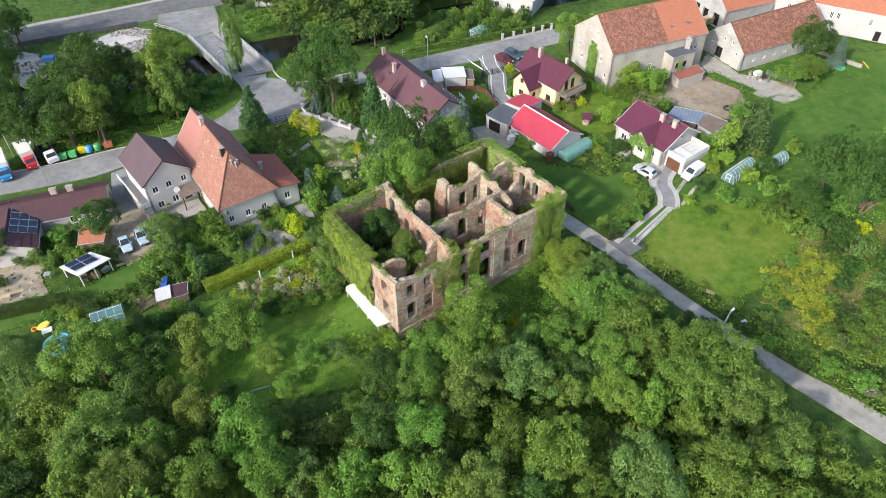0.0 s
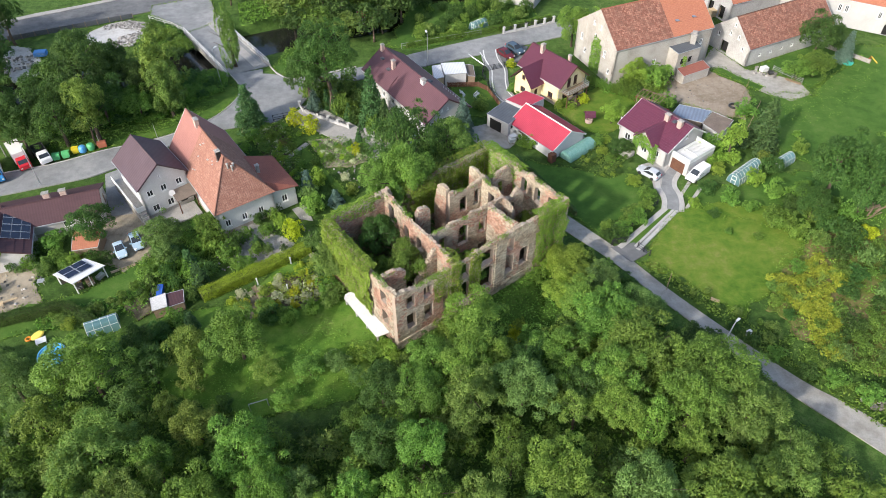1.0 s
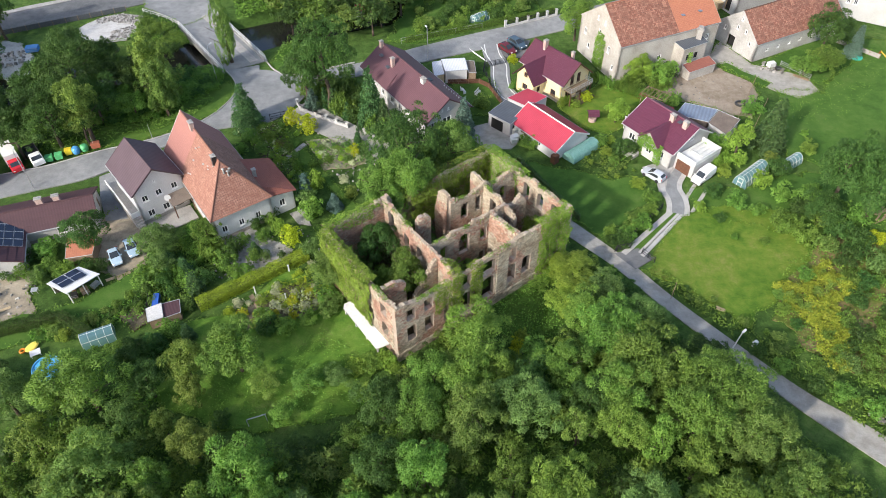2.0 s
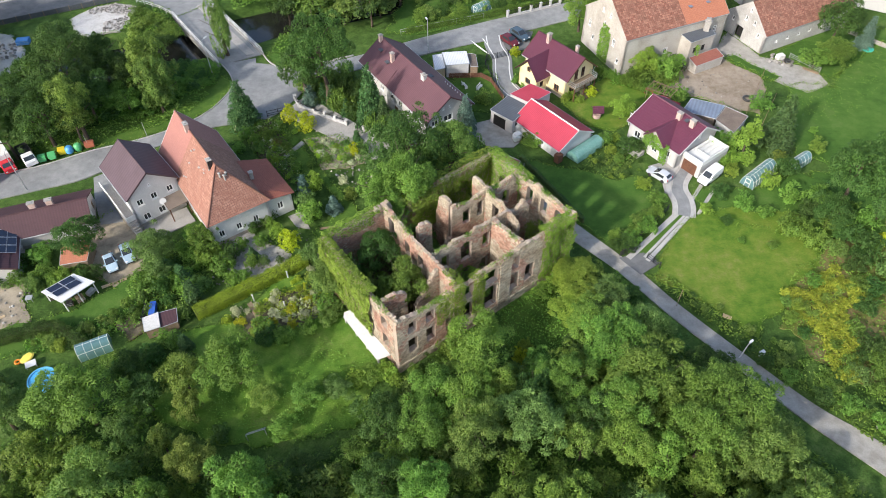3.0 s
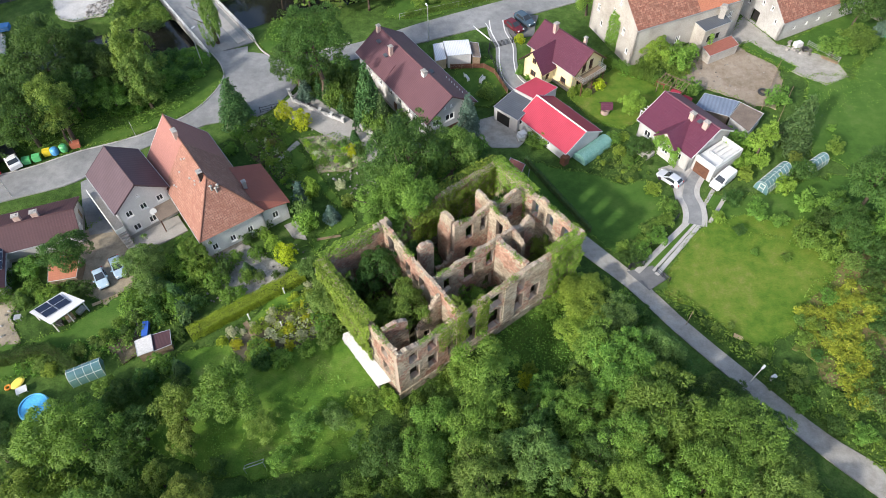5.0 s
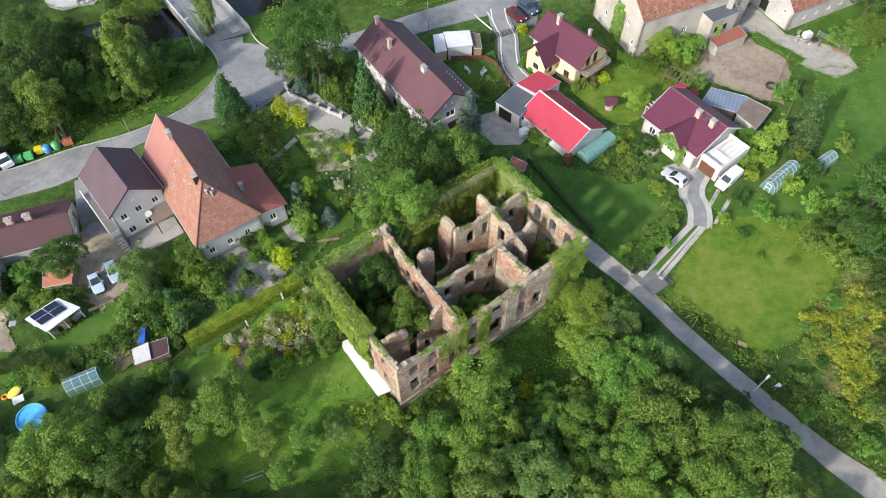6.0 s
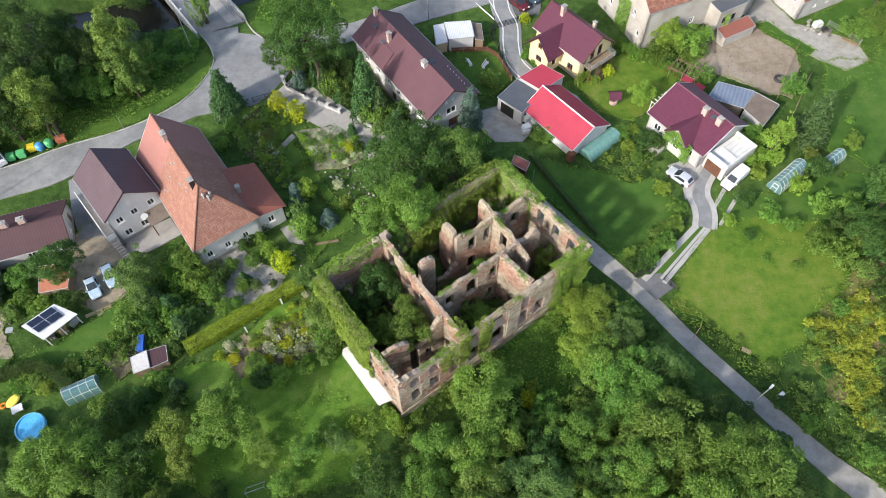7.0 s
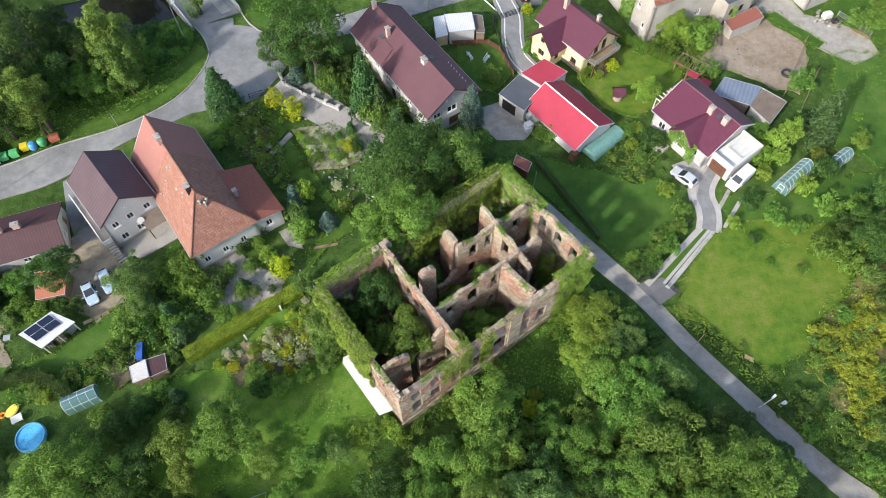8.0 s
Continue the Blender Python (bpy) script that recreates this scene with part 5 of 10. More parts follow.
for u, v, h, r, kind in ((5.87, 13.4, 8.8, 2.8, "dark"), (5.6, 6.4, 9.2, 2.8, "mid"), (3.6, 9.0, 6.4, 2.2, "bright"), (3.0, 9.6, 4.6, 2.0, "bright"), (2.6, 13.6, 4.6, 2.0, "dark"), (6.8, 9.6, 5, 1.8, "dark"), (14.2, 3.6, 5.6, 2.0, "bright"), (12.0, 2.4, 3.6, 1.6, "dark"), (16.6, 3.0, 4.0, 1.8, "dark"), (25.8, 4.4, 6.4, 1.4, "bright"), (24.6, 2.6, 5.0, 1.2, "mid"), (12.5, 13.5, 6.0, 2.4, "dark"), (19.5, 13.6, 5.4, 2.2, "dark"), (25.5, 13.2, 6.0, 2.2, "dark"), (14.5, 8.4, 4.4, 1.6, "mid"), (18.8, 8.2, 5.2, 1.5, "mid")):
    x, y = ruin_at(u, v)
    tree(x, y, h, r, kind, DOME, where="growing inside the roofless ruin")

# ---- houses ----
WIN_CACHE = {}


def window_part(parent, w, h, m, bars=2, name="window", frame=None):
    """A framed window: frame with glazing bars, and a pane set back in it. Local x along the wall, y outwards, z up."""
    key = (round(w, 2), round(h, 2), bars, frame)
    if key not in WIN_CACHE:
        g, p, q, r = Geo(), Geo(), Geo(), Geo()
        b = 0.12
        for x0, z0, x1, z1 in ((0, 0, w, b), (0, h - b, w, h), (0, b, b, h - b), (w - b, b, w, h - b)):
            g.box(x0, -0.06, z0, x1, 0.03, z1)
        for i in range(1, bars):
            q.box(w * i / bars - 0.04, -0.05, b, w * i / bars + 0.04, 0.025, h - b)
        r.box(-0.08, 0.0, -0.08, w + 0.08, 0.12, -0.003)
        p.box(b, -0.1, b, w - b, -0.07, h - b)
        fm = [M[frame or "window_frame"]]
        WIN_CACHE[key] = (g.mesh("window", fm, weld=True), p.mesh("pane", [M["window_glass"]]), q.mesh("glazing_bar", fm) if bars > 1 else None, r.mesh("sill", fm))
    a, pn, br, sl = WIN_CACHE[key]
    ob = part(name, a, None, parent, at=m)
    part("pane", pn, None, ob)
    if br:
        part("glazing_bar", br, None, ob)
    part("sill", sl, None, ob)
    return ob


def wall_geo(g, p0, p1, z0, prof, holes, thick, m=0):
    """A wall from p0 to p1 with openings right through it. prof: (z, left, right) rows, so that gables taper."""
    p0, p1 = Vector((*p0, 0)), Vector((*p1, 0))
    e = (p1 - p0).normalized()
    s = Vector((-e.y, e.x, 0))
    zs = sorted(set([r[0] for r in prof] + [z for h in holes for z in (h[2], h[3]) if prof[0][0] < z < prof[-1][0]]))

    def at(z, k):
        for a, b in zip(prof, prof[1:]):
            if a[0] <= z <= b[0]:
                return a[k] + (b[k] - a[k]) * (z - a[0]) / (b[0] - a[0])
        return prof[-1][k]

    for za, zb in zip(zs, zs[1:]):
        zm = (za + zb) / 2
        cuts = sorted((h[0], h[1]) for h in holes if h[2] < zm < h[3])
        edges = [(at(za, 1), at(zb, 1))]
        for c0, c1 in cuts:
            edges += [(c0, c0), (c1, c1)]
        edges.append((at(za, 2), at(zb, 2)))
        for k in range(0, len(edges), 2):
            (la, lb), (ra, rb) = edges[k], edges[k + 1]
            vs = [p0 + e * u + s * o + Vector((0, 0, z)) for z, (u0, u1) in ((za, (la, ra)), (zb, (lb, rb))) for u, o in ((u0, 0), (u1, 0), (u1, thick), (u0, thick))]
            g.add(vs, [[3, 2, 1, 0], [4, 5, 6, 7], [0, 1, 5, 4], [1, 2, 6, 5], [2, 3, 7, 6], [3, 0, 4, 7]], m)


def roof_geo(g, e0, e1, r1, r0, course=0.36, lift=0.05, thick=0.14, m=0):
    """One roof plane in stepped courses. e0-e1: the eave; r0, r1: the points above them (the same point for a hip)."""
    e0, e1, r1, r0 = (Vector(p) for p in (e0, e1, r1, r0))
    nrm = (e1 - e0).cross((r0 + r1) / 2 - e0).normalized()
    if nrm.z < 0:
        e0, e1, r0, r1, nrm = e1, e0, r1, r0, -nrm
    ed = (e1 - e0).normalized()
    slope = ((r0 + r1) / 2 - (e0 + e1) / 2)
    slope -= ed * slope.dot(ed)
    n = max(1, int(slope.length / course))
    vs, fs, uvs = [], [], []
    for i in range(n + 1):
        a, b = e0.lerp(r0, i / n), e1.lerp(r1, i / n)
        vs += [a, b, a + nrm * lift, b + nrm * lift]
    for i in range(n):
        k = 4 * i
        v0, v1 = slope.length * i / n, slope.length * (i + 1) / n
        us = [(vs[j] - e0).dot(ed) for j in (k, k + 1, k + 5, k + 4)]
        fs += [[k + 2, k + 3, k + 5, k + 4], [k, k + 1, k + 3, k + 2]]
        uvs += [[(us[0], v0), (us[1], v0), (us[2], v1), (us[3], v1)], [(us[0], v0), (us[1], v0), (us[1], v0), (us[0], v0)]]
    g.add(vs, fs, m, uvs)
    low = [p - nrm * thick for p in (e0, e1, r1, r0)]
    g.add([e0, e1, r1, r0] + low, [[7, 6, 5, 4], [0, 4, 5, 1], [1, 5, 6, 2], [3, 7, 4, 0]], m)


def chimney(parent, x, y, z0, z1, w=0.6, d=0.5, mat="chimney_brick", cap=True):
    g = Geo()
    g.box(x - w / 2, y - d / 2, z0, x + w / 2, y + d / 2, z1)
    ch = part("chimney", g, M[mat], parent)
    if cap:
        c = Geo()
        c.box(x - w / 2 - 0.08, y - d / 2 - 0.08, z1, x + w / 2 + 0.08, y + d / 2 + 0.08, z1 + 0.1)
        c.box(x - w / 4, y - d / 4, z1 + 0.1, x + w / 4, y + d / 4, z1 + 0.22)
        part("chimney_cap", c, M["concrete"], parent, "pale concrete cap")
    return ch


def house(x, y, rz, ln, wn, wp, ze, zr, wall, roof, label, wins=None, hip=0.0, over=0.45, eave_over=0.4, name="house", category="house", trim="white_trim", base=None, course=0.36, split=None, thick=0.3, frame=None, ridge_mat=None, lift=0.05):
    """A gabled house. Local x runs along the ridge from 0 to ln, y across from -wn to wp; ze, zr: heights of eave and ridge at the roof's edge."""
    h = thing(name, x, y, 0, rz, label, category)
    wins = wins or {}
    kn, kp = (zr - ze) / wn, (zr - ze) / wp
    x0, x1, y0, y1 = over, ln - over, -wn + eave_over, wp - eave_over
    zl, zp = ze + eave_over * kn - 0.16, ze + eave_over * kp - 0.16
    # side walls
    for side, pa, pb, zt in (("L", (x1, y0), (x0, y0), zl), ("R", (x0, y1), (x1, y1), zp)):
        pass
    sides = {"L": ((x0, y0), (x1, y0), [(0, 0, x1 - x0), (zl, 0, x1 - x0)]),
             "R": ((x1, y1), (x0, y1), [(0, 0, x1 - x0), (zp, 0, x1 - x0)])}
    w = y1 - y0
    if hip:
        sides["F"] = ((x1, y0), (x1, y1), [(0, 0, w), (min(zl, zp), 0, w)])
    else:
        sides["F"] = ((x1, y0), (x1, y1), [(0, 0, w), (min(zl, zp), 0, w), (zr - 0.2, -y0 - 0.02, -y0 + 0.02)])
    sides["B"] = ((x0, y1), (x0, y0), [(0, 0, w), (min(zl, zp), 0, w), (zr - 0.2, y1 - 0.02, y1 + 0.02)])
    for s, (pa, pb, prof) in sides.items():
        g = Geo()
        lst = wins.get(s, [])
        holes = [(q[0], q[0] + q[2], q[1], q[1] + q[3]) for q in lst]
        wall_geo(g, pa, pb, 0, prof, holes, thick)
        wl = part("wall", g, M[wall], h)
        ang = math.degrees(math.atan2(pb[1] - pa[1], pb[0] - pa[0]))
        for q in lst:
            at = pose(pa[0], pa[1], 0, 0, 0, ang) @ Matrix.Translation((q[0], 0.06, q[1])) @ Matrix.Diagonal((1, -1, 1, 1))
            kind = q[4] if len(q) > 4 else "window"
            if kind == "window":
                window_part(h, q[2], q[3], at, 2 if q[2] > 0.7 else 1, frame=frame)
            elif kind == "dark":
                # a near-black panel behind the opening stands for the unlit inside
                d = Geo()
                d.box(0, -0.9, 0, q[2], -0.8, q[3])
                part("door_recess", d, M["void_dark"], h, "dark open doorway", at=at)
            else:
                d = Geo()
                d.box(0, -0.1, 0, q[2], 0.0, q[3])
                for i in range(4):
                    d.box(0.06 + q[2] * i / 4, 0, 0.08, q[2] * (i + 1) / 4 - 0.06, 0.025, q[3] - 0.08)
                part("door", d, M[kind], h, at=at)
    # roof planes
    planes = []
    xr = ln - hip
    if split:
        cut, other = split
        planes += [((0, -wn, ze), (cut, -wn, ze), (cut, 0, zr), (0, 0, zr), 1), ((cut, -wn, ze), (ln, -wn, ze), (xr, 0, zr), (cut, 0, zr), 0)]
        planes += [((0, wp, ze), (cut, wp, ze), (cut, 0, zr), (0, 0, zr), 1), ((cut, wp, ze), (ln, wp, ze), (xr, 0, zr), (cut, 0, zr), 0)]
    else:
        planes += [((0, -wn, ze), (ln, -wn, ze), (xr, 0, zr), (0, 0, zr), 0), ((0, wp, ze), (ln, wp, ze), (xr, 0, zr), (0, 0, zr), 0)]
    if hip:
        planes.append(((ln, -wn, ze), (ln, wp, ze), (xr, 0, zr), (xr, 0, zr), 0))
    mats = [M[roof]] + ([M[split[1]]] if split else [])
    rf = None
    for a, b, c, d, k in planes:
        g = Geo()
        roof_geo(g, a, b, c, d, course, lift)
        ob = part("roof", g.mesh("roof", [mats[k]], weld=True), None, h)
        rf = rf or ob
    # ridge and hip caps, verge boards, gutters
    g = Geo()
    g.tube((-0.02, 0, zr + 0.03), (xr, 0, zr + 0.03), 0.12, n=8)
    if hip:
        g.tube((xr, 0, zr + 0.03), (ln, -wn, ze + 0.06), 0.11, n=8)
        g.tube((xr, 0, zr + 0.03), (ln, wp, ze + 0.06), 0.11, n=8)
    part("ridge_cap", g, M[ridge_mat or (split[1] if split and False else roof)], h)
    for xx in ((0,) if hip else (0, ln)):
        for yy in (-wn, wp):
            g = Geo()
            g.slab([(xx - 0.03, yy, ze + 0.07), (xx + 0.03, yy, ze + 0.07), (xx + 0.03, 0, zr + 0.07), (xx - 0.03, 0, zr + 0.07)], 0.24)
            part("verge_board", g, M[trim], h)
    g = Geo()
    for yy, sg in ((-wn, -1), (wp, 1)):
        g.tube((0, yy + sg * 0.06, ze - 0.08), (ln, yy + sg * 0.06, ze - 0.08), 0.07, n=6)
        g.tube((ln - 0.5, yy + sg * 0.04, ze - 0.1), (ln - 0.5, yy + sg * (-eave_over + 0.08), ze - 0.5), 0.045, n=6)
        g.tube((ln - 0.5, yy + sg * (-eave_over + 0.08), ze - 0.5), (ln - 0.5, yy + sg * (-eave_over + 0.08), 0.05), 0.045, n=6)
    part("gutter", g, M["grey_metal"], h)
    if base:
        g = Geo()
        for a, b in ((sides["L"][0], sides["L"][1]), (sides["F"][0], sides["F"][1]), (sides["R"][0], sides["R"][1]), (sides["B"][0], sides["B"][1])):
            d = Vector((b[0] - a[0], b[1] - a[1], 0)).normalized()
            n = Vector((d.y, -d.x, 0)) * 0.04
            g.hexa([(a[0] + n.x, a[1] + n.y), (b[0] + n.x, b[1] + n.y), (b[0], b[1]), (a[0], a[1])], 0, 0.6)
        part("plinth", g, M[base], h)
    return h


# the big orange-roofed farmhouse
h = house(-41.7, 98.6, -54.7, 19.9, 4.7, 5.1, 4.6, 10.9, "grey_wall", "tile_orange", "grey rendered farmhouse under a large patched orange tile roof", hip=4.3, base="stone_base",
          wins={"F": [(0.9, 1.3, 0.9, 1.3), (3.6, 1.3, 0.9, 1.3), (6.3, 1.3, 0.9, 1.3)], "L": [(11.5, 1.3, 0.9, 1.3), (14.5, 1.3, 0.9, 1.3)], "R": [(3, 1.3, 0.9, 1.3), (6, 1.3, 0.9, 1.3)]}, split=(7.2, "tile_salmon"), course=0.4)
chimney(h, 5.4, -0.2, 10.4, 11.9, 0.9, 0.6)
chimney(h, 14.6, -0.5, 9.8, 11.5, 0.7, 0.6, "dark_metal")
g = Geo()
for xx, yy, zz in ((16.6, -0.1, 9.9), (16.9, 0.4, 9.5), (16.6, 0.8, 9.6)):
    g.tube((xx, yy, zz - 1.2), (xx, yy, zz + 0.3), 0.13, n=8)
    g.tube((xx, yy, zz + 0.3), (xx, yy, zz + 0.42), 0.24, 0.06, n=8)
part("vent_pipes", g, M["concrete"], h, "three pale roof vents")
for i in range(9):
    g = Geo()
    rr = random.Random(i)
    a, b = rr.uniform(7.6, 15), rr.uniform(-3.9, -0.7)
    zz = 10.9 - 6.3 * abs(b) / 4.7
    g.obox((a, b, zz + 0.08), (rr.uniform(0.2, 0.45), rr.uniform(0.25, 0.5), 0.05), 5, 0)
    part("loose_tile", g, M["kerb"], h, "pale cracked tile")
# its annexe
g = Geo()
wall_geo(g, (19.2, 4.8), (19.2, 8.6), 0, [(0, 0, 3.8), (3.9, 0, 3.8)], [(1.3, 2.3, 1.4, 2.8)], 0.3)
wall_geo(g, (19.2, 8.6), (10.6, 8.6), 0, [(0, 0, 8.6), (3.7, 0, 8.6)], [(2, 2.9, 1.3, 2.6), (5.4, 6.3, 1.3, 2.6)], 0.3)
wall_geo(g, (10.6, 8.6), (10.6, 4.8), 0, [(0, 0, 3.8), (3.9, 0, 3.8)], [], 0.3)
part("annexe_wall", g, M["grey_wall"], h)
window_part(h, 1.0, 1.4, pose(19.2, 4.8, 0, 0, 0, 90) @ Matrix.Translation((1.3, 0.06, 1.4)) @ Matrix.Diagonal((1, -1, 1, 1)))
for u in (2.0, 5.4):
    window_part(h, 0.9, 1.3, pose(19.2, 8.6, 0, 0, 0, 180) @ Matrix.Translation((u, 0.06, 1.3)) @ Matrix.Diagonal((1, -1, 1, 1)))
g = Geo()
roof_geo(g, (10.2, 9.0, 3.75), (19.7, 9.0, 3.75), (18.2, 4.3, 5.7), (10.2, 4.3, 5.7), 0.36)
roof_geo(g, (19.7, 9.0, 3.75), (19.7, 4.6, 4.6), (18.2, 4.4, 5.7), (18.2, 4.4, 5.7), 0.36)
part("annexe_roof", g.mesh("annexe_roof", [M["tile_redbrown"]], weld=True), None, h, "red-brown lean-to roof")
chimney(h, 15.2, 4.6, 5.0, 6.9, 0.5, 0.5, "concrete")

# the grey gabled house next to it
h = house(-49.5, 93.7, -50.0, 9.9, 4.1, 4.1, 6.1, 9.3, "grey_wall", "sheet_brown", "light grey two-storey house with a brown metal roof", trim="sheet_brown", course=2.4, lift=0.02, base="concrete",
          wins={"F": [(0.9, 3.9, 1.0, 1.2), (3.1, 4.0, 1.0, 1.2), (5.6, 4.0, 1.0, 1.2), (3.3, 6.6, 0.35, 0.5), (1.0, 0.9, 1.1, 1.3), (3.4, 0.9, 1.1, 1.3), (5.4, 0.1, 1.2, 2.1, "dark_metal")],
                "L": [(1.6, 3.7, 1.0, 1.2), (4.4, 3.7, 1.0, 1.2), (6.6, 3.7, 1.0, 1.2)]})
g = Geo()
g.slab([(9.5, 0.6, 3.5), (9.5, 3.9, 3.5), (11.7, 3.9, 2.7), (11.7, 0.6, 2.7)], 0.12)
part("porch_roof", g, M["felt_brown"], h, "dark porch roof")
for yy in (0.8, 3.7):
    g = Geo()
    g.box(11.4, yy - 0.07, 0, 11.54, yy + 0.07, 2.7)
    part("porch_post", g, M["brown_trim"], h)
# white-railed side terrace
g = Geo()
g.box(-0.6, -5.0, 0, 9.6, -3.75, 2.2)
part("terrace_base", g, M["concrete"], h, "grey concrete terrace along the side wall")
g = Geo()
g.box(-0.7, -5.12, 2.2, 9.7, -5.0, 3.1)
g.box(9.58, -5.0, 2.2, 9.7, -3.8, 3.1)
part("parapet", g, M["white_trim"], h)
for i in range(7):
    g = Geo()
    g.box(9.7 + 0.3 * i, -4.9, 0, 10.0 + 0.3 * i, -3.9, 2.1 - i * 0.3)
    part("step", g, M["concrete"], h)
g = Geo()
g.lathe([(0.02, 0), (0.35, 0.06), (0.5, 0.18)], 16, at=(0, 0, 0))
part("satellite_dish", g, M["white_trim"], h, "white satellite dish", at=pose(10.0, 0.6, 3.4, 0, 60, 0))

# brown-roofed house at the corner with solar panels
h = house(-68.5, 80.6, 19.2, 16.0, 3.1, 4.6, 2.5, 4.7, "white_wall", "sheet_dark", "white house with a brown profiled metal roof", trim="sheet_dark", over=0.3, base="concrete", course=0.9,
          wins={"L": [(9.6, 0.9, 1.2, 1.2), (13.0, 0.9, 1.2, 1.2)], "F": [(4.4, 0.1, 1.0, 2.0, "wood"), (2.0, 1.0, 0.9, 1.1)]})
chimney(h, 8.6, 0.5, 4.2, 5.6, 0.9, 0.6)
chimney(h, 11.0, 0.4, 4.2, 5.6, 0.9, 0.6)
h2 = house(-67.0, 82.5, -70.0, 10.5, 4.2, 4.0, 2.6, 4.3, "white_wall", "sheet_dark", "low brown-roofed wing carrying solar panels", trim="sheet_dark", over=0.3, course=0.9, name="house_wing",
           wins={"R": [(5.4, 0.9, 1.0, 1.1), (7.6, 0.9, 1.0, 1.1)]})


def solar_array(parent, corners, nu, nv, label="dark blue solar panels in thin frames"):
    """Panels over a sloping rectangle given by three corners."""
    o, a, b = (Vector(p) for p in corners)
    u, v = (a - o) / nu, (b - o) / nv
    n = u.cross(v).normalized()
    n = n if n.z > 0 else -n
    for i in range(nu):
        for j in range(nv):
            p = o + u * i + v * j
            g = Geo()
            g.slab([p + u * 0.02 + v * 0.02 + n * 0.1, p + u * 0.98 + v * 0.02 + n * 0.1, p + u * 0.98 + v * 0.98 + n * 0.1, p + u * 0.02 + v * 0.98 + n * 0.1], 0.04)
            pn = part("solar_panel", g, M["solar"], parent)
            g = Geo()
            for s, t, s2, t2 in ((0.02, 0.02, 0.98, 0.04), (0.02, 0.96, 0.98, 0.98), (0.02, 0.04, 0.05, 0.96), (0.95, 0.04, 0.98, 0.96)):
                g.slab([p + u * s + v * t + n * 0.115, p + u * s2 + v * t + n * 0.115, p + u * s2 + v * t2 + n * 0.115, p + u * s + v * t2 + n * 0.115], 0.05)
            part("panel_frame", g, M["grey_metal"], pn)


solar_array(h2, ((1.2, 0.35, 4.2), (7.6, 0.35, 4.2), (1.2, 3.75, 2.8)), 4, 3)
solar_array(h2, ((-0.4, -3.2, 3.6), (1.0, -3.4, 4.6), (-0.2, -0.6, 3.9)), 1, 2)

# long house with a red-brown metal roof
h = house(-11.7, 123.4, -55.9, 22.2, 4.9, 4.9, 5.0, 8.4, "white_wall", "sheet_long", "long white house with a red-brown metal roof", trim="sheet_long", course=2.2, lift=0.02, base="concrete",
          wins={"F": [(1.0, 3.4, 1.3, 1.2), (3.4, 3.4, 1.8, 1.3), (6.2, 3.4, 1.3, 1.2), (3.2, 6.0, 0.35, 0.5), (4.4, 6.0, 0.35, 0.5), (1.0, 0.9, 1.4, 1.2), (3.8, 0.1, 2.2, 2.1, "brown_trim")],
                "L": [(3, 2.9, 1.1, 1.2), (6.4, 2.9, 1.1, 1.2), (9.6, 2.9, 1.1, 1.2), (12.4, 2.9, 1.1, 1.2), (15.6, 2.9, 1.1, 1.2), (18.4, 2.9, 1.1, 1.2), (11, 0.1, 1.1, 2.1, "brown_trim")]})
chimney(h, 0.9, -0.5, 7.6, 9.2, 0.6, 0.6)
chimney(h, 6.6, -1.6, 7.0, 8.9, 0.6, 0.6)
chimney(h, 15.0, -0.5, 7.8, 8.8, 0.9, 0.7, "white_wall")
for xx, yy in ((2.6, -1.5), (5.9, -2.2), (14.6, 1.1)):
    zz = 8.4 - 3.4 * abs(yy) / 4.9
    g = Geo()
    s = 1 if yy > 0 else -1
    g.obox((xx, yy, zz + 0.12), (0.9, 0.8, 0.16), 0, 0)
    part("roof_window", g, M["sheet_grey"], h)
g = Geo()
g.slab([(5.2, -4.95, 5.06), (9.4, -4.95, 5.06), (9.0, -2.3, 6.98), (5.4, -2.3, 6.98)], 0.1)
part("roof_step", g, M["sheet_long"], h, "raised section of the roof")
g = Geo()
for i in range(7):
    g.obox((15.6 + i * 0.75, 3.4 + 0.0, 8.4 - 3.4 * 3.4 / 4.9 + 0.18), (0.1, 0.1, 0.3))
part("snow_guard", g, M["white_trim"], h)

# yellow house
h = house(17.1, 126.2, -51.0, 11.6, 3.9, 3.9, 4.2, 7.5, "yellow_wall", "tile_plum", "pale yellow house with a plum tile roof and a timber balcony", trim="brown_trim", over=0.7, base="stone_base", frame="brown_trim",
          wins={"F": [(2.2, 3.2, 0.9, 1.9), (3.9, 3.2, 0.9, 1.9), (1.2, 0.3, 1.6, 2.0), (4.2, 0.3, 1.6, 2.0)], "L": [(7.6, 1.0, 1.2, 1.2)]})
w = Geo()
wall_geo(w, (2.0, -6.2), (6.5, -6.2), 0, [(0, 0, 4.5), (3.4, 0, 4.5), (6.0, 2.2, 2.3)], [(1.8, 2.7, 3.6, 4.7), (1.6, 2.9, 1.0, 2.2)], 0.3)
wall_geo(w, (2.0, -3.4), (2.0, -6.2), 0, [(0, 0, 2.8), (3.4, 0, 2.8)], [], 0.3)
wall_geo(w, (6.5, -6.2), (6.5, -3.4), 0, [(0, 0, 2.8), (3.4, 0, 2.8)], [(0.9, 1.8, 1.0, 2.2)], 0.3)
part("wing_wall", w, M["yellow_wall"], h)
at = pose(2.0, -6.2, 0)
window_part(h, 0.9, 1.1, at @ Matrix.Translation((1.8, 0.14, 3.6)) @ Matrix.Diagonal((1, -1, 1, 1)), frame="brown_trim")
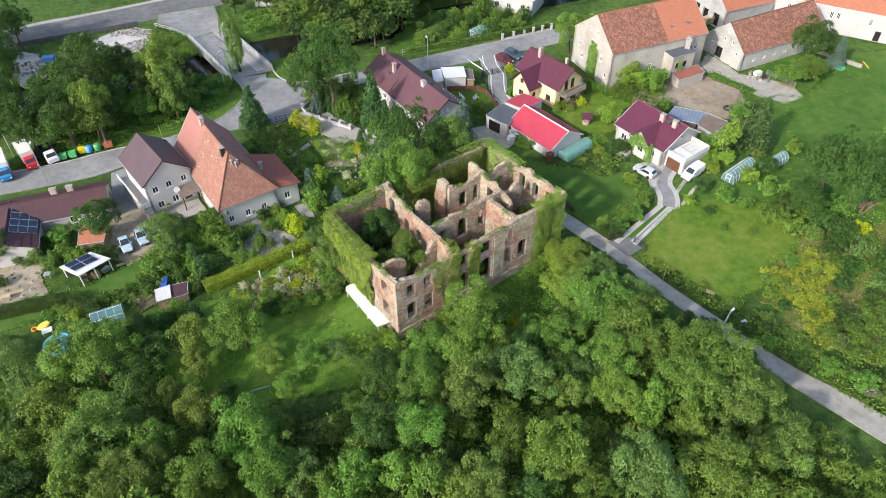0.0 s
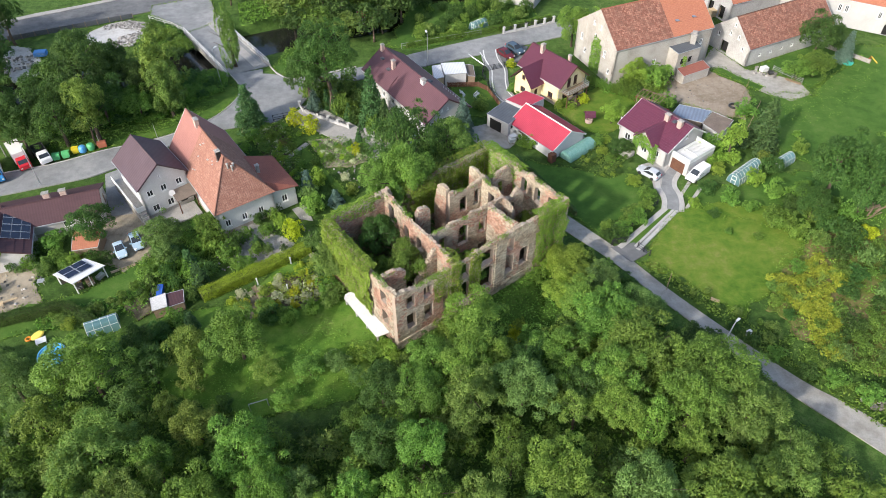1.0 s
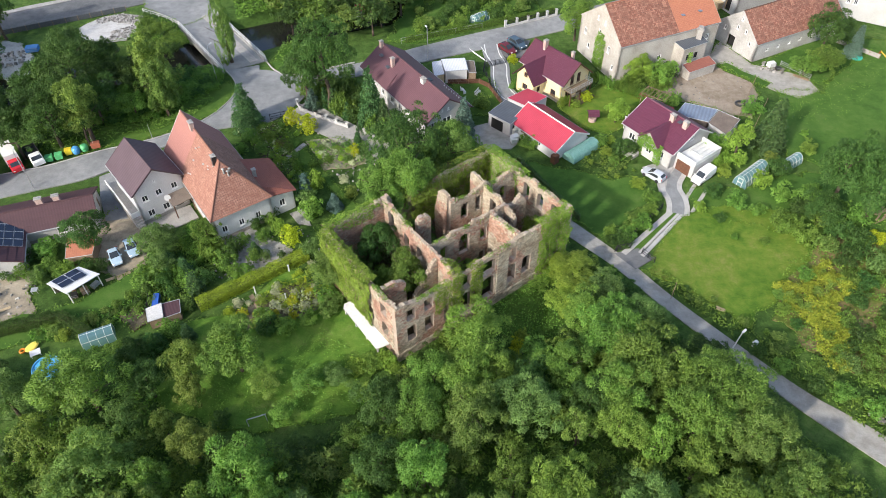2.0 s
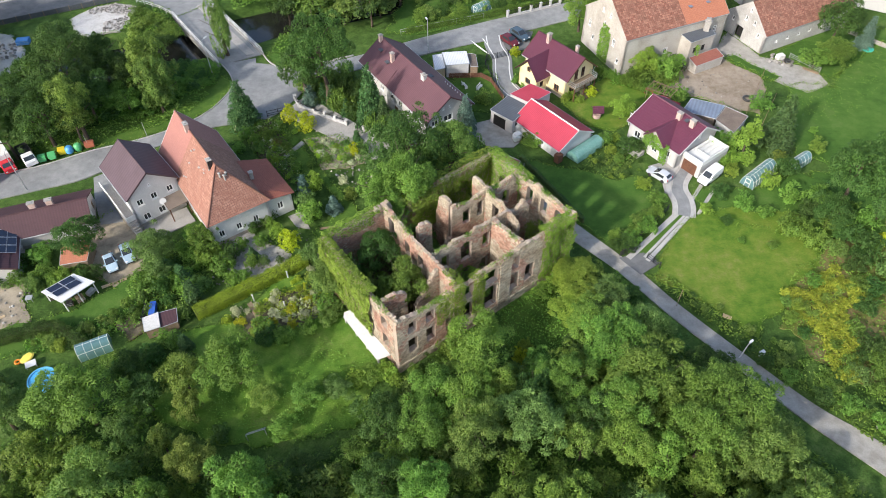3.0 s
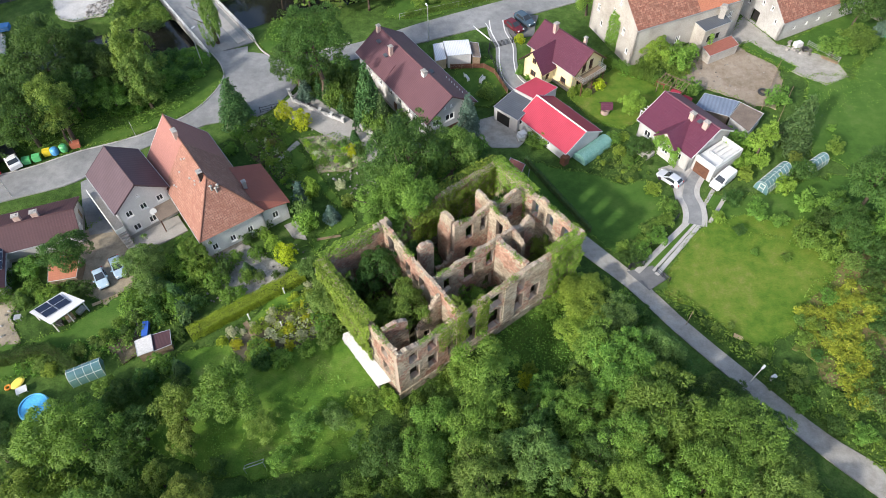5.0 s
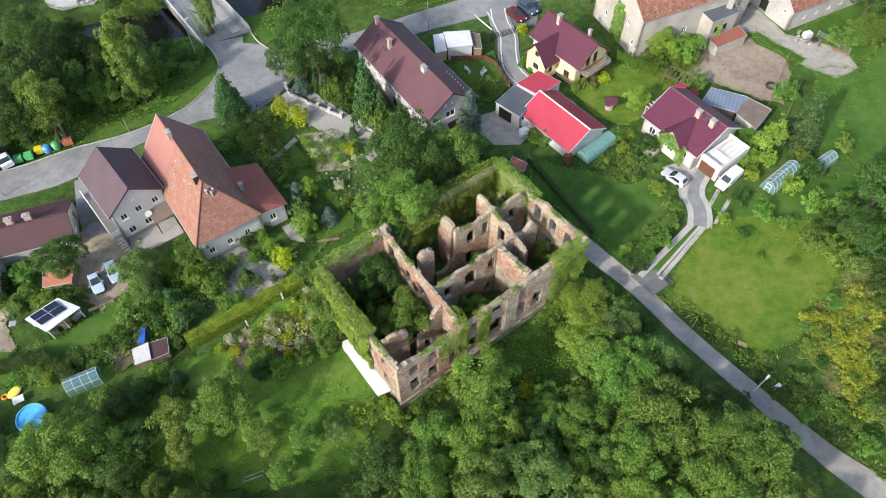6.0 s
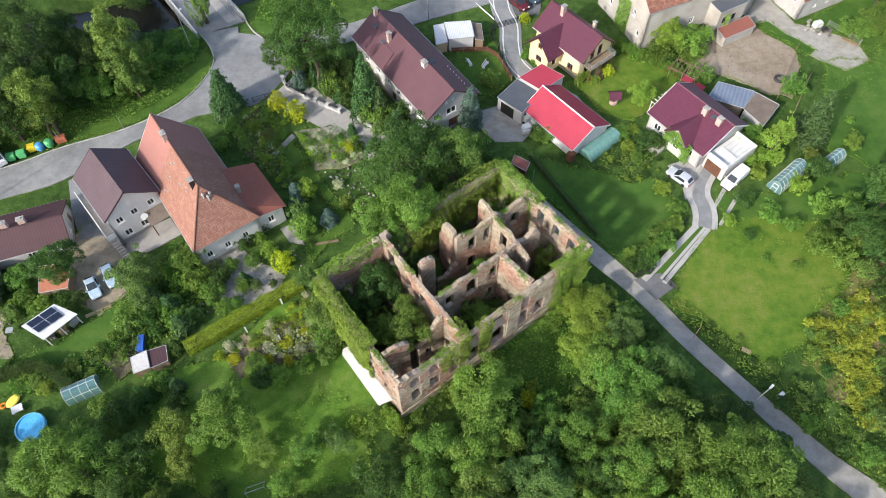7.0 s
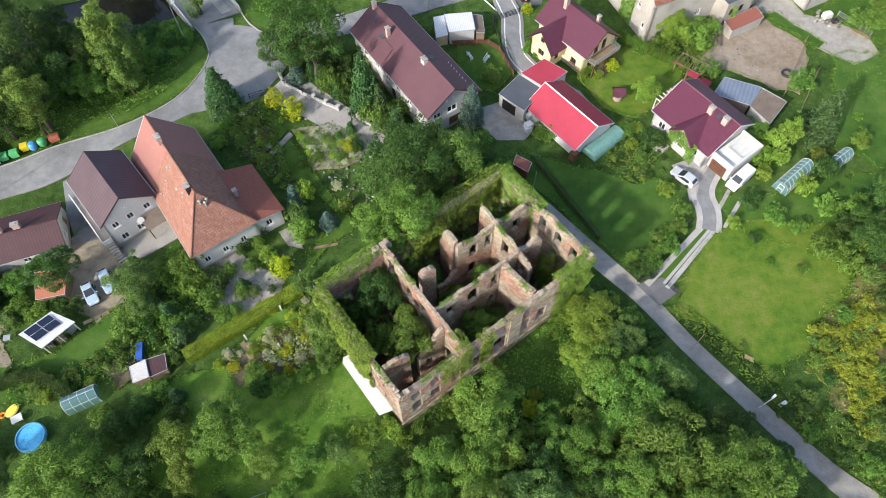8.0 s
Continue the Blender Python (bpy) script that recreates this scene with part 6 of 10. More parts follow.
window_part(h, 1.3, 1.2, at @ Matrix.Translation((1.6, 0.14, 1.0)) @ Matrix.Diagonal((1, -1, 1, 1)), frame="brown_trim")
window_part(h, 0.9, 1.2, pose(6.5, -6.2, 0, 0, 0, 90) @ Matrix.Translation((0.9, 0.14, 1.0)) @ Matrix.Diagonal((1, -1, 1, 1)), frame="brown_trim")
for s, xe in ((-1, 1.3), (1, 7.2)):
    g = Geo()
    roof_geo(g, (xe, -6.9, 3.2), (xe, -3.4, 3.2), (4.25, -1.2, 6.4), (4.25, -6.9, 6.4))
    part("wing_roof", g.mesh("wing_roof", [M["tile_plum"]], weld=True), None, h)
chimney(h, 3.2, -0.5, 6.8, 8.6, 0.6, 0.8)
chimney(h, 8.8, 0.9, 6.6, 8.2, 0.5, 0.5)
g = Geo()
g.box(10.9, -2.8, 2.7, 12.7, 2.8, 2.85)
part("balcony_floor", g, M["wood"], h)
g = Geo()
for i in range(9):
    g.box(12.62, -2.8 + 0.69 * i, 2.85, 12.7, -2.72 + 0.69 * i, 3.8)
for zz in (3.0, 3.35, 3.75):
    g.box(12.62, -2.8, zz, 12.7, 2.8, zz + 0.06)
    for yy in (-2.8, 2.72):
        g.box(10.9, yy, zz, 12.7, yy + 0.08, zz + 0.06)
part("balcony_railing", g, M["grey_metal"], h)
for yy in (-2.6, 0, 2.6):
    g = Geo()
    g.box(12.4, yy - 0.08, 0, 12.56, yy + 0.08, 2.7)
    part("balcony_post", g, M["brown_trim"], h)
patch("terrace_yellow_house", [(22.9, 117), (26.5, 120.0), (28.2, 118.2), (24.8, 115)], 0.08, M["soil"], "reddish timber terrace under the balcony", 0.0)

# the red-roofed hall with its wings
h = house(14.6, 109.9, -51.3, 11.2, 4.1, 4.1, 2.1, 4.4, "grey_wall", "sheet_red", "grey outbuilding under a bright red metal roof", over=0.3, eave_over=0.35, course=2.3, lift=0.015, ridge_mat="white_trim",
          wins={"L": [(2, 0.1, 2.0, 1.9, "wood"), (6, 0.8, 1.0, 0.9)]}, name="outbuilding", category="outbuilding")
g = Geo()
g.box(10.6, -4.6, 0, 11.6, -3.5, 1.6)
part("wood_store", g, M["brown_trim"], h, "small brown wood store at the corner")


def shed(name, pts, tops, wall, roof, label, category="shed", wins=(), base_in=0.15, roof_thick=0.1, kind=""):
    """A small building over four or more world corners, its roof plane through the given heights."""
    cx, cy = sum(p[0] for p in pts) / len(pts), sum(p[1] for p in pts) / len(pts)
    h = thing(name, cx, cy, 0, 0, label, category)
    loc = [(x - cx, y - cy) for x, y in pts]
    area = sum(a[0] * b[1] - b[0] * a[1] for a, b in zip(loc, loc[1:] + loc[:1]))
    if area < 0:
        loc, tops = loc[::-1], list(tops)[::-1]
    ins = [(x * (1 - base_in / max(0.8, math.hypot(x, y))), y * (1 - base_in / max(0.8, math.hypot(x, y)))) for x, y in loc]
    n = len(ins)
    for i in range(n):
        a, b = ins[i], ins[(i + 1) % n]
        ln = math.dist(a, b)
        g = Geo()
        za, zb = tops[i] - roof_thick, tops[(i + 1) % n] - roof_thick
        e = Vector((b[0] - a[0], b[1] - a[1], 0)).normalized()
        s = Vector((-e.y, e.x, 0)) * 0.12
        A, B = Vector((*a, 0)), Vector((*b, 0))
        g.add([A, B, B + s, A + s, A + Vector((0, 0, za)), B + Vector((0, 0, zb)), B + s + Vector((0, 0, zb)), A + s + Vector((0, 0, za))],
              [[3, 2, 1, 0], [4, 5, 6, 7], [0, 1, 5, 4], [1, 2, 6, 5], [2, 3, 7, 6], [3, 0, 4, 7]])
        part("wall", g, M[wall], h)
        for k, u, z, w, hh, mt in wins:
            if k == i:
                d = Geo()
                d.box(0, 0, 0, w, 0.05, hh)
                d.box(-0.06, 0, hh, w + 0.06, 0.08, hh + 0.08)
                part("door" if hh > 1.6 else "window", d, M[mt], h, at=pose(a[0], a[1], 0, 0, 0, math.degrees(math.atan2(e.y, e.x))) @ Matrix.Translation((u, -0.055, z)))
    g = Geo()
    g.slab([(x, y, z) for (x, y), z in zip(loc, tops)], roof_thick)
    part("roof", g, M[roof], h)
    g = Geo()
    for i in range(n):
        a, b = loc[i], loc[(i + 1) % n]
        g.tube((*a, tops[i] - 0.02), (*b, tops[(i + 1) % n] - 0.02), 0.05, n=6)
    part("roof_edge", g, M["grey_metal"], h)
    return h


shed("garage", [(11.2, 113), (15.1, 116), (18.4, 112.8), (14.6, 109.6)], [3.2, 3.2, 3.6, 3.6], "white_wall", "sheet_red", "small garage with a flat bright red roof", "garage", [(0, 1.2, 0, 2.4, 2.1, "brown_trim")])
shed("garage", [(7.6, 109.3), (11.0, 113.2), (14.6, 109.8), (11.3, 105.8)], [2.6, 2.7, 2.8, 2.7], "white_wall", "sheet_grey", "garage with a flat slate-grey roof", "garage", [(3, 0.7, 0, 2.6, 2.0, "void_dark"), (0, 0.8, 0, 2.6, 2.0, "void_dark")])
g = Geo()

# the white house with a wine-red roof
h = house(34.7, 108.4, -53.0, 11.2, 5.5, 4.6, 3.4, 6.3, "white_wall", "tile_wine", "white house with a wine-red tile roof, ivy and a roof terrace", course=0.42,
          wins={"L": [(1.2, 1.0, 1.3, 1.4), (7.8, 1.2, 1.0, 1.3)], "F": [(2.2, 0.9, 1.2, 1.2), (6, 0.9, 1.2, 1.2), (4.2, 3.9, 0.9, 1.1)]})
chimney(h, 6.6, -1.1, 5.6, 6.9, 0.8, 0.7)
chimney(h, 9.2, -1.0, 5.6, 6.9, 0.8, 0.7)
g = Geo()
g.obox((8.0, -0.9, 6.12), (0.7, 0.9, 0.1), 0)
part("roof_window", g, M["sheet_grey"], h)
for xe in (4.3, 8.7):
    g = Geo()
    roof_geo(g, (xe, -6.5, 3.68), (xe, -4.9, 3.68), (6.5, -1.0, 5.8), (6.5, -6.5, 5.8), 0.42)
    part("porch_roof", g, M["tile_wine"], h, "small gabled roof over the entrance")
g = Geo()
wall_geo(g, (4.7, -5.7), (8.3, -5.7), 0, [(0, 0, 3.6), (3.7, 0, 3.6), (5.2, 1.7, 1.9)], [(1.2, 2.4, 1.0, 2.9)], 0.3)
part("porch_wall", g, M["white_wall"], h)
window_part(h, 1.2, 1.9, pose(4.7, -5.7, 0) @ Matrix.Translation((1.2, 0.14, 1.0)) @ Matrix.Diagonal((1, -1, 1, 1)))
# roof terrace over the garage
g = Geo()
g.box(10.9, -4.0, 0, 14.6, 2.6, 2.5)
part("garage_wall", g, M["white_wall"], h)
g = Geo()
g.box(10.9, -4.0, 2.5, 14.6, -3.8, 3.3)
g.box(14.4, -3.8, 2.5, 14.6, 2.4, 3.3)
g.box(10.9, 2.4, 2.5, 14.6, 2.6, 3.3)
g.box(10.95, -3.8, 2.5, 14.4, 2.4, 2.56)
part("terrace_parapet", g, M["white_trim"], h)
for i in range(4):
    g = Geo()
    g.box(11.6 + 0.8 * i, -1.8, 3.0, 11.7 + 0.8 * i, 2.2, 3.1)
    part("pergola_slat", g, M["white_trim"], h)
for yy in (-1.8, 2.1):
    g = Geo()
    g.box(11.5, yy, 3.1, 14.2, yy + 0.1, 3.2)
    for xx in (11.6, 14.0):
        g.box(xx, yy, 2.56, xx + 0.1, yy + 0.1, 3.1)
    part("pergola_frame", g, M["white_trim"], h)
g = Geo()
g.box(11.3, -4.06, 0.05, 13.9, -4.0, 2.1)
for i in range(6):
    g.box(11.3, -4.09, 0.1 + 0.34 * i, 13.9, -4.06, 0.36 + 0.34 * i)
part("garage_door", g, M["brown_trim"], h, "brown sectional garage door")
for i in range(5):
    g = Geo()
    g.box(2.2, -6.4 - 0.34 * i - 0.34, 0, 5.4, -6.4 - 0.34 * i, 0.9 - 0.17 * i)
    part("step", g, M["concrete"], h)
g = Geo()
for yy in (-2.6, 0.4, 3.0):
    g.box(-1.6, yy, 0, -1.5, yy + 0.1, 2.5)
for i in range(8):
    g.box(-1.7, -2.6 + 0.8 * i, 2.5, 0.4, -2.5 + 0.8 * i, 2.6)
part("side_pergola", g, M["white_trim"], h)

# barns
h = house(29.7, 128.6, 24.0, 23.0, 6.9, 6.9, 7.7, 12.9, "cream_wall", "tile_newer", "large old cream barn-house with a patched red tile roof", split=(13.2, "tile_barn"), over=0.1, eave_over=0.1, thick=0.5, course=0.45, trim="cream_wall",
          wins={"B": [(1.6, 4.6, 0.8, 1.4), (3.2, 2.4, 0.7, 1.0), (5.2, 9.2, 0.5, 0.9), (7.6, 9.2, 0.5, 0.9), (6.2, 6.6, 0.6, 1.2), (9.6, 4.6, 0.8, 1.4), (11.6, 2.0, 0.7, 1.0)],
                "L": [(9.0, 2.4, 1.0, 1.4), (20.0, 4.6, 0.8, 1.2), (18.6, 0.1, 2.4, 3.6, "dark")]}, name="barn", category="barn")
for xx in (15.2, 19.2):
    g = Geo()
    g.obox((xx, -4.4, 12.9 - 5.2 * 4.4 / 6.9 + 0.12), (0.7, 0.9, 0.12))
    part("roof_window", g, M["sheet_blue"], h)
h.location.z = 0
# its grey-roofed annexe
shed("annexe", [(43.4, 128.6), (49.1, 131.7), (50.6, 127.9), (45.3, 125.0)], [5.9, 6.0, 5.6, 5.6], "cream_wall", "sheet_grey", "cream two-storey annexe with a slate-grey roof", "annexe", [(0, 1.0, 3.0, 0.7, 1.0, "void_dark"), (0, 3.0, 3.0, 0.7, 1.0, "void_dark")])
shed("annexe", [(45.6, 124.9), (51.6, 128.2), (52.7, 126.2), (46.7, 123.0)], [2.5, 2.5, 1.9, 1.9], "cream_wall", "tile_redbrown", "low annexe with a faded red roof", "annexe")
g = Geo()
g.lathe([(0.7, 0), (0.7, 2.0), (0.95, 2.0), (0.95, 2.2), (0.6, 2.2), (0.6, 2.6)], 4)
single("chimney_stack", g, M["concrete"], "squat pale chimney stack on the annexe roof", "chimney").matrix_basis = pose(48.9, 129.0, 5.6, 0, 0, 30)
h = house(58.6, 134.6, 27.0, 24.0, 5.6, 5.6, 3.8, 8.4, "old_white", "tile_barn", "old white barn with a worn reddish tile roof", over=0.1, eave_over=0.1, thick=0.5, course=0.45, trim="old_white",
          wins={"B": [(3.4, 0.1, 2.0, 2.6, "dark"), (5.0, 4.4, 0.6, 0.9), (7.2, 4.4, 0.6, 0.9), (2.0, 3.0, 0.6, 0.9), (8.8, 2.6, 0.6, 0.9), (5.6, 6.4, 0.5, 0.8)],
                "L": [(3, 1.6, 0.7, 0.6), (6, 1.6, 0.7, 0.6), (9, 1.6, 0.7, 0.6), (12, 1.6, 0.7, 0.6), (15, 1.6, 0.7, 0.6), (18, 1.6, 0.7, 0.6)]}, name="barn", category="barn")
h = house(60.5, 153.5, 24.0, 30.0, 6.0, 6.0, 4.6, 9.0, "old_white", "tile_newer", "white farm building with an orange tile roof", over=0.1, eave_over=0.1, thick=0.5, course=0.5, trim="old_white",
          wins={"B": [(1.4, 0.1, 2.0, 3.0, "dark"), (4.6, 0.1, 1.8, 2.8, "dark"), (8.0, 0.1, 2.0, 3.0, "dark"), (3.0, 4.6, 0.6, 0.9)]}, name="barn", category="barn")
h = house(78.0, 158.5, -29.0, 36.0, 5.5, 5.5, 6.0, 8.6, "white_wall", "tile_newer", "long white farm building with an orange roof", over=0.1, eave_over=0.2, thick=0.5, course=0.5,
          wins={"L": [(3, 3.2, 0.8, 1.6), (4.4, 3.2, 0.8, 1.6), (7.4, 3.2, 0.8, 1.6), (8.8, 3.2, 0.8, 1.6), (12, 3.2, 0.8, 1.6), (13.4, 3.2, 0.8, 1.6), (20, 3.2, 0.8, 1.6), (24, 3.2, 0.8, 1.6), (22, 0.1, 1.2, 2.2, "void_dark")]}, name="farm_building", category="building")

# sheds and small buildings
shed("shed", [(43.2, 112.6), (48.5, 110.4), (45.9, 106.9), (40.8, 109.2)], [2.3, 2.3, 2.2, 2.2], "felt_brown", "sheet_blue", "shed with a blue-grey sheet roof")
shed("shed", [(48.6, 110.2), (51.6, 107.4), (48.2, 103.4), (46.0, 106.9)], [2.3, 2.3, 2.0, 2.0], "white_wall", "felt_brown", "shed with a flat brown felt roof")
c = thing("carport", -51.75, 70.9, 0, 0, "open carport with a pale roof carrying solar panels", "carport")
g = Geo()
g.slab([(-0.15, 2.5, 2.2), (3.45, 0.9, 2.4), (0.15, -2.7, 2.4), (-3.45, -0.7, 2.2)], 0.12)
part("roof", g, M["sheet_white"], c)
for px, py, pz in ((-0.15, 2.2, 2.08), (3.1, 0.8, 2.25), (0.1, -2.4, 2.27), (-3.1, -0.6, 2.08), (1.6, -0.9, 2.25)):
    g = Geo()
    g.box(px - 0.06, py - 0.06, 0, px + 0.06, py + 0.06, pz)
    part("post", g, M["white_trim"], c)
g = Geo()
g.add([(-0.2, 2.1, 0), (-3.0, -0.5, 0), (-2.9, -0.6, 0), (-0.1, 2.0, 0), (-0.2, 2.1, 2.05), (-3.0, -0.5, 2.05), (-2.9, -0.6, 2.05), (-0.1, 2.0, 2.05)], [[3, 2, 1, 0], [4, 5, 6, 7], [0, 1, 5, 4], [1, 2, 6, 5], [2, 3, 7, 6], [3, 0, 4, 7]])
part("back_wall", g, M["felt_brown"], c)
c = thing("solar_panels", -52.3, 71.4, 2.24, 0, "dark solar panels on the carport roof", "solar panel")
solar_array(c, ((-2.3, -1.0, 0.1), (-0.2, -2.3, 0.15), (0.3, 1.5, 0.05)), 2, 2)
shed("shed", [(-55.6, 79.0), (-51.4, 79.6), (-51.0, 76.0), (-54.6, 75.2)], [2.4, 2.4, 1.9, 1.9], "wood", "tile_newer", "small shed with a red roof")
shed("garden_shed", [(-40.2, 65.8), (-38.4, 66.8), (-37.6, 64.6), (-39.4, 63.8)], [2.1, 2.1, 1.8, 1.8], "wood", "white_slab", "little shed with a white roof")
shed("garden_shed", [(-38.4, 66.8), (-36.2, 67.6), (-35.6, 65.6), (-37.6, 64.6)], [1.9, 1.9, 1.6, 1.6], "wood", "sheet_dark", "little shed with a dark red roof")
shed("shed", [(-2.5, 126.6), (-0.75, 126.9), (-0.05, 122.5), (-2.0, 122.0)], [2.3, 2.4, 2.2, 2.1], "pale_wood", "sheet_white", "lean-to shed with a pale corrugated roof")
shed("shed", [(4.1, 127.2), (5.7, 127.0), (6.0, 123.0), (4.6, 123.0)], [2.3, 2.2, 2.1, 2.2], "wood", "felt_brown", "small wooden lean-to beside the garage")
shed("garage", [(-0.7, 126.6), (3.9, 127.0), (4.4, 123.2), (0.05, 122.6)], [2.9, 2.9, 2.7, 2.7], "white_wall", "sheet_white", "white garage with a pale corrugated roof", "garage", [(2, 1.6, 0, 2.4, 1.9, "brown_trim"), (2, 0.4, 1.0, 0.7, 0.7, "window_glass")])
shed("garden_hut", [(9.1, 96.2), (9.7, 97.8), (11.9, 96.6), (11.2, 94.9)], [2.3, 2.3, 2.0, 2.0], "brown_trim", "tile_redbrown", "small brown garden hut with a dark red roof")
shed("hut", [(-19.5, 149.5), (-16, 150.5), (-15.4, 148.0), (-19, 147.0)], [2.6, 2.6, 2.2, 2.2], "white_wall", "sheet_red", "small white hut with a red roof edge", "hut")
house(12.0, 164.6, -25.0, 12.0, 4.5, 4.5, 4.2, 7.0, "white_wall", "sheet_red", "white house with a bright red roof across the lane", wins={"L": [(1.5, 1.0, 1.2, 1.3), (4.5, 1.0, 1.2, 1.3), (8, 1.0, 1.2, 1.3)]})


def creeper(name, frame_m, spans, label, kind="ivy", seed=0):
    """A climbing plant over wall faces; spans: (x0, x1, z0, z1, y) in the house's frame, leaves to the -y side."""
    r = np.random.default_rng(seed)
    pos = []
    for x0, x1, z0, z1, y in spans:
        n = int((x1 - x0) * (z1 - z0) * 70)
        pos.append(np.stack([r.uniform(x0, x1, n), y - r.uniform(0.02, 0.5, n) ** 1.5, r.uniform(z0, z1, n)], 1))
    p = np.concatenate(pos)
    ob = new(name, cards_mesh(name, *leaf_cards(p, np.tile([[0, -1.0, 0.5]], (len(p), 1)), 0.26, 0.7, 0.2, 0.5, r), L[kind]))
    ob.matrix_basis = frame_m
    tagged(ob, label, "creeper", "", "stuff")


creeper("creeper", pose(34.7, 108.4, 0, 0, 0, -53), [(4.4, 5.4, 0.1, 4.3, -5.75), (7.9, 9.2, 0.1, 4.0, -5.75), (5.4, 7.9, 3.2, 4.4, -5.75), (4.4, 9.0, 2.4, 3.4, -6.2)], "green creeper round the entrance of the white house", "bright", 1)
creeper("creeper", pose(29.7, 128.6, 0, 0, 0, 24) @ pose(0.1, 0, 0, 0, 0, -90), [(-1.0, 2.2, 0.1, 6.4, 0.0), (-0.4, 1.4, 6.0, 7.4, 0.0)], "green creeper climbing the barn gable", "bright", 2)
creeper("creeper", pose(43.2, 128.2, 0, 0, 0, -33), [(3.2, 5.0, 0.1, 4.6, 0.1)], "green creeper on the annexe wall", "bright", 3)

# ---- trees and shrubs ----
# the wood below the ruin: x, y, height, radius
WOOD = (
    ("bright", ((3.9, 59.1, 7.7, 4.0), (2.3, 52.9, 7.5, 2.9), (15.6, 58.1, 4.4, 2.4), (18.5, 63.8, 6.0, 2.8), (19.6, 47.1, 7.4, 2.7), (23.5, 45.4, 7.0, 2.2), (6.0, 54.7, 6.5, 2.2), (11.8, 38.8, 8.6, 3.4), (1.4, 34.3, 7, 2.2), (27.3, 42.8, 6.6, 2.4), (-19.6, 50.6, 2.4, 1.4), (-4.8, 36.8, 6.8, 2.1),)),
    ("mid", ((-42.4, 51.8, 9.5, 4.2), (-25.5, 35.5, 8.0, 2.9), (11.2, 58.3, 3.6, 2.1), (20.4, 60.1, 7.5, 3.9), (23.9, 54.3, 9, 4.4), (20.1, 50.6, 8.5, 3.2), (31.5, 50.5, 8.8, 5.1), (28.1, 47.0, 8.4, 3.5), (14.3, 54.5, 7, 2.9), (-1.5, 53.5, 6.5, 2.6), (29.6, 35.9, 8.6, 4.0), (15.6, 35.9, 5, 2.0), (7.2, 40.7, 6.8, 2.2), (-26.0, 57.3, 7.6, 3.4), (-17.0, 54.5, 3.2, 1.9), (-31.6, 40.5, 6.6, 2.2), (-21.5, 41.0, 8.6, 3.4), (-18.6, 36.6, 8.2, 2.8), (-9.6, 36.4, 7.2, 2.4), (-12.4, 36.1, 5.6, 1.7), (-10.9, 46.7, 3.0, 1.6), (-2.9, 48.8, 7.0, 3.1), (-2.7, 41.7, 8.2, 2.7), (-1.3, 36.1, 7.6, 2.2),)),
    ("lime", ((17.6, 71.4, 4.2, 3.3), (16.1, 66.4, 3.6, 2.5),)),
    ("silver", ((21.3, 68.4, 4.6, 2.5), (25.8, 63.6, 5.4, 2.5), (9.1, 48.9, 8.4, 3.3), (21.3, 36.3, 8.6, 3.4), (-13.5, 55.4, 2.8, 1.6), (-38.0, 49.6, 4.0, 1.8), (-51.8, 51.1, 6.8, 2.9), (-15.3, 37.1, 6.6, 2.1),)),
    ("dark", ((32.0, 57.4, 4.8, 2.9), (28.2, 61.2, 4.0, 1.6), (35.2, 55.2, 3.0, 1.5), (10.0, 53.2, 6.4, 2.4), (16.8, 50.5, 6.8, 2.5), (9.6, 35.4, 6, 1.9), (-36.0, 53.6, 6.0, 2.4), (-39.3, 58.1, 4.4, 1.8), (-16.0, 45.3, 3.4, 2.2), (-7.6, 50.3, 6.4, 2.8), (-7.2, 42.3, 7.4, 2.7), (-23.6, 39.7, 5.2, 1.6), (-46.2, 36.3, 4.5, 2.4),)),
    ("olive", ((34.8, 48.2, 7.2, 3.2), (33.6, 45.2, 8.0, 3.9), (2.9, 47.0, 9, 3.2), (3.8, 35.3, 8, 2.7), (36.8, 39.8, 7.2, 3.2), (-37.9, 41.2, 8.6, 3.8), (-32.7, 35.4, 8.4, 3.2),)),
    ("khaki", ((15.0, 47.0, 6.2, 1.6), (-32.0, 56.0, 6.6, 2.4), (-30.8, 52.7, 4.6, 1.9), (-22.5, 54.8, 2.6, 1.7), (-32.7, 48.0, 4.6, 1.7), (-28.4, 45.3, 6.0, 2.5), (-46.6, 46.1, 5.4, 2.1), (-39.9, 39.1, 7.0, 2.4), (-39.4, 35.2, 7.0, 2.2),)),
)
for kind, rows in WOOD:
    for x, y, hh, r in rows:
        tree(x, y, hh, r, kind)
# the rest of the wood, filled in; below y = 33 it is unseen
wood = [(-58, 20), (-56, 46), (-46, 54), (-37, 56), (-33, 50), (-27, 46), (-16, 47), (-8, 54), (4, 60), (12, 60), (17, 66), (24, 70), (33, 57), (46, 39), (60, 20)]
taken = [(o.location.x, o.location.y) for o in scene.objects if o.name.startswith("tree") and o.location.y < 72]
rr = random.Random(5)
glade = [(-34, 64), (-29, 57), (-20.4, 59.5), (-17, 64), (-9, 61), (-9, 53), (-11.3, 48), (-16.8, 49.5), (-23, 48.5), (-28, 49.5), (-33, 52), (-36.8, 56)]
glade2 = [(6, 67), (10, 72), (15, 71.5), (17.5, 66.5), (16.5, 61.5), (12.5, 58.8), (7.8, 62)]
n, back, young = 0, [], []
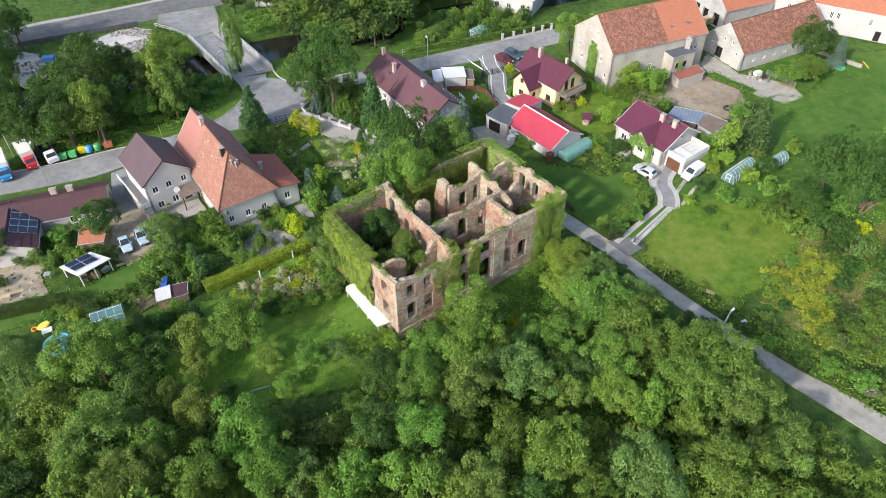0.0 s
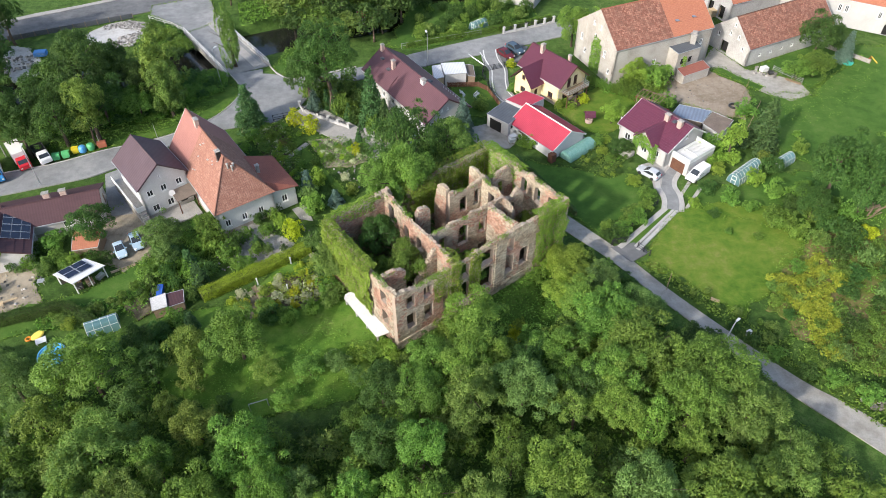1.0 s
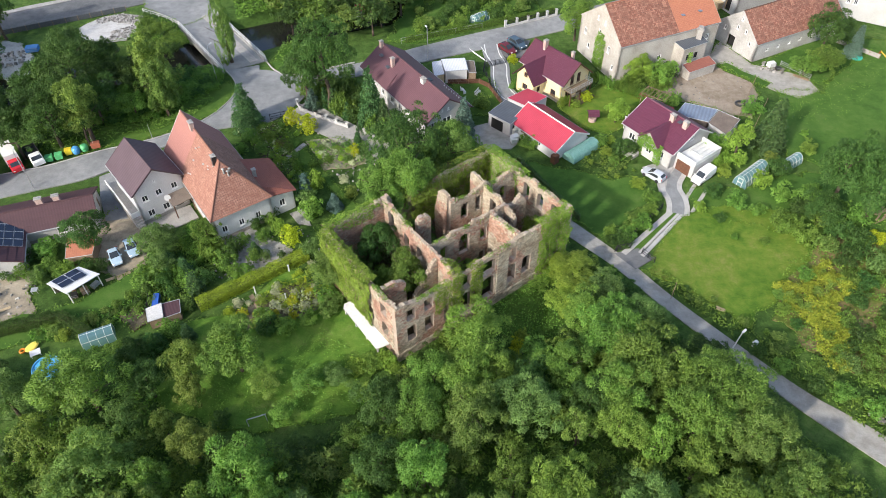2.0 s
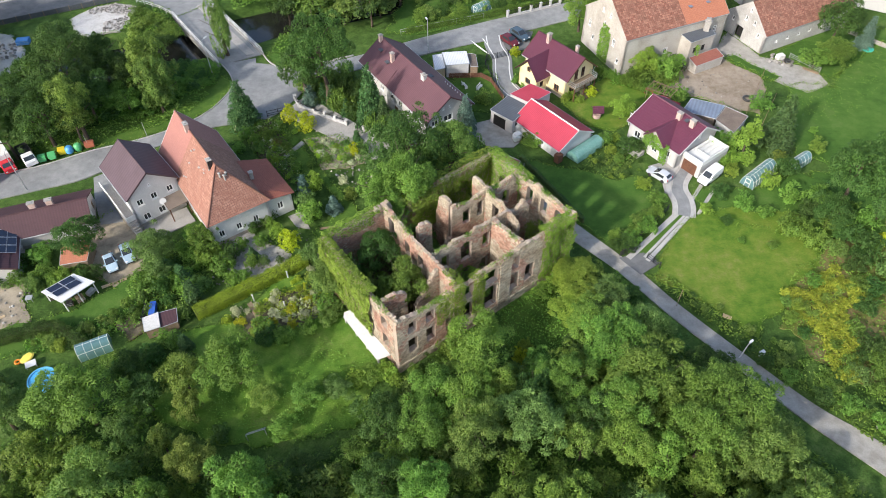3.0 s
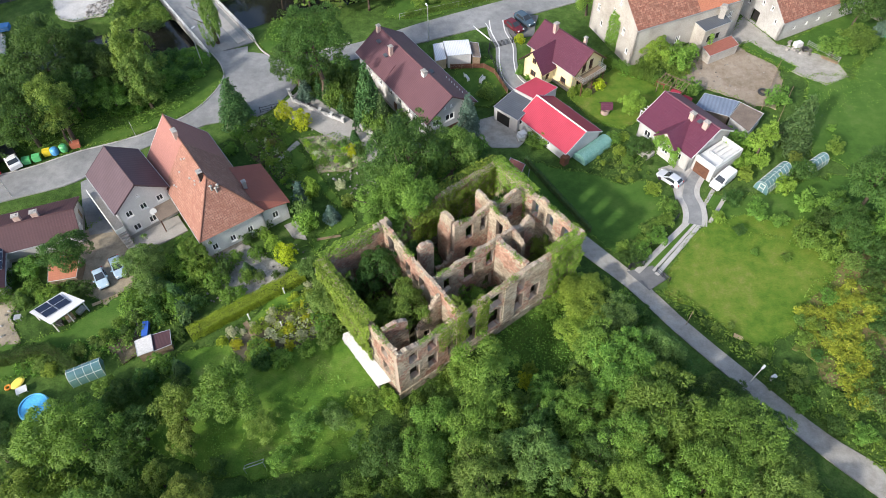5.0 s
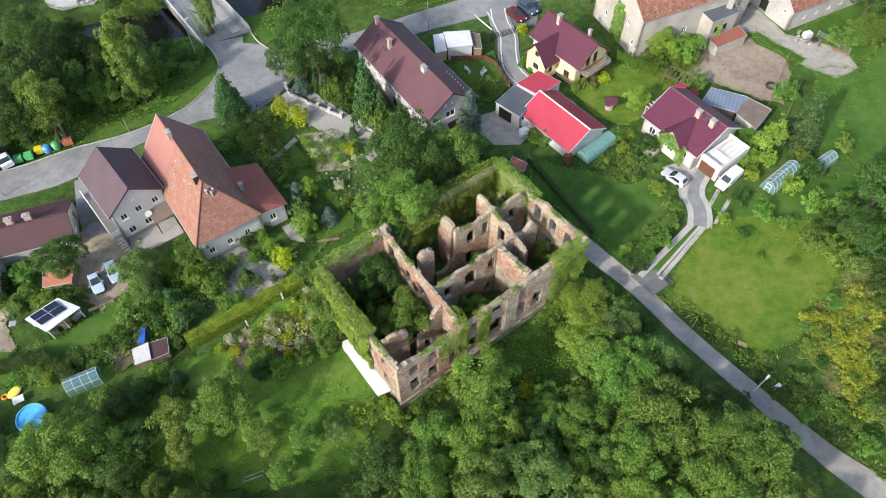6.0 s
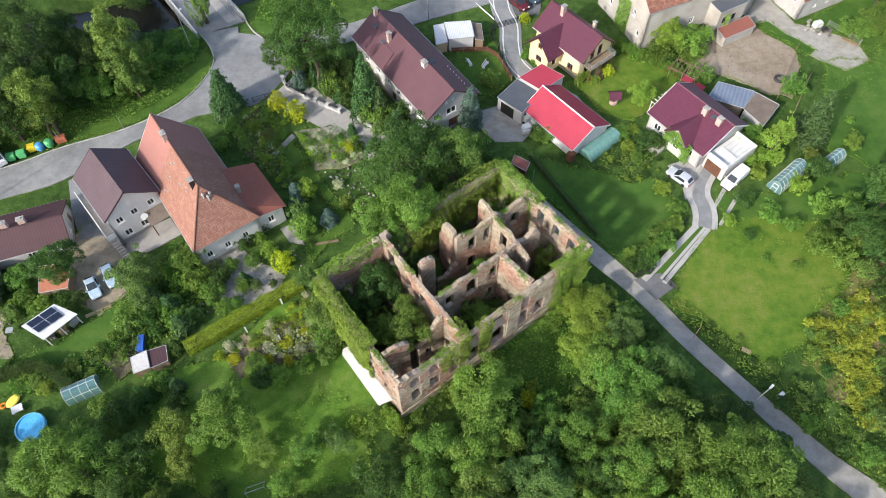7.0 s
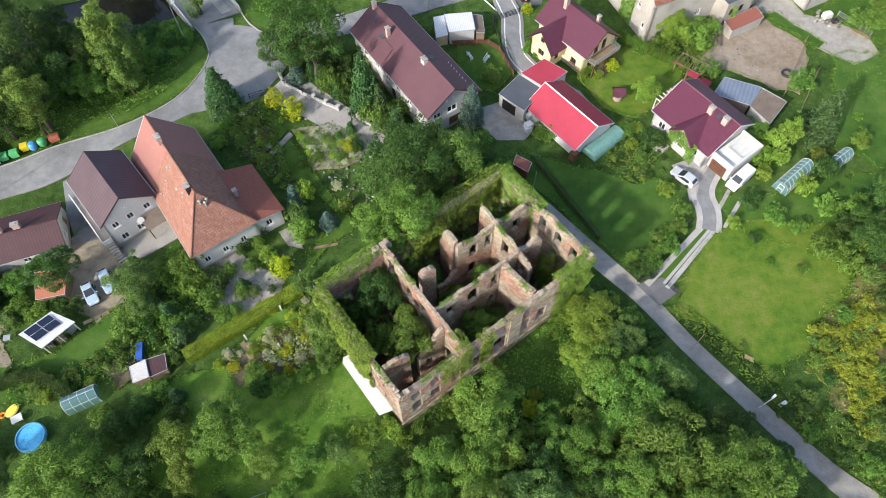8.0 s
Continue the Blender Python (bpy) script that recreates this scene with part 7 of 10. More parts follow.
for _ in range(6000):
    x, y = rr.uniform(-58, 58), rr.uniform(20, 70)
    near = 4.8 if y < 33 else 2.9
    if not inside((x, y), wood) or inside((x, y), glade) or inside((x, y), glade2) or any(math.hypot(x - a, y - b) < near for a, b in taken):
        continue
    if (x - 35.9) * 0.77 + (y - 60.1) * 0.64 > -4.5 and x > 15:
        continue
    taken.append((x, y))
    if y < 33:
        back.append((x, y, rr.uniform(6.5, 8.5), rr.uniform(2.8, 3.6), rr.choice(["mid", "mid", "bright", "dark", "olive", "silver"])))
    else:
        young.append((x, y, rr.uniform(2.6, 4.6), rr.uniform(1.5, 2.2), rr.choice(["mid", "mid", "dark", "olive", "bright"])))
    n += 1
    if n > 120:
        break
# trees out of view, added to cast shade and close off the wood
woodland(back, SHRUB, "wood", "unseen mixed green trees added to shade and close off the wood", 1)
woodland(young, SHRUB, "saplings", "young green growth crowded between the trees", 2)
# bushes between and before the trees
for x, y, r, k in ((-7.7, 58.3, 1.2, "lime"), (-9.4, 57.6, 1.3, "bright"), (-11.3, 57.4, 1.2, "lime"), (9.2, 60.4, 1.1, "yellow"), (9.9, 62.2, 0.9, "lime"), (38.6, 55.0, 1.2, "dark"), (-33.6, 59.4, 1.5, "dark"), (-23.6, 63.6, 1.5, "dark"), (-24.6, 65.4, 1.3, "mid"), (-21.4, 63.8, 1.3, "bright"), (-18.4, 65.2, 1.2, "bright"), (-16.0, 66.6, 1.2, "olive"), (-12.6, 44.8, 1.3, "khaki"), (-10.2, 43.6, 1.4, "mid"), (-26.8, 50.0, 1.2, "dark"),
                   (-50.5, 62.6, 1.0, "lime"), (-52.0, 63.2, 0.9, "olive"), (-38.0, 60.6, 1.6, "dark"), (-40.6, 58.2, 1.8, "dark"), (-36.8, 63.0, 1.5, "mid"), (-42.6, 60.0, 1.4, "mid"), (-56.8, 56.0, 1.9, "dark"), (-54.4, 55.2, 1.5, "dark"), (-58, 52, 2.2, "dark"),
                   (17.2, 74.4, 1.8, "lime"), (15.6, 73.8, 1.4, "bright"), (20.5, 74.2, 1.6, "mid"), (23.4, 72.2, 1.4, "mid"), (25.6, 69.8, 1.4, "dark"), (24.0, 66.4, 1.6, "mid"), (40.2, 59.6, 1.0, "dark"), (42.5, 57.2, 1.1, "mid"), (45.5, 54.6, 1.2, "dark"), (48.5, 53.2, 1.3, "mid"), (52, 51.0, 1.5, "mid"), (38.4, 61.8, 0.8, "dark")):
    shrub(x, y, r, r * 1.5, k, BUSHY)

# trees of the village
for x, y, hh, r, k, sh in ((-66.5, 103.5, 11, 4.5, "dark", DOME), (-65.4, 113.6, 14.0, 6.2, "dark", DOME), (-70.5, 110.5, 10.5, 4.4, "dark", DOME), (-61.5, 110.5, 9.0, 4.0, "dark", DOME), (-57.0, 116.5, 8.5, 3.8, "dark", DOME), (-56.0, 112.0, 6.0, 2.8, "mid", DOME), (-60.8, 117.7, 11, 3.6, "dark", DOME), (-61.5, 105.1, 11.5, 2.9, "khaki", DOME), (-61.7, 104.0, 7.5, 2.2, "khaki", DOME), (-52.1, 116.4, 13.6, 3.3, "khaki", SPIRE), (-50.4, 112.6, 10, 2.5, "olive", SPIRE), (-74.8, 101.6, 12, 4.4, "dark", DOME),
        (-85.1, 119.3, 13, 4.7, "dark", DOME), (-71.6, 100.3, 9, 2.7, "dark", DOME), (-84.1, 106.2, 12, 5.0, "dark", DOME), (-93.7, 127.5, 12, 5.6, "dark", DOME), (-92.0, 139.9, 10, 3.4, "dark", DOME), (-42.6, 130.5, 12, 1.7, "olive", SPIRE), (-21.3, 115.0, 16.2, 4.7, "dark", DOME), (-25.2, 114.9, 11, 3.3, "dark", DOME),
        (-5.6, 91.4, 13.8, 5.3, "dark", DOME), (-5.4, 82.5, 14.2, 3.3, "mid", DOME), (-9.6, 81.6, 12.2, 2.5, "mid", DOME), (-7.9, 80.0, 10.5, 2.3, "mid", DOME), (0.4, 93.0, 11.5, 3.3, "olive", DOME), (60.4, 87.7, 12, 4.1, "dark", DOME),
        (48.6, 99.2, 7, 2.0, "lime", DOME), (64.2, 84.5, 11.5, 4.2, "dark", DOME), (-52.3, 78.3, 6.8, 2.8, "dark", DOME), (-41.7, 77.0, 5.6, 2.6, "silver", DOME), (-40.4, 73.9, 4, 1.8, "silver", DOME), (56.7, 83.6, 5.6, 2.7, "dark", DOME), (30.5, 109.9, 4, 2.0, "lime", DOME),
        (-88.5, 112.5, 8, 3.8, "dark", DOME), (-93.0, 119.5, 8, 3.6, "dark", DOME), (-101, 138, 10, 4.6, "dark", DOME), (27.0, 138.6, 8, 3.8, "bright", DOME), (36.9, 123.0, 5.0, 2.5, "lime", DOME), (41.0, 121.6, 4.8, 2.4, "bright", DOME), (78.5, 95.0, 8.5, 5.0, "mid", DOME), (73.5, 126.0, 4.6, 3.2, "mid", DOME),
        (69.5, 124.6, 4, 2.4, "mid", DOME), (76.3, 133.3, 8.0, 3.8, "dark", DOME), (79, 84, 6, 3.6, "mid", DOME), (-35.4, 80.0, 4.4, 1.8, "mid", DOME), (-66.0, 73.5, 5.0, 2.6, "silver", DOME), (-15.6, 71.5, 5.5, 2.6, "olive", DOME),):
    tree(x, y, hh, r, k, sh, where="standing among the village gardens")
# woods beyond the river and the lane
rr = random.Random(8)
far = [(-46, 152), (-30, 146), (-25, 139), (-12, 142), (-8, 158), (10, 166), (60, 172), (130, 190), (130, 240), (-80, 240), (-60, 172)]
far_taken, far_rows = [], []
for _ in range(3000):
    x, y = rr.uniform(-120, 120), rr.uniform(98, 190)
    west = x < -90 and 100 < y < 134 and river_gap(x, y) > 2.5 and not (-93 < x < -80 and 124 < y < 136) and not (-80 < x < -64 and y > 134) and y > 99 + 0.45 * max(0, x + 72)
    road_gap = abs((x + 97.3) * -0.47 + (y - 146.5) * 0.88)
    north = inside((x, y), far) and river_gap(x, y) > 4 and road_gap > 9
    if not (west or north) or any(math.hypot(x - a, y - b) < 4.6 for a, b in far_taken):
        continue
    far_taken.append((x, y))
    far_rows.append((x, y, rr.uniform(4.6, 7.0), rr.uniform(3.0, 4.4), rr.choice(["dark", "dark", "mid", "mid", "olive"])))
    if len(far_taken) > 92:
        break
woodland(far_rows, FAR, "wood", "belt of dark green woodland by the river", 3)
copse = [(-32, 141.5), (-12, 140.5), (-6, 158), (8, 167), (0, 190), (-48, 188), (-44, 160), (-36, 150)]
copse_taken, copse_rows = [], []
for _ in range(1500):
    x, y = rr.uniform(-50, 10), rr.uniform(140, 190)
    if inside((x, y), copse) and not (-21 < x < -13.5 and 141 < y < 151) and all(math.hypot(x - a, y - b) > 3.8 for a, b in copse_taken + far_taken):
        copse_taken.append((x, y))
        copse_rows.append((x, y, rr.uniform(5.5, 8.5), rr.uniform(3.0, 4.2), rr.choice(["dark", "dark", "mid"])))
    if len(copse_taken) > 46:
        break
woodland(copse_rows, FAR, "copse", "dark copse beyond the lane", 4)
for x, y, hh, r, k, s in ((-12.9, 108.4, 12.8, 2.9, "spruce", False), (-35.3, 109.4, 9.0, 3.1, "spruce", False), (-24.4, 114.8, 4.6, 1.6, "blue", False), (-22.0, 115.2, 4.4, 0.9, "spruce", True), (-20.2, 113.6, 5.2, 1.1, "spruce", True), (-17.6, 111.6, 3.6, 1.2, "spruce", False), (3.2, 106.2, 8.2, 2.3, "blue", False), (-34.0, 62.4, 3.2, 1.0, "spruce", True), (-22.5, 91.5, 3.9, 1.1, "blue", True), (-17.4, 87.5, 3.2, 1.4, "blue", False), (-8.2, 103.2, 6.2, 1.3, "spruce", True),
                          (81.8, 132.0, 7.0, 2.0, "blue", False), (-57.5, 72.8, 3.2, 0.8, "olive", True), (-28.0, 77.6, 2.8, 1.1, "spruce", False), (-15.2, 104.2, 2.4, 0.8, "spruce", True), (-10.6, 100.4, 2.6, 0.8, "spruce", True),
                          (-37.0, 73.4, 4.0, 1.2, "spruce", True), (-39.6, 74.6, 3.6, 1.1, "spruce", True), (-35.0, 70.4, 4.2, 1.3, "spruce", True)):
    conifer(x, y, hh, r, k, s)
# garden shrubs
for x, y, r, hh, k in ((-27.4, 110.0, 1.34, 2.6, "yellow"), (-24.2, 107.8, 1.6, 2.6, "yellow"), (-26.1, 106.4, 0.47, 0.8, "lime"), (-15.3, 100.6, 0.82, 2.2, "yellow"), (-14.0, 100.8, 0.91, 2.4, "dark"), (-20.8, 92.3, 1.21, 3.0, "lime"), (-21.7, 88.3, 1.35, 3.2, "silver"), (-20.5, 85.7, 1.57, 3.4, "bright"), (-15.1, 90.3, 0.94, 1.8, "khaki"),
                       (-16.6, 93.9, 0.8, 1.1, "bloom"), (-26.7, 84.1, 0.83, 1.8, "bright"), (-25.1, 82.1, 1.06, 2.2, "lime"), (-23.0, 80.1, 1.36, 2.8, "yellow"), (-26.7, 86.2, 0.84, 1.6, "dark"), (-29.1, 83.8, 1.24, 2.0, "dark"), (-27.4, 80.5, 0.97, 1.8, "mid"), (-28.0, 76.8, 1.1, 1.6, "mid"), (-26.3, 76.8, 0.71, 1.4, "silver"),
                       (-19.6, 77.4, 1.18, 2.6, "silver"), (-30.6, 105.4, 1.2, 1.5, "bright"), (-32.6, 104.1, 1.0, 1.3, "bright"), (-31.4, 101.9, 1.1, 1.4, "olive"), (-28.2, 98.8, 0.81, 1.4, "lime"), (-26.8, 102.1, 0.74, 1.2, "mid"), (-34.2, 105.4, 1.2, 1.6, "mid"), (-28.6, 103.2, 0.74, 1.2, "rust"), (-24.3, 97.0, 0.8, 1.4, "mid"),
                       (-35.0, 101.8, 1.1, 1.5, "bright"), (-19.7, 99.1, 0.81, 1.0, "mid"), (-18.6, 102.2, 0.64, 0.8, "lime"), (-21.4, 102.2, 0.74, 0.9, "olive"), (-22.2, 97.9, 0.72, 0.9, "mid"), (-16.5, 99.1, 0.9, 1.0, "olive"), (-30.1, 80.0, 0.97, 1.6, "mid"), (-31.2, 77.7, 1.27, 2.4, "dark"), (-31.9, 75.3, 1.4, 2.4, "mid"),
                       (-34.2, 77.5, 1.58, 3.0, "bright"), (-36.1, 81.8, 1.3, 2.4, "dark"), (-30.1, 73.5, 1.08, 1.8, "bright"), (-28.6, 73.9, 1.01, 1.6, "mid"), (-25.3, 74.7, 0.62, 1.0, "bright"), (-24.1, 77.2, 0.56, 0.9, "dark"), (-42.4, 72.2, 1.8, 2.2, "mid"), (-35.8, 67.6, 1.2, 1.4, "olive"), (22.6, 116.0, 0.8, 1.2, "lime"),
                       (24.0, 114.8, 0.8, 1.2, "lime"), (26.4, 116.8, 1.0, 1.5, "yellow"), (21.4, 114.8, 0.7, 1.6, "lime"), (13.5, 130.0, 0.9, 1.5, "yellow"), (6.6, 114.6, 1.4, 2.2, "mid"), (14.6, 103.2, 1.6, 2.0, "bright"), (38.0, 103.0, 1.6, 2.2, "dark"), (44.8, 102.6, 1.8, 2.2, "mid"), (26.8, 103.4, 1.2, 1.6, "mid"),
                       (30.2, 101.4, 1.6, 2.0, "dark"), (28.6, 104.2, 0.9, 1.0, "lime"), (55.6, 112.6, 1.8, 2.4, "mid"), (41.6, 115.4, 1.6, 2.4, "mid"), (31.2, 92.6, 1.2, 1.3, "lime"), (26.4, 79.8, 1.5, 1.6, "dark"), (-63.8, 68.8, 1.0, 1.3, "dark"), (-52.6, 75.0, 1.0, 1.0, "bright"), (-50.0, 75.0, 1.2, 1.2, "dark"),
                       (-58.6, 78.0, 1.6, 2.2, "mid"), (-61.2, 76.2, 1.4, 2.0, "dark")):
    shrub(x, y, r * 1.12, hh * 1.1, k, NEAT if k in ("yellow", "lime", "khaki") or hh < 2 else BUSHY, "planted in a garden bed")
# orchard bushes on the right
rr = random.Random(12)
for x, y, r, k in ((45.5, 87.7, 1.68, "mid"), (42.5, 90.2, 1.45, "dark"), (39.6, 86.9, 1.01, "lime"), (42.1, 84.5, 0.91, "dark"), (48.5, 86.0, 1.25, "mid"), (53.1, 89.2, 1.87, "bright"), (51.0, 92.8, 1.56, "lime"), (54.6, 95.5, 1.94, "dark"), (51.4, 82.4, 2.28, "mid"),
                   (53.2, 80.3, 1.77, "bright"), (57.4, 88.9, 1.87, "mid"), (54.7, 86.0, 1.67, "dark"), (57.0, 83.7, 1.64, "bright"), (59.5, 90.6, 1.29, "dark"), (61.0, 86.1, 1.67, "mid"), (58.7, 81.3, 2.02, "dark"), (63.2, 84.4, 1.82, "mid"), (56.0, 78.2, 1.59, "olive"),
                   (47.4, 79.5, 0.72, "mid"), (57.4, 75.3, 1.56, "dark"), (50.9, 72.5, 1.22, "mid"), (61.6, 100.9, 1.55, "bright"), (63.0, 105.8, 0.75, "bright"), (54.5, 98.4, 1.26, "khaki"), (48.9, 98.4, 1.52, "lime"), (45.8, 95.3, 1.23, "lime"), (45.4, 98.1, 1.16, "bright"),
                   (44.9, 101.1, 1.64, "mid"), (60.8, 79.2, 1.92, "dark"), (56.6, 71.5, 1.37, "mid"), (56.1, 67.9, 1.48, "dark"), (53.2, 64.5, 1.3, "mid"), (54.3, 62.1, 1.57, "dark"), (50.1, 62.1, 1.0, "mid"), (45.8, 66.3, 1.03, "bright"), (46.1, 69.1, 0.9, "olive"),
                   (47.3, 68.2, 0.89, "lime"), (46.6, 63.9, 0.87, "dark"), (43.3, 80.6, 0.57, "mid"), (29.9, 83.0, 1.5, "mid"), (27.4, 80.8, 1.4, "mid"), (24.6, 79.6, 1.0, "dark"), (31.9, 86.2, 1.2, "bright"), (25.8, 79.8, 0.7, "dark"), (33.2, 89.2, 1.0, "mid"),
                   (64.2, 79.6, 1.4, "yellow"), (31.6, 101.4, 1.5, "dark"), (28.3, 98.7, 0.9, "mid"), (27.3, 100.8, 1.0, "lime"), (63.8, 75.2, 1.7, "mid"), (58.6, 71.0, 1.5, "dark"), (61.6, 67.4, 1.6, "silver"), (60.0, 60.0, 1.6, "mid"), (66.4, 70.4, 1.8, "mid")):
    shrub(x, y, r * 0.95, r * 1.45, k, BUSHY, "in the old orchard")
# dense garden planting
GREENS = ["mid", "mid", "bright", "dark", "olive", "silver"]
planted([(-45, 80), (-39, 83.5), (-35.5, 79.5), (-33, 73), (-36, 67.8), (-42, 71.8)], 26, 0.7, 1.4, ["mid", "bright", "dark", "mid", "silver", "bright"], 1, "crowded in the garden below the house", 1.9, 0.75, 0.2)
planted([(-37.5, 109.5), (-29.5, 110.6), (-27.6, 107), (-22.4, 92.5), (-26, 94), (-33, 102.5)], 52, 0.3, 0.7, ["mid", "bright", "hedge", "bloom", "silver", "rust", "lime", "bloom"], 3, "in the dense flower bed by the house", 1.15, 0.8, 0.3)
planted([(-24.2, 104.4), (-18.1, 105.2), (-13.2, 102), (-13.6, 99), (-16.8, 97.4), (-20.4, 97.4), (-22.4, 101.4)], 34, 0.3, 0.65, ["bloom", "bright", "hedge", "silver", "olive", "bloom"], 5, "among the rockery stones", 1.3, 0.9, 0.4)
planted([(-27, 118.5), (-21, 123.5), (-13.5, 117), (-10.5, 112.5), (-14, 108.8), (-20.5, 112)], 30, 0.8, 1.8, ["dark", "dark", "mid", "silver", "bright"], 6, "crowded before the long house", 2.0, 0.75, 0.2)
planted([(-14, 108), (-10.5, 111.5), (-4, 103.5), (0.5, 99), (-4, 97), (-9, 101.5)], 20, 0.8, 1.7, ["dark", "mid", "silver", "mid"], 7, "against the wall of the long house", 2.2, 0.75, 0.1)
planted([(-9, 95), (-3, 100), (6, 101), (8, 97.5), (9.5, 93), (2, 91), (-8, 88)], 22, 1.0, 2.0, ["dark", "mid", "mid", "olive"], 8, "in the thicket behind the ruin", 2.0, 0.75, 0)
planted([(22.6, 81.2), (25.2, 79.2), (33.0, 87.4), (33.2, 90), (31.6, 89.6), (27, 83.2)], 16, 0.5, 1.0, ["mid", "dark", "bright", "mid", "olive"], 9, "along the garden fence", 1.5, 0.8, 0.1)
planted([(21.5, 96.5), (26.5, 103.6), (31.5, 99.6), (33, 96), (28, 94)], 22, 0.3, 0.6, ["mid", "olive", "bright", "lime", "dark"], 10, "in the kitchen garden", 1.2, 0.9, 0.2)
planted([(38.5, 104.5), (47, 103), (49, 97.5), (44, 97), (41.5, 101)], 16, 0.8, 1.6, ["mid", "bright", "dark", "lime"], 11, "beside the white house", 1.6, 0.8, 0.2)
planted([(-58, 66.5), (-50, 65.2), (-46.5, 67.5), (-42.4, 71), (-40.4, 68.6), (-46, 62.4), (-53, 61.8)], 36, 0.4, 1.0, GREENS, 13, "along the vegetable plots", 1.4, 0.85, 0.2)
planted([(-66, 77.5), (-58.5, 75.5), (-53, 78.5), (-50.5, 74.5), (-56, 72.4), (-64, 72)], 24, 0.6, 1.3, ["mid", "dark", "bright", "silver"], 14, "in the small front garden", 1.6, 0.8, 0.2)
planted([(-7, 139.5), (8, 145), (22, 151), (18, 160), (-6, 157)], 42, 0.7, 1.9, ["mid", "bright", "dark", "olive"], 15, "in the garden across the lane", 1.6, 0.85, 0.1)
planted([(31, 123.5), (37, 127), (44, 124.5), (41.4, 117.6), (38.8, 118.2)], 20, 0.8, 1.6, ["mid", "bright", "olive", "dark"], 16, "in the overgrown strip by the barn", 1.6, 0.75, 0)
planted([(20.2, 117.2), (13.4, 119.6), (12.0, 122), (13, 123), (21, 115.8), (22, 114)], 12, 0.4, 0.8, ["lime", "mid", "bright"], 17, "against the yellow house", 1.3, 0.8, 0.6)
planted([(-30, 67), (-24, 71), (-19.5, 75.5), (-15, 70.5), (-20, 66.2), (-27, 63.8)], 38, 0.4, 0.9, ["hedge", "bloom", "yellow", "bloom", "lime"], 18, "in the flower bed by the hedge", 1.1, 1.05, 0.85)
planted([(-53.2, 126), (-46.7, 127.6), (-43.4, 126), (-43.4, 121), (-47.6, 116.6), (-52.4, 111.4), (-62.6, 109.2), (-64.2, 112), (-58.3, 114.4), (-54.9, 120.6)], 50, 0.8, 1.6, ["mid", "dark", "mid", "bright"], 19, "on the river bank", 1.1, 0.85, 0)
planted([(-65.5, 148.4), (-61, 146.4), (-53.5, 138.2), (-55.4, 133.5), (-59.3, 135.8), (-64.4, 139)], 32, 0.9, 1.7, ["mid", "mid", "bright", "dark"], 20, "on the far river bank", 1.1, 0.8, 0)
planted([(46.5, 57.5), (52, 56), (58, 52), (66, 60), (60, 66), (54, 62)], 30, 0.7, 1.5, ["mid", "dark", "mid", "silver"], 21, "in the rough field", 1.3, 0.85, 0)
planted([(56, 82), (66, 84), (80, 90), (82, 78), (72, 66), (62, 68)], 44, 0.8, 2.0, ["mid", "dark", "mid", "bright", "silver"], 22, "in the rough field", 1.4, 0.85, 0)
planted([(32.6, 70), (38.6, 63.4), (46, 56), (54, 48), (56, 50), (48, 58), (40, 65.5), (34, 71.5)], 20, 0.5, 1.1, ["mid", "dark", "olive"], 23, "along the edge of the track", 1.2, 0.85, 0)
conifer(55.0, 102.3, 10.6, 3.3, "spruce", where="standing at the edge of the orchard")
conifer(-10.6, 107.0, 7.5, 1.9, "spruce")
conifer(-5.2, 101.2, 5.6, 1.5, "blue")
conifer(-8.0, 103.4, 6.4, 1.5, "spruce", True)
# undergrowth
low_plants("undergrowth", wood, 8, "weeds", "dense green undergrowth beneath the wood", 0.45, 1.0, 1, [glade, glade2])
low_plants("tall_grass", glade, 10, "weeds", "long grass and weeds in the clearing", 0.26, 0.35, 2, patchy=0.6)
low_plants("tall_grass", glade2, 16, "weeds", "long dark grass in the glade by the ruin", 0.28, 0.4, 24, patchy=0.15)
low_plants("nettles", [(-53.2, 127), (-46.7, 128.4), (-42.9, 127), (-42.6, 120.6), (-47, 116.4), (-51.9, 110.8), (-62.6, 108), (-72, 105), (-76, 112), (-66, 119), (-58.3, 116)], 14, "weeds", "rank green nettles on the river bank", 0.45, 1.0, 3)
low_plants("nettles", [(-70, 101.6), (-60, 104.6), (-51, 108), (-46, 112), (-43, 117), (-44.6, 118.4), (-49, 113), (-60, 108), (-70, 104.6)], 12, "weeds", "rank weeds on the verge above the river", 0.36, 0.7, 25)
low_plants("nettles", [(-66, 139), (-64.5, 148), (-60, 147), (-52.5, 137.5), (-58, 136)], 14, "weeds", "rank green scrub on the far river bank", 0.5, 1.2, 4)
low_plants("nettles", [(-45, 147), (-36, 152.5), (-24, 156), (-30, 166), (-48, 158)], 12, "weeds", "green scrub beside the river", 0.5, 1.2, 5)
low_plants("nettles", [(-34.5, 131), (-29, 128.5), (-19, 132.5), (-22, 138), (-33, 141)], 8, "weeds", "weeds on the grass corner by the bridge", 0.4, 0.6, 15)
GOLD = [(46.2, 70.3), (50.7, 72.0), (54.9, 75.4), (56.8, 70.8), (55.5, 68.6), (52.6, 68.1), (53.6, 63.3), (51.0, 56.4), (47.7, 57.4), (49.2, 63.4), (46.4, 67.1)]
planted(GOLD, 70, 0.5, 1.1, ["gold", "gold", "khaki", "gold"], 31, "of goldenrod in flower", 1.4, 0.75, 0)
low_plants("goldenrod", GOLD, 40, "gold", "yellow goldenrod in flower", 0.2, 1.5, 6, patchy=0.5)
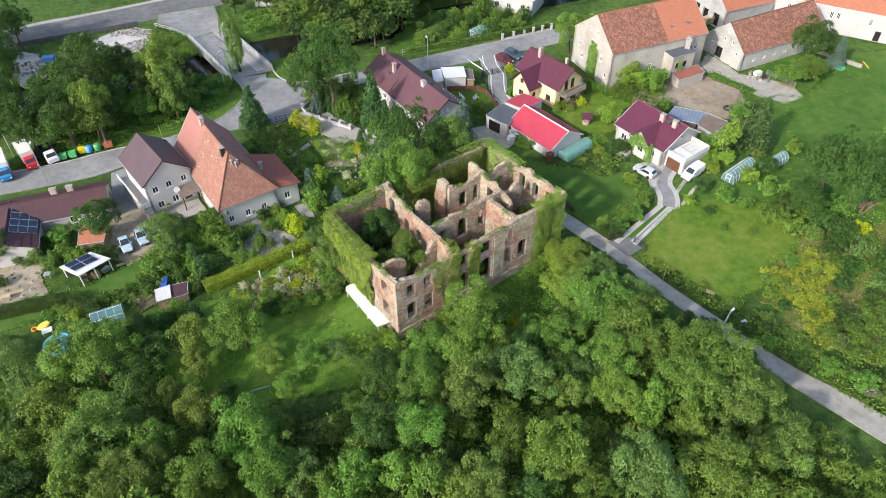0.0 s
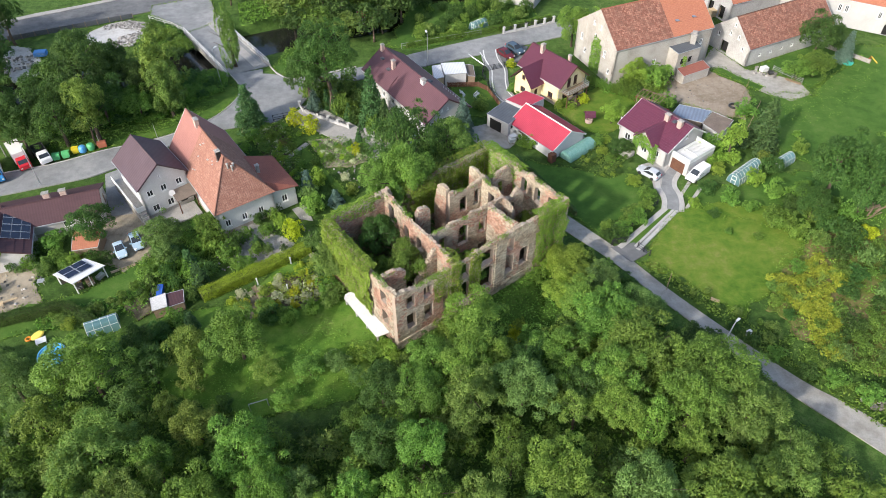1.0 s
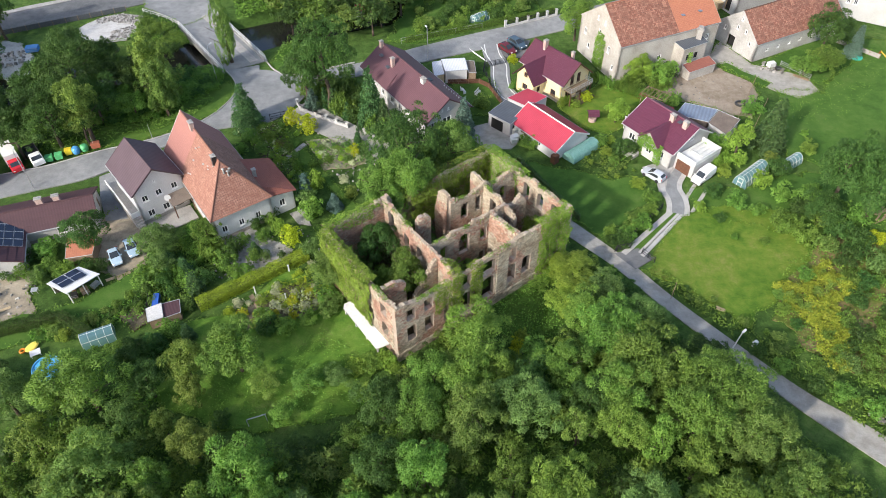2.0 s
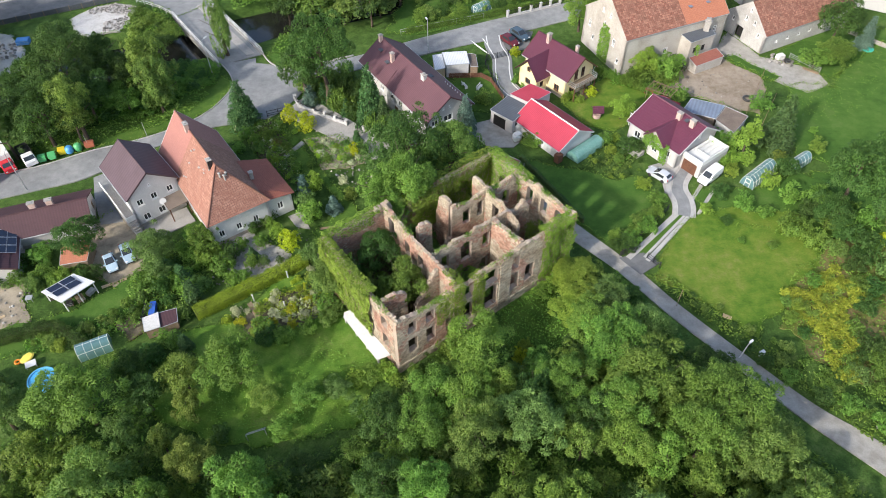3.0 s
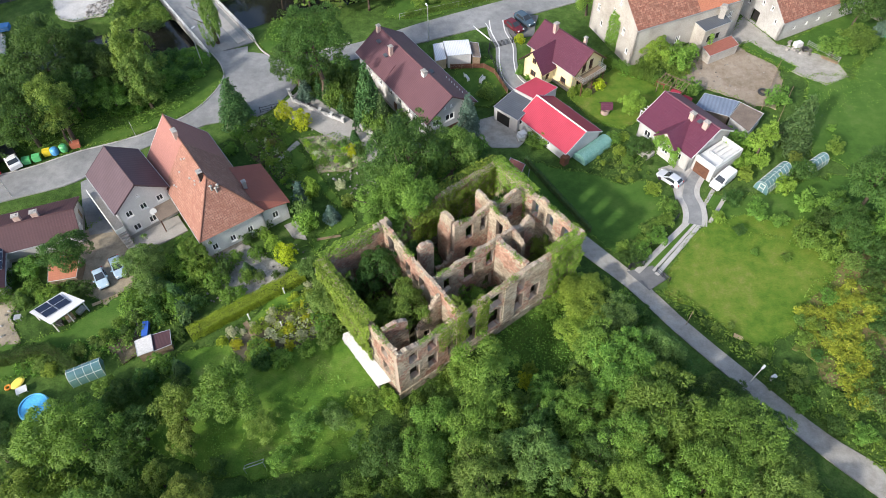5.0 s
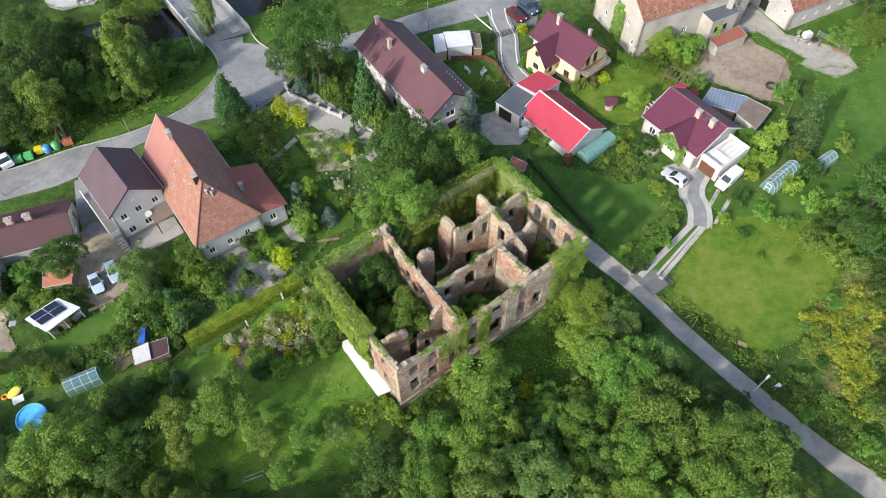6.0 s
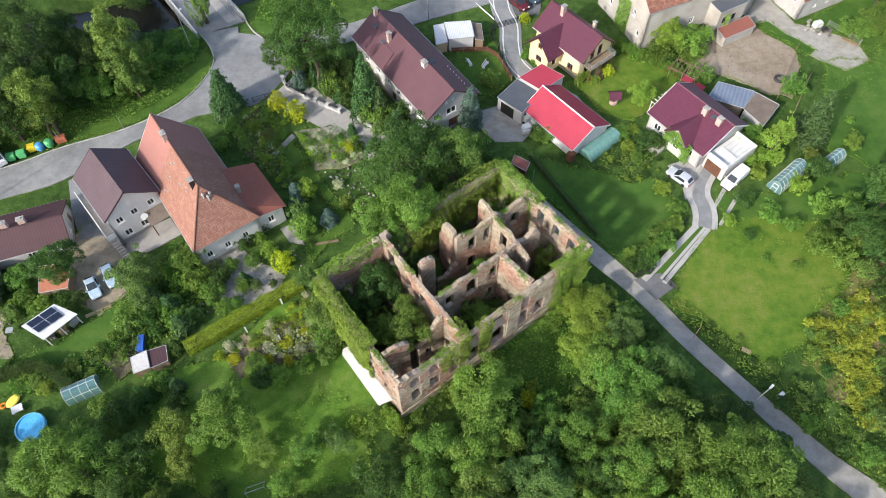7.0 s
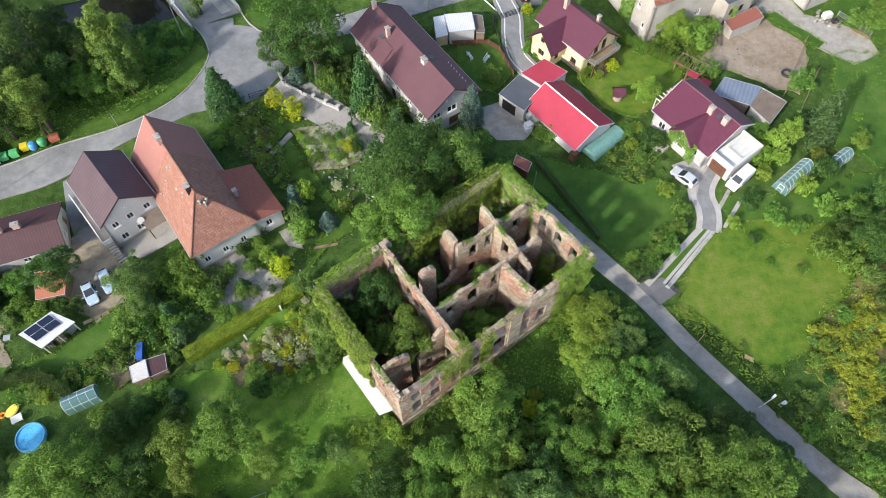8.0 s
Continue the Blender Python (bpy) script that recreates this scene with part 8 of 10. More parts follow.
low_plants("weeds", [(46, 70), (54, 78), (60, 74), (62, 62), (54, 52), (46, 58)], 8, "weeds", "green weeds in the dry field", 0.4, 0.6, 7, patchy=0.5)
low_plants("weeds", [(53, 80), (66, 84), (82, 88), (80, 60), (64, 46), (54, 50), (62, 64)], 8, "weeds", "rank weeds over the rough field", 0.34, 0.8, 17, patchy=0.35)
low_plants("weeds", [(28, 74), (34.6, 66), (44, 55), (56, 42), (58, 46), (47, 57), (38, 66), (31, 74.5)], 12, "weeds", "long grass along the track", 0.4, 0.6, 8)
low_plants("weeds", [(22.5, 72.5), (33, 58), (49, 40), (46, 38), (30, 57), (20, 72)], 10, "weeds", "overgrown edge of the track", 0.45, 0.8, 9)
low_plants("flowers", [(-24.2, 104.4), (-18.1, 105.2), (-13.2, 102), (-13.6, 99), (-16.8, 97.4), (-20.4, 97.4), (-22.4, 101.4)], 10, "weeds", "mixed rock garden plants", 0.35, 0.5, 10, patchy=0.4, category="flowers")
low_plants("flowers", [(-24.2, 104.4), (-18.1, 105.2), (-13.2, 102), (-13.6, 99), (-16.8, 97.4), (-20.4, 97.4), (-22.4, 101.4)], 22, "bloom", "pale flowers in the rock garden", 0.22, 0.6, 11, patchy=0.5, category="flowers")
low_plants("flowers", [(-36, 109), (-29, 110), (-28, 108), (-22.8, 93), (-27, 96), (-33, 103)], 22, "weeds", "dense flower-bed greenery", 0.4, 0.9, 12, category="flowers")
low_plants("flowers", [(-36, 109), (-29, 110), (-28, 108), (-22.8, 93), (-27, 96), (-33, 103)], 5, "bloom", "scattered white flowers", 0.26, 1.0, 13, patchy=0.5, category="flowers")
low_plants("flowers", [(-26, 69.4), (-23.8, 72.1), (-19.7, 72.8), (-14.8, 69.8), (-15.4, 67.2), (-21, 66.4)], 24, "hedge", "yellow-green flower bed", 0.28, 1.1, 14, category="flowers")
low_plants("flowers", [(-25, 67), (-20, 71), (-17.5, 70), (-21, 66.5)], 16, "bloom", "pale hydrangea heads", 0.4, 0.8, 16, patchy=0.4, category="flowers")
for k in range(5):
    low_plants("vegetables", [(25.2 + 0.75 * k, 98.4 - 0.6 * k), (28.6 + 0.75 * k, 102.4 - 0.6 * k), (28.9 + 0.75 * k, 102.1 - 0.6 * k), (25.5 + 0.75 * k, 98.1 - 0.6 * k)], 40, ("weeds", "lime", "silver", "weeds", "olive")[k], "planted row of vegetables in the kitchen garden", 0.26, 0.4, 40 + k, category="vegetables")
low_plants("vegetables", [(22, 97.5), (27, 103), (31, 98.5), (27, 94.2)], 10, "olive", "rows of vegetables and flowers", 0.35, 0.4, 18, patchy=0.3, category="vegetables")
low_plants("greenery", [(-44, 76), (-34, 82), (-30, 80), (-34, 70), (-41, 68)], 14, "weeds", "dense garden greenery between shrubs", 0.45, 0.9, 19, category="greenery")
low_plants("vegetables", [(-57, 64), (-46, 68), (-41, 71), (-38, 68), (-46, 62.5), (-54, 61.5)], 10, "weeds", "vegetable garden greenery", 0.4, 0.6, 20, patchy=0.35, category="vegetables")
low_plants("weeds", [(30, 120), (37, 127), (44, 124.5), (40, 116.5), (38.2, 116.8)], 10, "weeds", "overgrown strip beside the barn", 0.45, 0.8, 21, patchy=0.2)
low_plants("weeds", [(64, 118), (70, 121), (82, 132), (88, 128), (74, 112), (62, 108)], 5, "weeds", "weedy field margin", 0.24, 0.3, 22, patchy=0.6)

# hedges
hedge([(-34.0, 67.5), (-20.3, 77.1)], 1.7, 1.3, "hedge", "long clipped yellow-green hedge", 300, 0.12)
for k in range(15):
    shrub(28.4 + 0.7 * k, 123.4 - 0.52 * k, 0.55, 2.0 + 0.2 * math.sin(k * 2.1), "mid", NEAT, "in a row of young thuja beside the lawn")
hedge([(12.2, 99.2), (20.6, 84.6)], 0.5, 1.0, "spruce", "low dark conifer hedge behind the ruin", 110, 0.16)
hedge([(-8, 138.0), (6, 143.2), (24, 150.4)], 0.7, 1.2, "mid", "green hedge along the lane")
hedge([(-62, 62.5), (-52, 65.5), (-47, 62.4)], 1.2, 1.6, "dark", "dark green clipped garden hedge")

# tufts along the edges of lawns, beds and yards
r = np.random.default_rng(77)
pos = []
for pts in EDGES:
    for a, b in zip(pts, pts[1:] + pts[:1]):
        n = int(math.dist(a, b) * 9 + r.random())
        if n and 20 < a[1] < 165 and abs(a[0]) < 100:
            u = r.random(n)[:, None]
            q = np.array(a) * (1 - u) + np.array(b) * u + r.normal(0, 0.22, (n, 2))
            pos.append(np.concatenate([q, r.uniform(0.05, 0.28, (n, 1))], 1))
pos = np.concatenate(pos)
tagged(new("grass_tufts", cards_mesh("grass_tufts", *leaf_cards(pos, np.tile([[0, 0, 1.0]], (len(pos), 1)), 0.32, 0.45, 0.25, 0.8, r), L["weeds"])), "grass tufts along the edges of lawns and beds", "grass", "", "stuff")

# ---- vehicles ----
PAINT = {}


def paint(name, col, rough=0.25, metal=0.0):
    if name not in PAINT:
        PAINT[name] = surface(name, [col, tuple(min(1, c * 1.08) for c in col)], 1.0, 6, rough, metal, bump=0, contrast=0.06, spec=0.5)
    return PAINT[name]


M["tyre"] = surface("black_rubber", [(0.02, 0.02, 0.02), (0.03, 0.03, 0.03)], 3, 12, 0.8, bump=0.2)
M["rim"] = surface("alloy_rim", [(0.4, 0.4, 0.42), (0.5, 0.5, 0.52)], 3, 12, 0.3, 0.7, bump=0)
M["lamp_red"] = surface("red_lamp_glass", [(0.4, 0.02, 0.02), (0.5, 0.03, 0.03)], 3, 12, 0.2, bump=0)
M["plastic_dark"] = surface("black_plastic", [(0.025, 0.025, 0.027), (0.04, 0.04, 0.04)], 3, 12, 0.6, bump=0)


def loft(stations, m=0):
    """A closed body through cross-sections. Each station: x, half-width low, half-width high, z low, z waist, z top."""
    g = Geo()
    n = 10
    for x, wl, wh, z0, z1, z2 in stations:
        g.v += [(x, -wl * 0.93, z0), (x, -wl, z0 + 0.12), (x, -wl, z1), (x, -wh, z1 + (z2 - z1) * 0.93), (x, -wh * 0.82, z2), (x, wh * 0.82, z2), (x, wh, z1 + (z2 - z1) * 0.93), (x, wl, z1), (x, wl, z0 + 0.12), (x, wl * 0.93, z0)]
    for i in range(len(stations) - 1):
        for j in range(n):
            g.f.append([i * n + j, i * n + (j + 1) % n, (i + 1) * n + (j + 1) % n, (i + 1) * n + j])
    g.f += [list(range(n))[::-1], [(len(stations) - 1) * n + j for j in range(n)]]
    g.m, g.uv = [m] * len(g.f), [None] * len(g.f)
    return g


def wheels(top, xs, half, r=0.32, w=0.22):
    for x in xs:
        for s in (-1, 1):
            g = Geo()
            g.lathe([(r * 0.62, -w / 2), (r * 0.95, -w / 2), (r, -w / 3), (r, w / 3), (r * 0.95, w / 2), (r * 0.62, w / 2)], 16)
            wh = part("wheel", g, M["tyre"], top, at=pose(x, s * (half - w / 2 + 0.02), r, 90, 0, 0))
            g = Geo()
            g.lathe([(r * 0.62, -w * 0.4), (r * 0.62, w * 0.4), (r * 0.2, w * 0.42)], 12)
            part("rim", g, M["rim"], wh)


def car(x, y, rz, col, label, ln=4.2, w=1.75, h=1.5, tall=False, name="car", category="car"):
    """A hatchback (or a van, tall): local x points to the front."""
    c = thing(name, x, y, 0.06, rz, label, category)
    hw = w / 2
    f, b = ln / 2, -ln / 2
    waist = h * 0.6
    pt = paint("car_paint_" + "_".join(label.split()[:2]), col)
    if tall:
        st = [(b, hw * 0.9, hw * 0.8, 0.35, waist, h * 0.93), (b + 0.12, hw * 0.97, hw * 0.86, 0.25, waist, h * 0.98), (b + 0.8, hw, hw * 0.88, 0.22, waist, h), (0.2, hw, hw * 0.88, 0.22, waist, h), (f - 1.75, hw, hw * 0.86, 0.22, waist, h * 0.97),
              (f - 0.95, hw, hw * 0.84, 0.22, waist * 0.97, waist + 0.1), (f - 0.3, hw * 0.96, hw * 0.8, 0.25, waist * 0.85, waist * 0.92), (f, hw * 0.82, hw * 0.7, 0.35, waist * 0.6, waist * 0.7)]
        glass_x = (f - 1.7, f - 0.98)
    else:
        st = [(b, hw * 0.86, hw * 0.7, 0.38, waist, waist + 0.08), (b + 0.12, hw * 0.95, hw * 0.74, 0.27, waist, waist + 0.2), (b + 0.55, hw, hw * 0.78, 0.24, waist, h * 0.95), (b + 1.1, hw, hw * 0.78, 0.22, waist, h), (f - 2.1, hw, hw * 0.78, 0.22, waist, h * 0.98),
              (f - 1.2, hw, hw * 0.82, 0.22, waist * 0.98, waist + 0.08), (f - 0.4, hw * 0.95, hw * 0.8, 0.24, waist * 0.9, waist * 0.95), (f, hw * 0.78, hw * 0.66, 0.35, waist * 0.66, waist * 0.76)]
        glass_x = (f - 2.06, f - 1.24)
    body = part("body", loft(st), pt, c, smooth=False)
    zt, zb = (h * 0.97, waist + 0.12) if tall else (h * 0.975, waist + 0.1)
    g = Geo()
    g.slab([(glass_x[0], -hw * 0.68, zt + 0.015), (glass_x[0], hw * 0.68, zt + 0.015), (glass_x[1], hw * 0.76, zb + 0.02), (glass_x[1], -hw * 0.76, zb + 0.02)], 0.02)
    part("windscreen", g, M["window_glass"], c)
    g = Geo()
    if tall:
        g.slab([(b - 0.01, -hw * 0.66, h * 0.88), (b - 0.01, hw * 0.66, h * 0.88), (b - 0.03, hw * 0.72, waist + 0.1), (b - 0.03, -hw * 0.72, waist + 0.1)], 0.02)
    else:
        g.slab([(b + 0.5, -hw * 0.62, h * 0.94), (b + 0.5, hw * 0.62, h * 0.94), (b + 0.1, hw * 0.66, waist + 0.22), (b + 0.1, -hw * 0.66, waist + 0.22)], 0.02)
    part("rear_window", g, M["window_glass"], c)
    for s in (-1, 1):
        g = Geo()
        x0 = glass_x[0] - 0.9 if tall else b + 0.75
        y0, y1 = s * (hw * 0.985 + 0.012), s * (hw * 0.82 + 0.012)
        g.add([(x0, y0, waist + 0.06), (glass_x[1] - 0.1, y0, waist + 0.06), (glass_x[0] - 0.05, y1, h * 0.91), (x0 + 0.1, y1, h * 0.91)], [[0, 1, 2, 3] if s < 0 else [3, 2, 1, 0]])
        part("side_window", g, M["window_glass"], c)
        g = Geo()
        g.obox((f - 0.2, s * hw * 0.66, waist * 0.8), (0.3, 0.3, 0.14), s * -25)
        part("headlight", g, M["white_trim"], c)
        g = Geo()
        g.obox((b + 0.03, s * hw * 0.78, waist * 0.95), (0.1, 0.2, 0.3))
        part("tail_light", g, M["lamp_red"], c)
        g = Geo()
        g.obox((glass_x[1] - 0.12, s * (hw + 0.1), waist + 0.12), (0.14, 0.22, 0.14))
        part("wing_mirror", g, pt, c)
    g = Geo()
    g.obox((f - 0.03, 0, 0.4), (0.12, w * 0.72, 0.18))
    part("bumper", g, M["plastic_dark"], c)
    wheels(c, (b + 0.8, f - 0.8), hw)
    return c


car(42.1, 94.2, 221, (0.74, 0.75, 0.76), "white delivery van parked on concrete wheel strips", 4.7, 1.8, 1.85, True, "van", "van")
car(34.1, 94.7, 134, (0.45, 0.47, 0.5), "silver car with black trim parked in the bay", 4.0, 1.7, 1.5)
car(-48.3, 76.6, -58, (0.36, 0.47, 0.55), "pale blue hatchback parked in the sandy yard", 3.5, 1.6, 1.45)
car(-46.5, 78.5, -58, (0.3, 0.4, 0.49), "pale blue-grey estate car parked in the yard", 3.9, 1.65, 1.45)
car(12.8, 134.2, -53, (0.1, 0.015, 0.02), "dark red car parked beside the lane", 4.2, 1.75, 1.5)
car(14.9, 136.3, -53, (0.05, 0.08, 0.11), "dark blue-grey car parked beside the lane", 4.5, 1.8, 1.6)
car(-43.0, 162.4, 10, (0.72, 0.73, 0.74), "white van standing beside the main road", 5.2, 1.9, 2.2, True, "van", "van")


def truck(x, y, rz, cab, box, label, ln=6.2, flat=False):
    t = thing("truck", x, y, 0.06, rz, label, "truck")
    f = ln / 2
    g = loft([(f - 1.7, 0.95, 0.85, 0.5, 1.3, 2.1), (f - 0.8, 0.97, 0.85, 0.45, 1.3, 2.15), (f - 0.25, 0.97, 0.86, 0.45, 1.2, 1.5), (f, 0.92, 0.84, 0.5, 1.0, 1.2)])
    part("cab", g, paint("cab_paint_" + label.split()[0], cab), t)
    g = Geo()
    g.slab([(f - 0.78, -0.74, 2.12), (f - 0.78, 0.74, 2.12), (f - 0.24, 0.8, 1.52), (f - 0.24, -0.8, 1.52)], 0.03)
    part("windscreen", g, M["window_glass"], t)
    g = Geo()
    if flat:
        g.box(-f, -1.0, 0.9, f - 1.8, 1.0, 1.05)
        for a in ((-f, -1.0, f - 1.8, -0.94), (-f, 0.94, f - 1.8, 1.0), (-f, -0.94, -f + 0.06, 0.94), (f - 1.86, -0.94, f - 1.8, 0.94)):
            g.box(a[0], a[1], 1.05, a[2], a[3], 1.45)
        part("flatbed", g, M["plastic_dark"], t)
    else:
        g.box(-f, -1.05, 0.85, f - 1.75, 1.05, 2.9)
        part("box_body", g, paint("box_paint_" + label.split()[0], box), t)
        g = Geo()
        for yy in (-1.06, 1.02):
            for zz in (0.85, 2.84):
                g.box(-f - 0.01, yy, zz, f - 1.74, yy + 0.04, zz + 0.07)
        part("edge_rail", g, M["grey_metal"], t)
    g = Geo()
    g.box(-f + 0.1, -0.45, 0.5, f - 0.4, 0.45, 0.84)
    part("chassis", g, M["plastic_dark"], t)
    for s in (-1, 1):
        g = Geo()
        g.obox((f - 0.02, s * 0.66, 0.85), (0.1, 0.3, 0.18))
        part("headlight", g, M["white_trim"], t)
    wheels(t, (-f + 1.2, f - 0.9), 0.98, 0.4, 0.25)


truck(-72.6, 98.6, -50, (0.5, 0.02, 0.03), (0.7, 0.7, 0.68), "red-cabbed truck with a white box body")
truck(-69.6, 100.0, -50, (0.68, 0.68, 0.67), (0.3, 0.3, 0.3), "white flatbed truck parked on the verge", 5.6, True)
truck(-75.6, 95.6, -56, (0.03, 0.2, 0.45), (0.65, 0.66, 0.66), "blue-cabbed truck parked beside the road", 7.0)


# ---- street furniture ----
def lamp_post(x, y, h, lean=(0, 0), arm=0.9, toward=0.0, label="grey street lamp on a tall pole", mat="grey_metal"):
    p = thing("street_lamp", x, y, 0, 0, label, "street lamp")
    top = Vector((lean[0], lean[1], h))
    g = Geo()
    g.tube((0, 0, 0), top, 0.1, 0.06, 8)
    part("pole", g, M[mat], p)
    a = Vector((math.cos(radians(toward)), math.sin(radians(toward)), 0.12)) * arm
    g = Geo()
    g.tube(top, top + a, 0.05, 0.04, 6)
    part("arm", g, M[mat], p)
    g = Geo()
    g.obox(top + a + Vector((0, 0, 0.02)), (0.7, 0.28, 0.14), toward)
    part("lamp_head", g, M["white_trim"], p)


lamp_post(-3.4, 131.0, 7.0, toward=110, arm=0.6)
lamp_post(-44.1, 123.8, 7.4, lean=(-0.2, 0.2), toward=60, arm=0.8)
lamp_post(-76.3, 100.4, 7.5, toward=-60)
lamp_post(-67.0, 92.6, 7.5, toward=110)
lamp_post(37.4, 60.6, 3.0, lean=(0.3, 0.1), toward=40, arm=0.5, label="short leaning white lamp beside the track", mat="white_trim")
lamp_post(-76.4, 166.3, 8.5, toward=-60)


def post(x, y, h, r=0.06, mat="wood", label="thin wooden pole in the grass", name="pole"):
    g = Geo()
    g.tube((0, 0, -0.1), (0, 0, h), r, r * 0.8, 8)
    g.tube((0, 0, h), (0, 0, h + 0.06), r * 1.3, r * 0.4, 8)
    single(name, g, M[mat], label, "pole").location = (x, y, 0)


post(-15.1, 105.8, 3.2, 0.08, "dark_metal", "dark iron post beside the paved lane")
post(-12.8, 107.6, 4.2, 0.09, "white_trim", "white post among the conifers")
post(12.0, 93.0, 4.6, 0.06, "grey_metal", "thin grey pole behind the ruin")
post(31.2, 68.9, 3.4, 0.05, "wood", "weathered pole beside the track")
post(-51.5, 105.8, 3.0, 0.05, "grey_metal", "thin signpost on the verge")
post(-60.6, 103.0, 2.6, 0.05, "grey_metal", "thin signpost beside the bins")
for x, y in ((-26.7, 70.2), (-22.6, 74.3), (-22.2, 69.0), (-18.6, 77.6)):
    post(x, y, 1.3, 0.11, "white_trim", "short white garden post", "post")


def bin_box(x, y, rz, col, name, label, w=1.2, d=1.0, h=1.25, dome=False):
    w, d, h = w * 0.9, d * 0.9, h * 0.9
    b = thing("recycling_bin", x, y, 0.03, rz, label, "bin", "bins at the roadside")
    pt = paint("bin_plastic_" + name, col, 0.45)
    g = Geo()
    if dome:
        g.lathe([(w * 0.42, 0.1), (w * 0.5, 0.3), (w * 0.52, h * 0.55)], 14)
    else:
        g.hexa([(-w * 0.44, -d * 0.44), (w * 0.44, -d * 0.44), (w * 0.44, d * 0.44), (-w * 0.44, d * 0.44)], 0.12, h * 0.35)
        g.hexa([(-w / 2, -d / 2), (w / 2, -d / 2), (w / 2, d / 2), (-w / 2, d / 2)], h * 0.35, h * 0.86)
    part("body", g, pt, b)
    g = Geo()
    if dome:
        g.lathe([(w * 0.53, h * 0.55), (w * 0.5, h * 0.8), (w * 0.34, h * 0.98), (w * 0.08, h * 1.03)], 14)
    else:
        g.hexa([(-w / 2 - 0.04, -d / 2 - 0.04), (w / 2 + 0.04, -d / 2 - 0.04), (w / 2 + 0.04, d / 2 + 0.04), (-w / 2 - 0.04, d / 2 + 0.04)], h * 0.86, h * 0.93)
        g.hexa([(-w / 2, -d / 3), (w / 2, -d / 3), (w / 2, d / 3), (-w / 2, d / 3)], h * 0.93, h)
    part("lid", g, pt, b)
    for s in (-1, 1):
        for q in (-1, 1):
            g = Geo()
            g.tube((s * w * 0.36, q * d * 0.36 - 0.03, 0.08), (s * w * 0.36, q * d * 0.36 + 0.03, 0.08), 0.08, n=10)
            part("caster", g, M["tyre"], b)


bin_box(-67.0, 99.6, 22, (0.1, 0.42, 0.16), "green", "green wheeled waste container at the roadside", 1.3, 1.1, 1.3)
bin_box(-65.6, 100.2, 22, (0.12, 0.46, 0.2), "green", "green wheeled waste container at the roadside", 1.3, 1.1, 1.3)
bin_box(-64.4, 101.4, 22, (0.65, 0.5, 0.03), "yellow", "yellow recycling container at the roadside", 1.2, 1.1, 1.3)
bin_box(-63.2, 101.6, 22, (0.08, 0.3, 0.6), "blue", "blue domed recycling bank at the roadside", 1.4, 1.2, 1.5, True)
bin_box(-62.0, 102.3, 22, (0.1, 0.4, 0.16), "green", "green domed recycling bank at the roadside", 1.4, 1.2, 1.5, True)
bin_box(-60.4, 103.2, 22, (0.36, 0.12, 0.07), "rust", "rust-red waste container at the roadside", 1.6, 1.2, 1.2)


# ---- fences and walls ----
def fence(pts, h, label, gap=2.2, rails=(0.35, 0.75), mat="wood", board=None, name="fence", post_w=0.1, pw=0.02):
    """Posts with rails, or boards, between them."""
    f = thing(name, pts[0][0], pts[0][1], 0, 0, label, "fence")
    o = Vector((*pts[0], 0))
    pm = None
    for a, b in zip(pts, pts[1:]):
        A, B = Vector((*a, 0)) - o, Vector((*b, 0)) - o
        ln = (B - A).length
        ang = math.degrees(math.atan2(B.y - A.y, B.x - A.x))
        n = max(1, round(ln / gap))
        if pm is None:
            g = Geo()
            g.box(-post_w / 2, -post_w / 2, -0.1, post_w / 2, post_w / 2, h)
            g.box(-post_w * 0.6, -post_w * 0.6, h, post_w * 0.6, post_w * 0.6, h + 0.04)
            pm = g.mesh("post", [M[mat]])
        for i in range(n + 1):
            part("post", pm, None, f, at=Matrix.Translation(A.lerp(B, i / n)) @ pose(0, 0, 0, 0, 0, ang))
        for i in range(n):
            if board:
                g = Geo()
                step = ln / n
                k = max(1, int(step / 0.16))
                for j in range(k):
                    g.box(step * j / k + 0.01, -0.02, 0.06, step * (j + 1) / k - 0.01, 0.02, h - 0.08 + 0.04 * (j % 2))
                g.box(0, 0.02, h * 0.3, step, 0.06, h * 0.3 + 0.08)
                g.box(0, 0.02, h * 0.75, step, 0.06, h * 0.75 + 0.08)
                part("fence_panel", g, M[board], f, at=Matrix.Translation(A.lerp(B, i / n)) @ pose(0, 0, 0, 0, 0, ang), kind="")
            else:
                for z in rails:
                    g = Geo()
                    step = ln / n
                    g.box(0, -pw, z * h, step, pw, z * h + 0.07)
                    part("rail", g, M[mat], f, at=Matrix.Translation(A.lerp(B, i / n)) @ pose(0, 0, 0, 0, 0, ang))
    return f


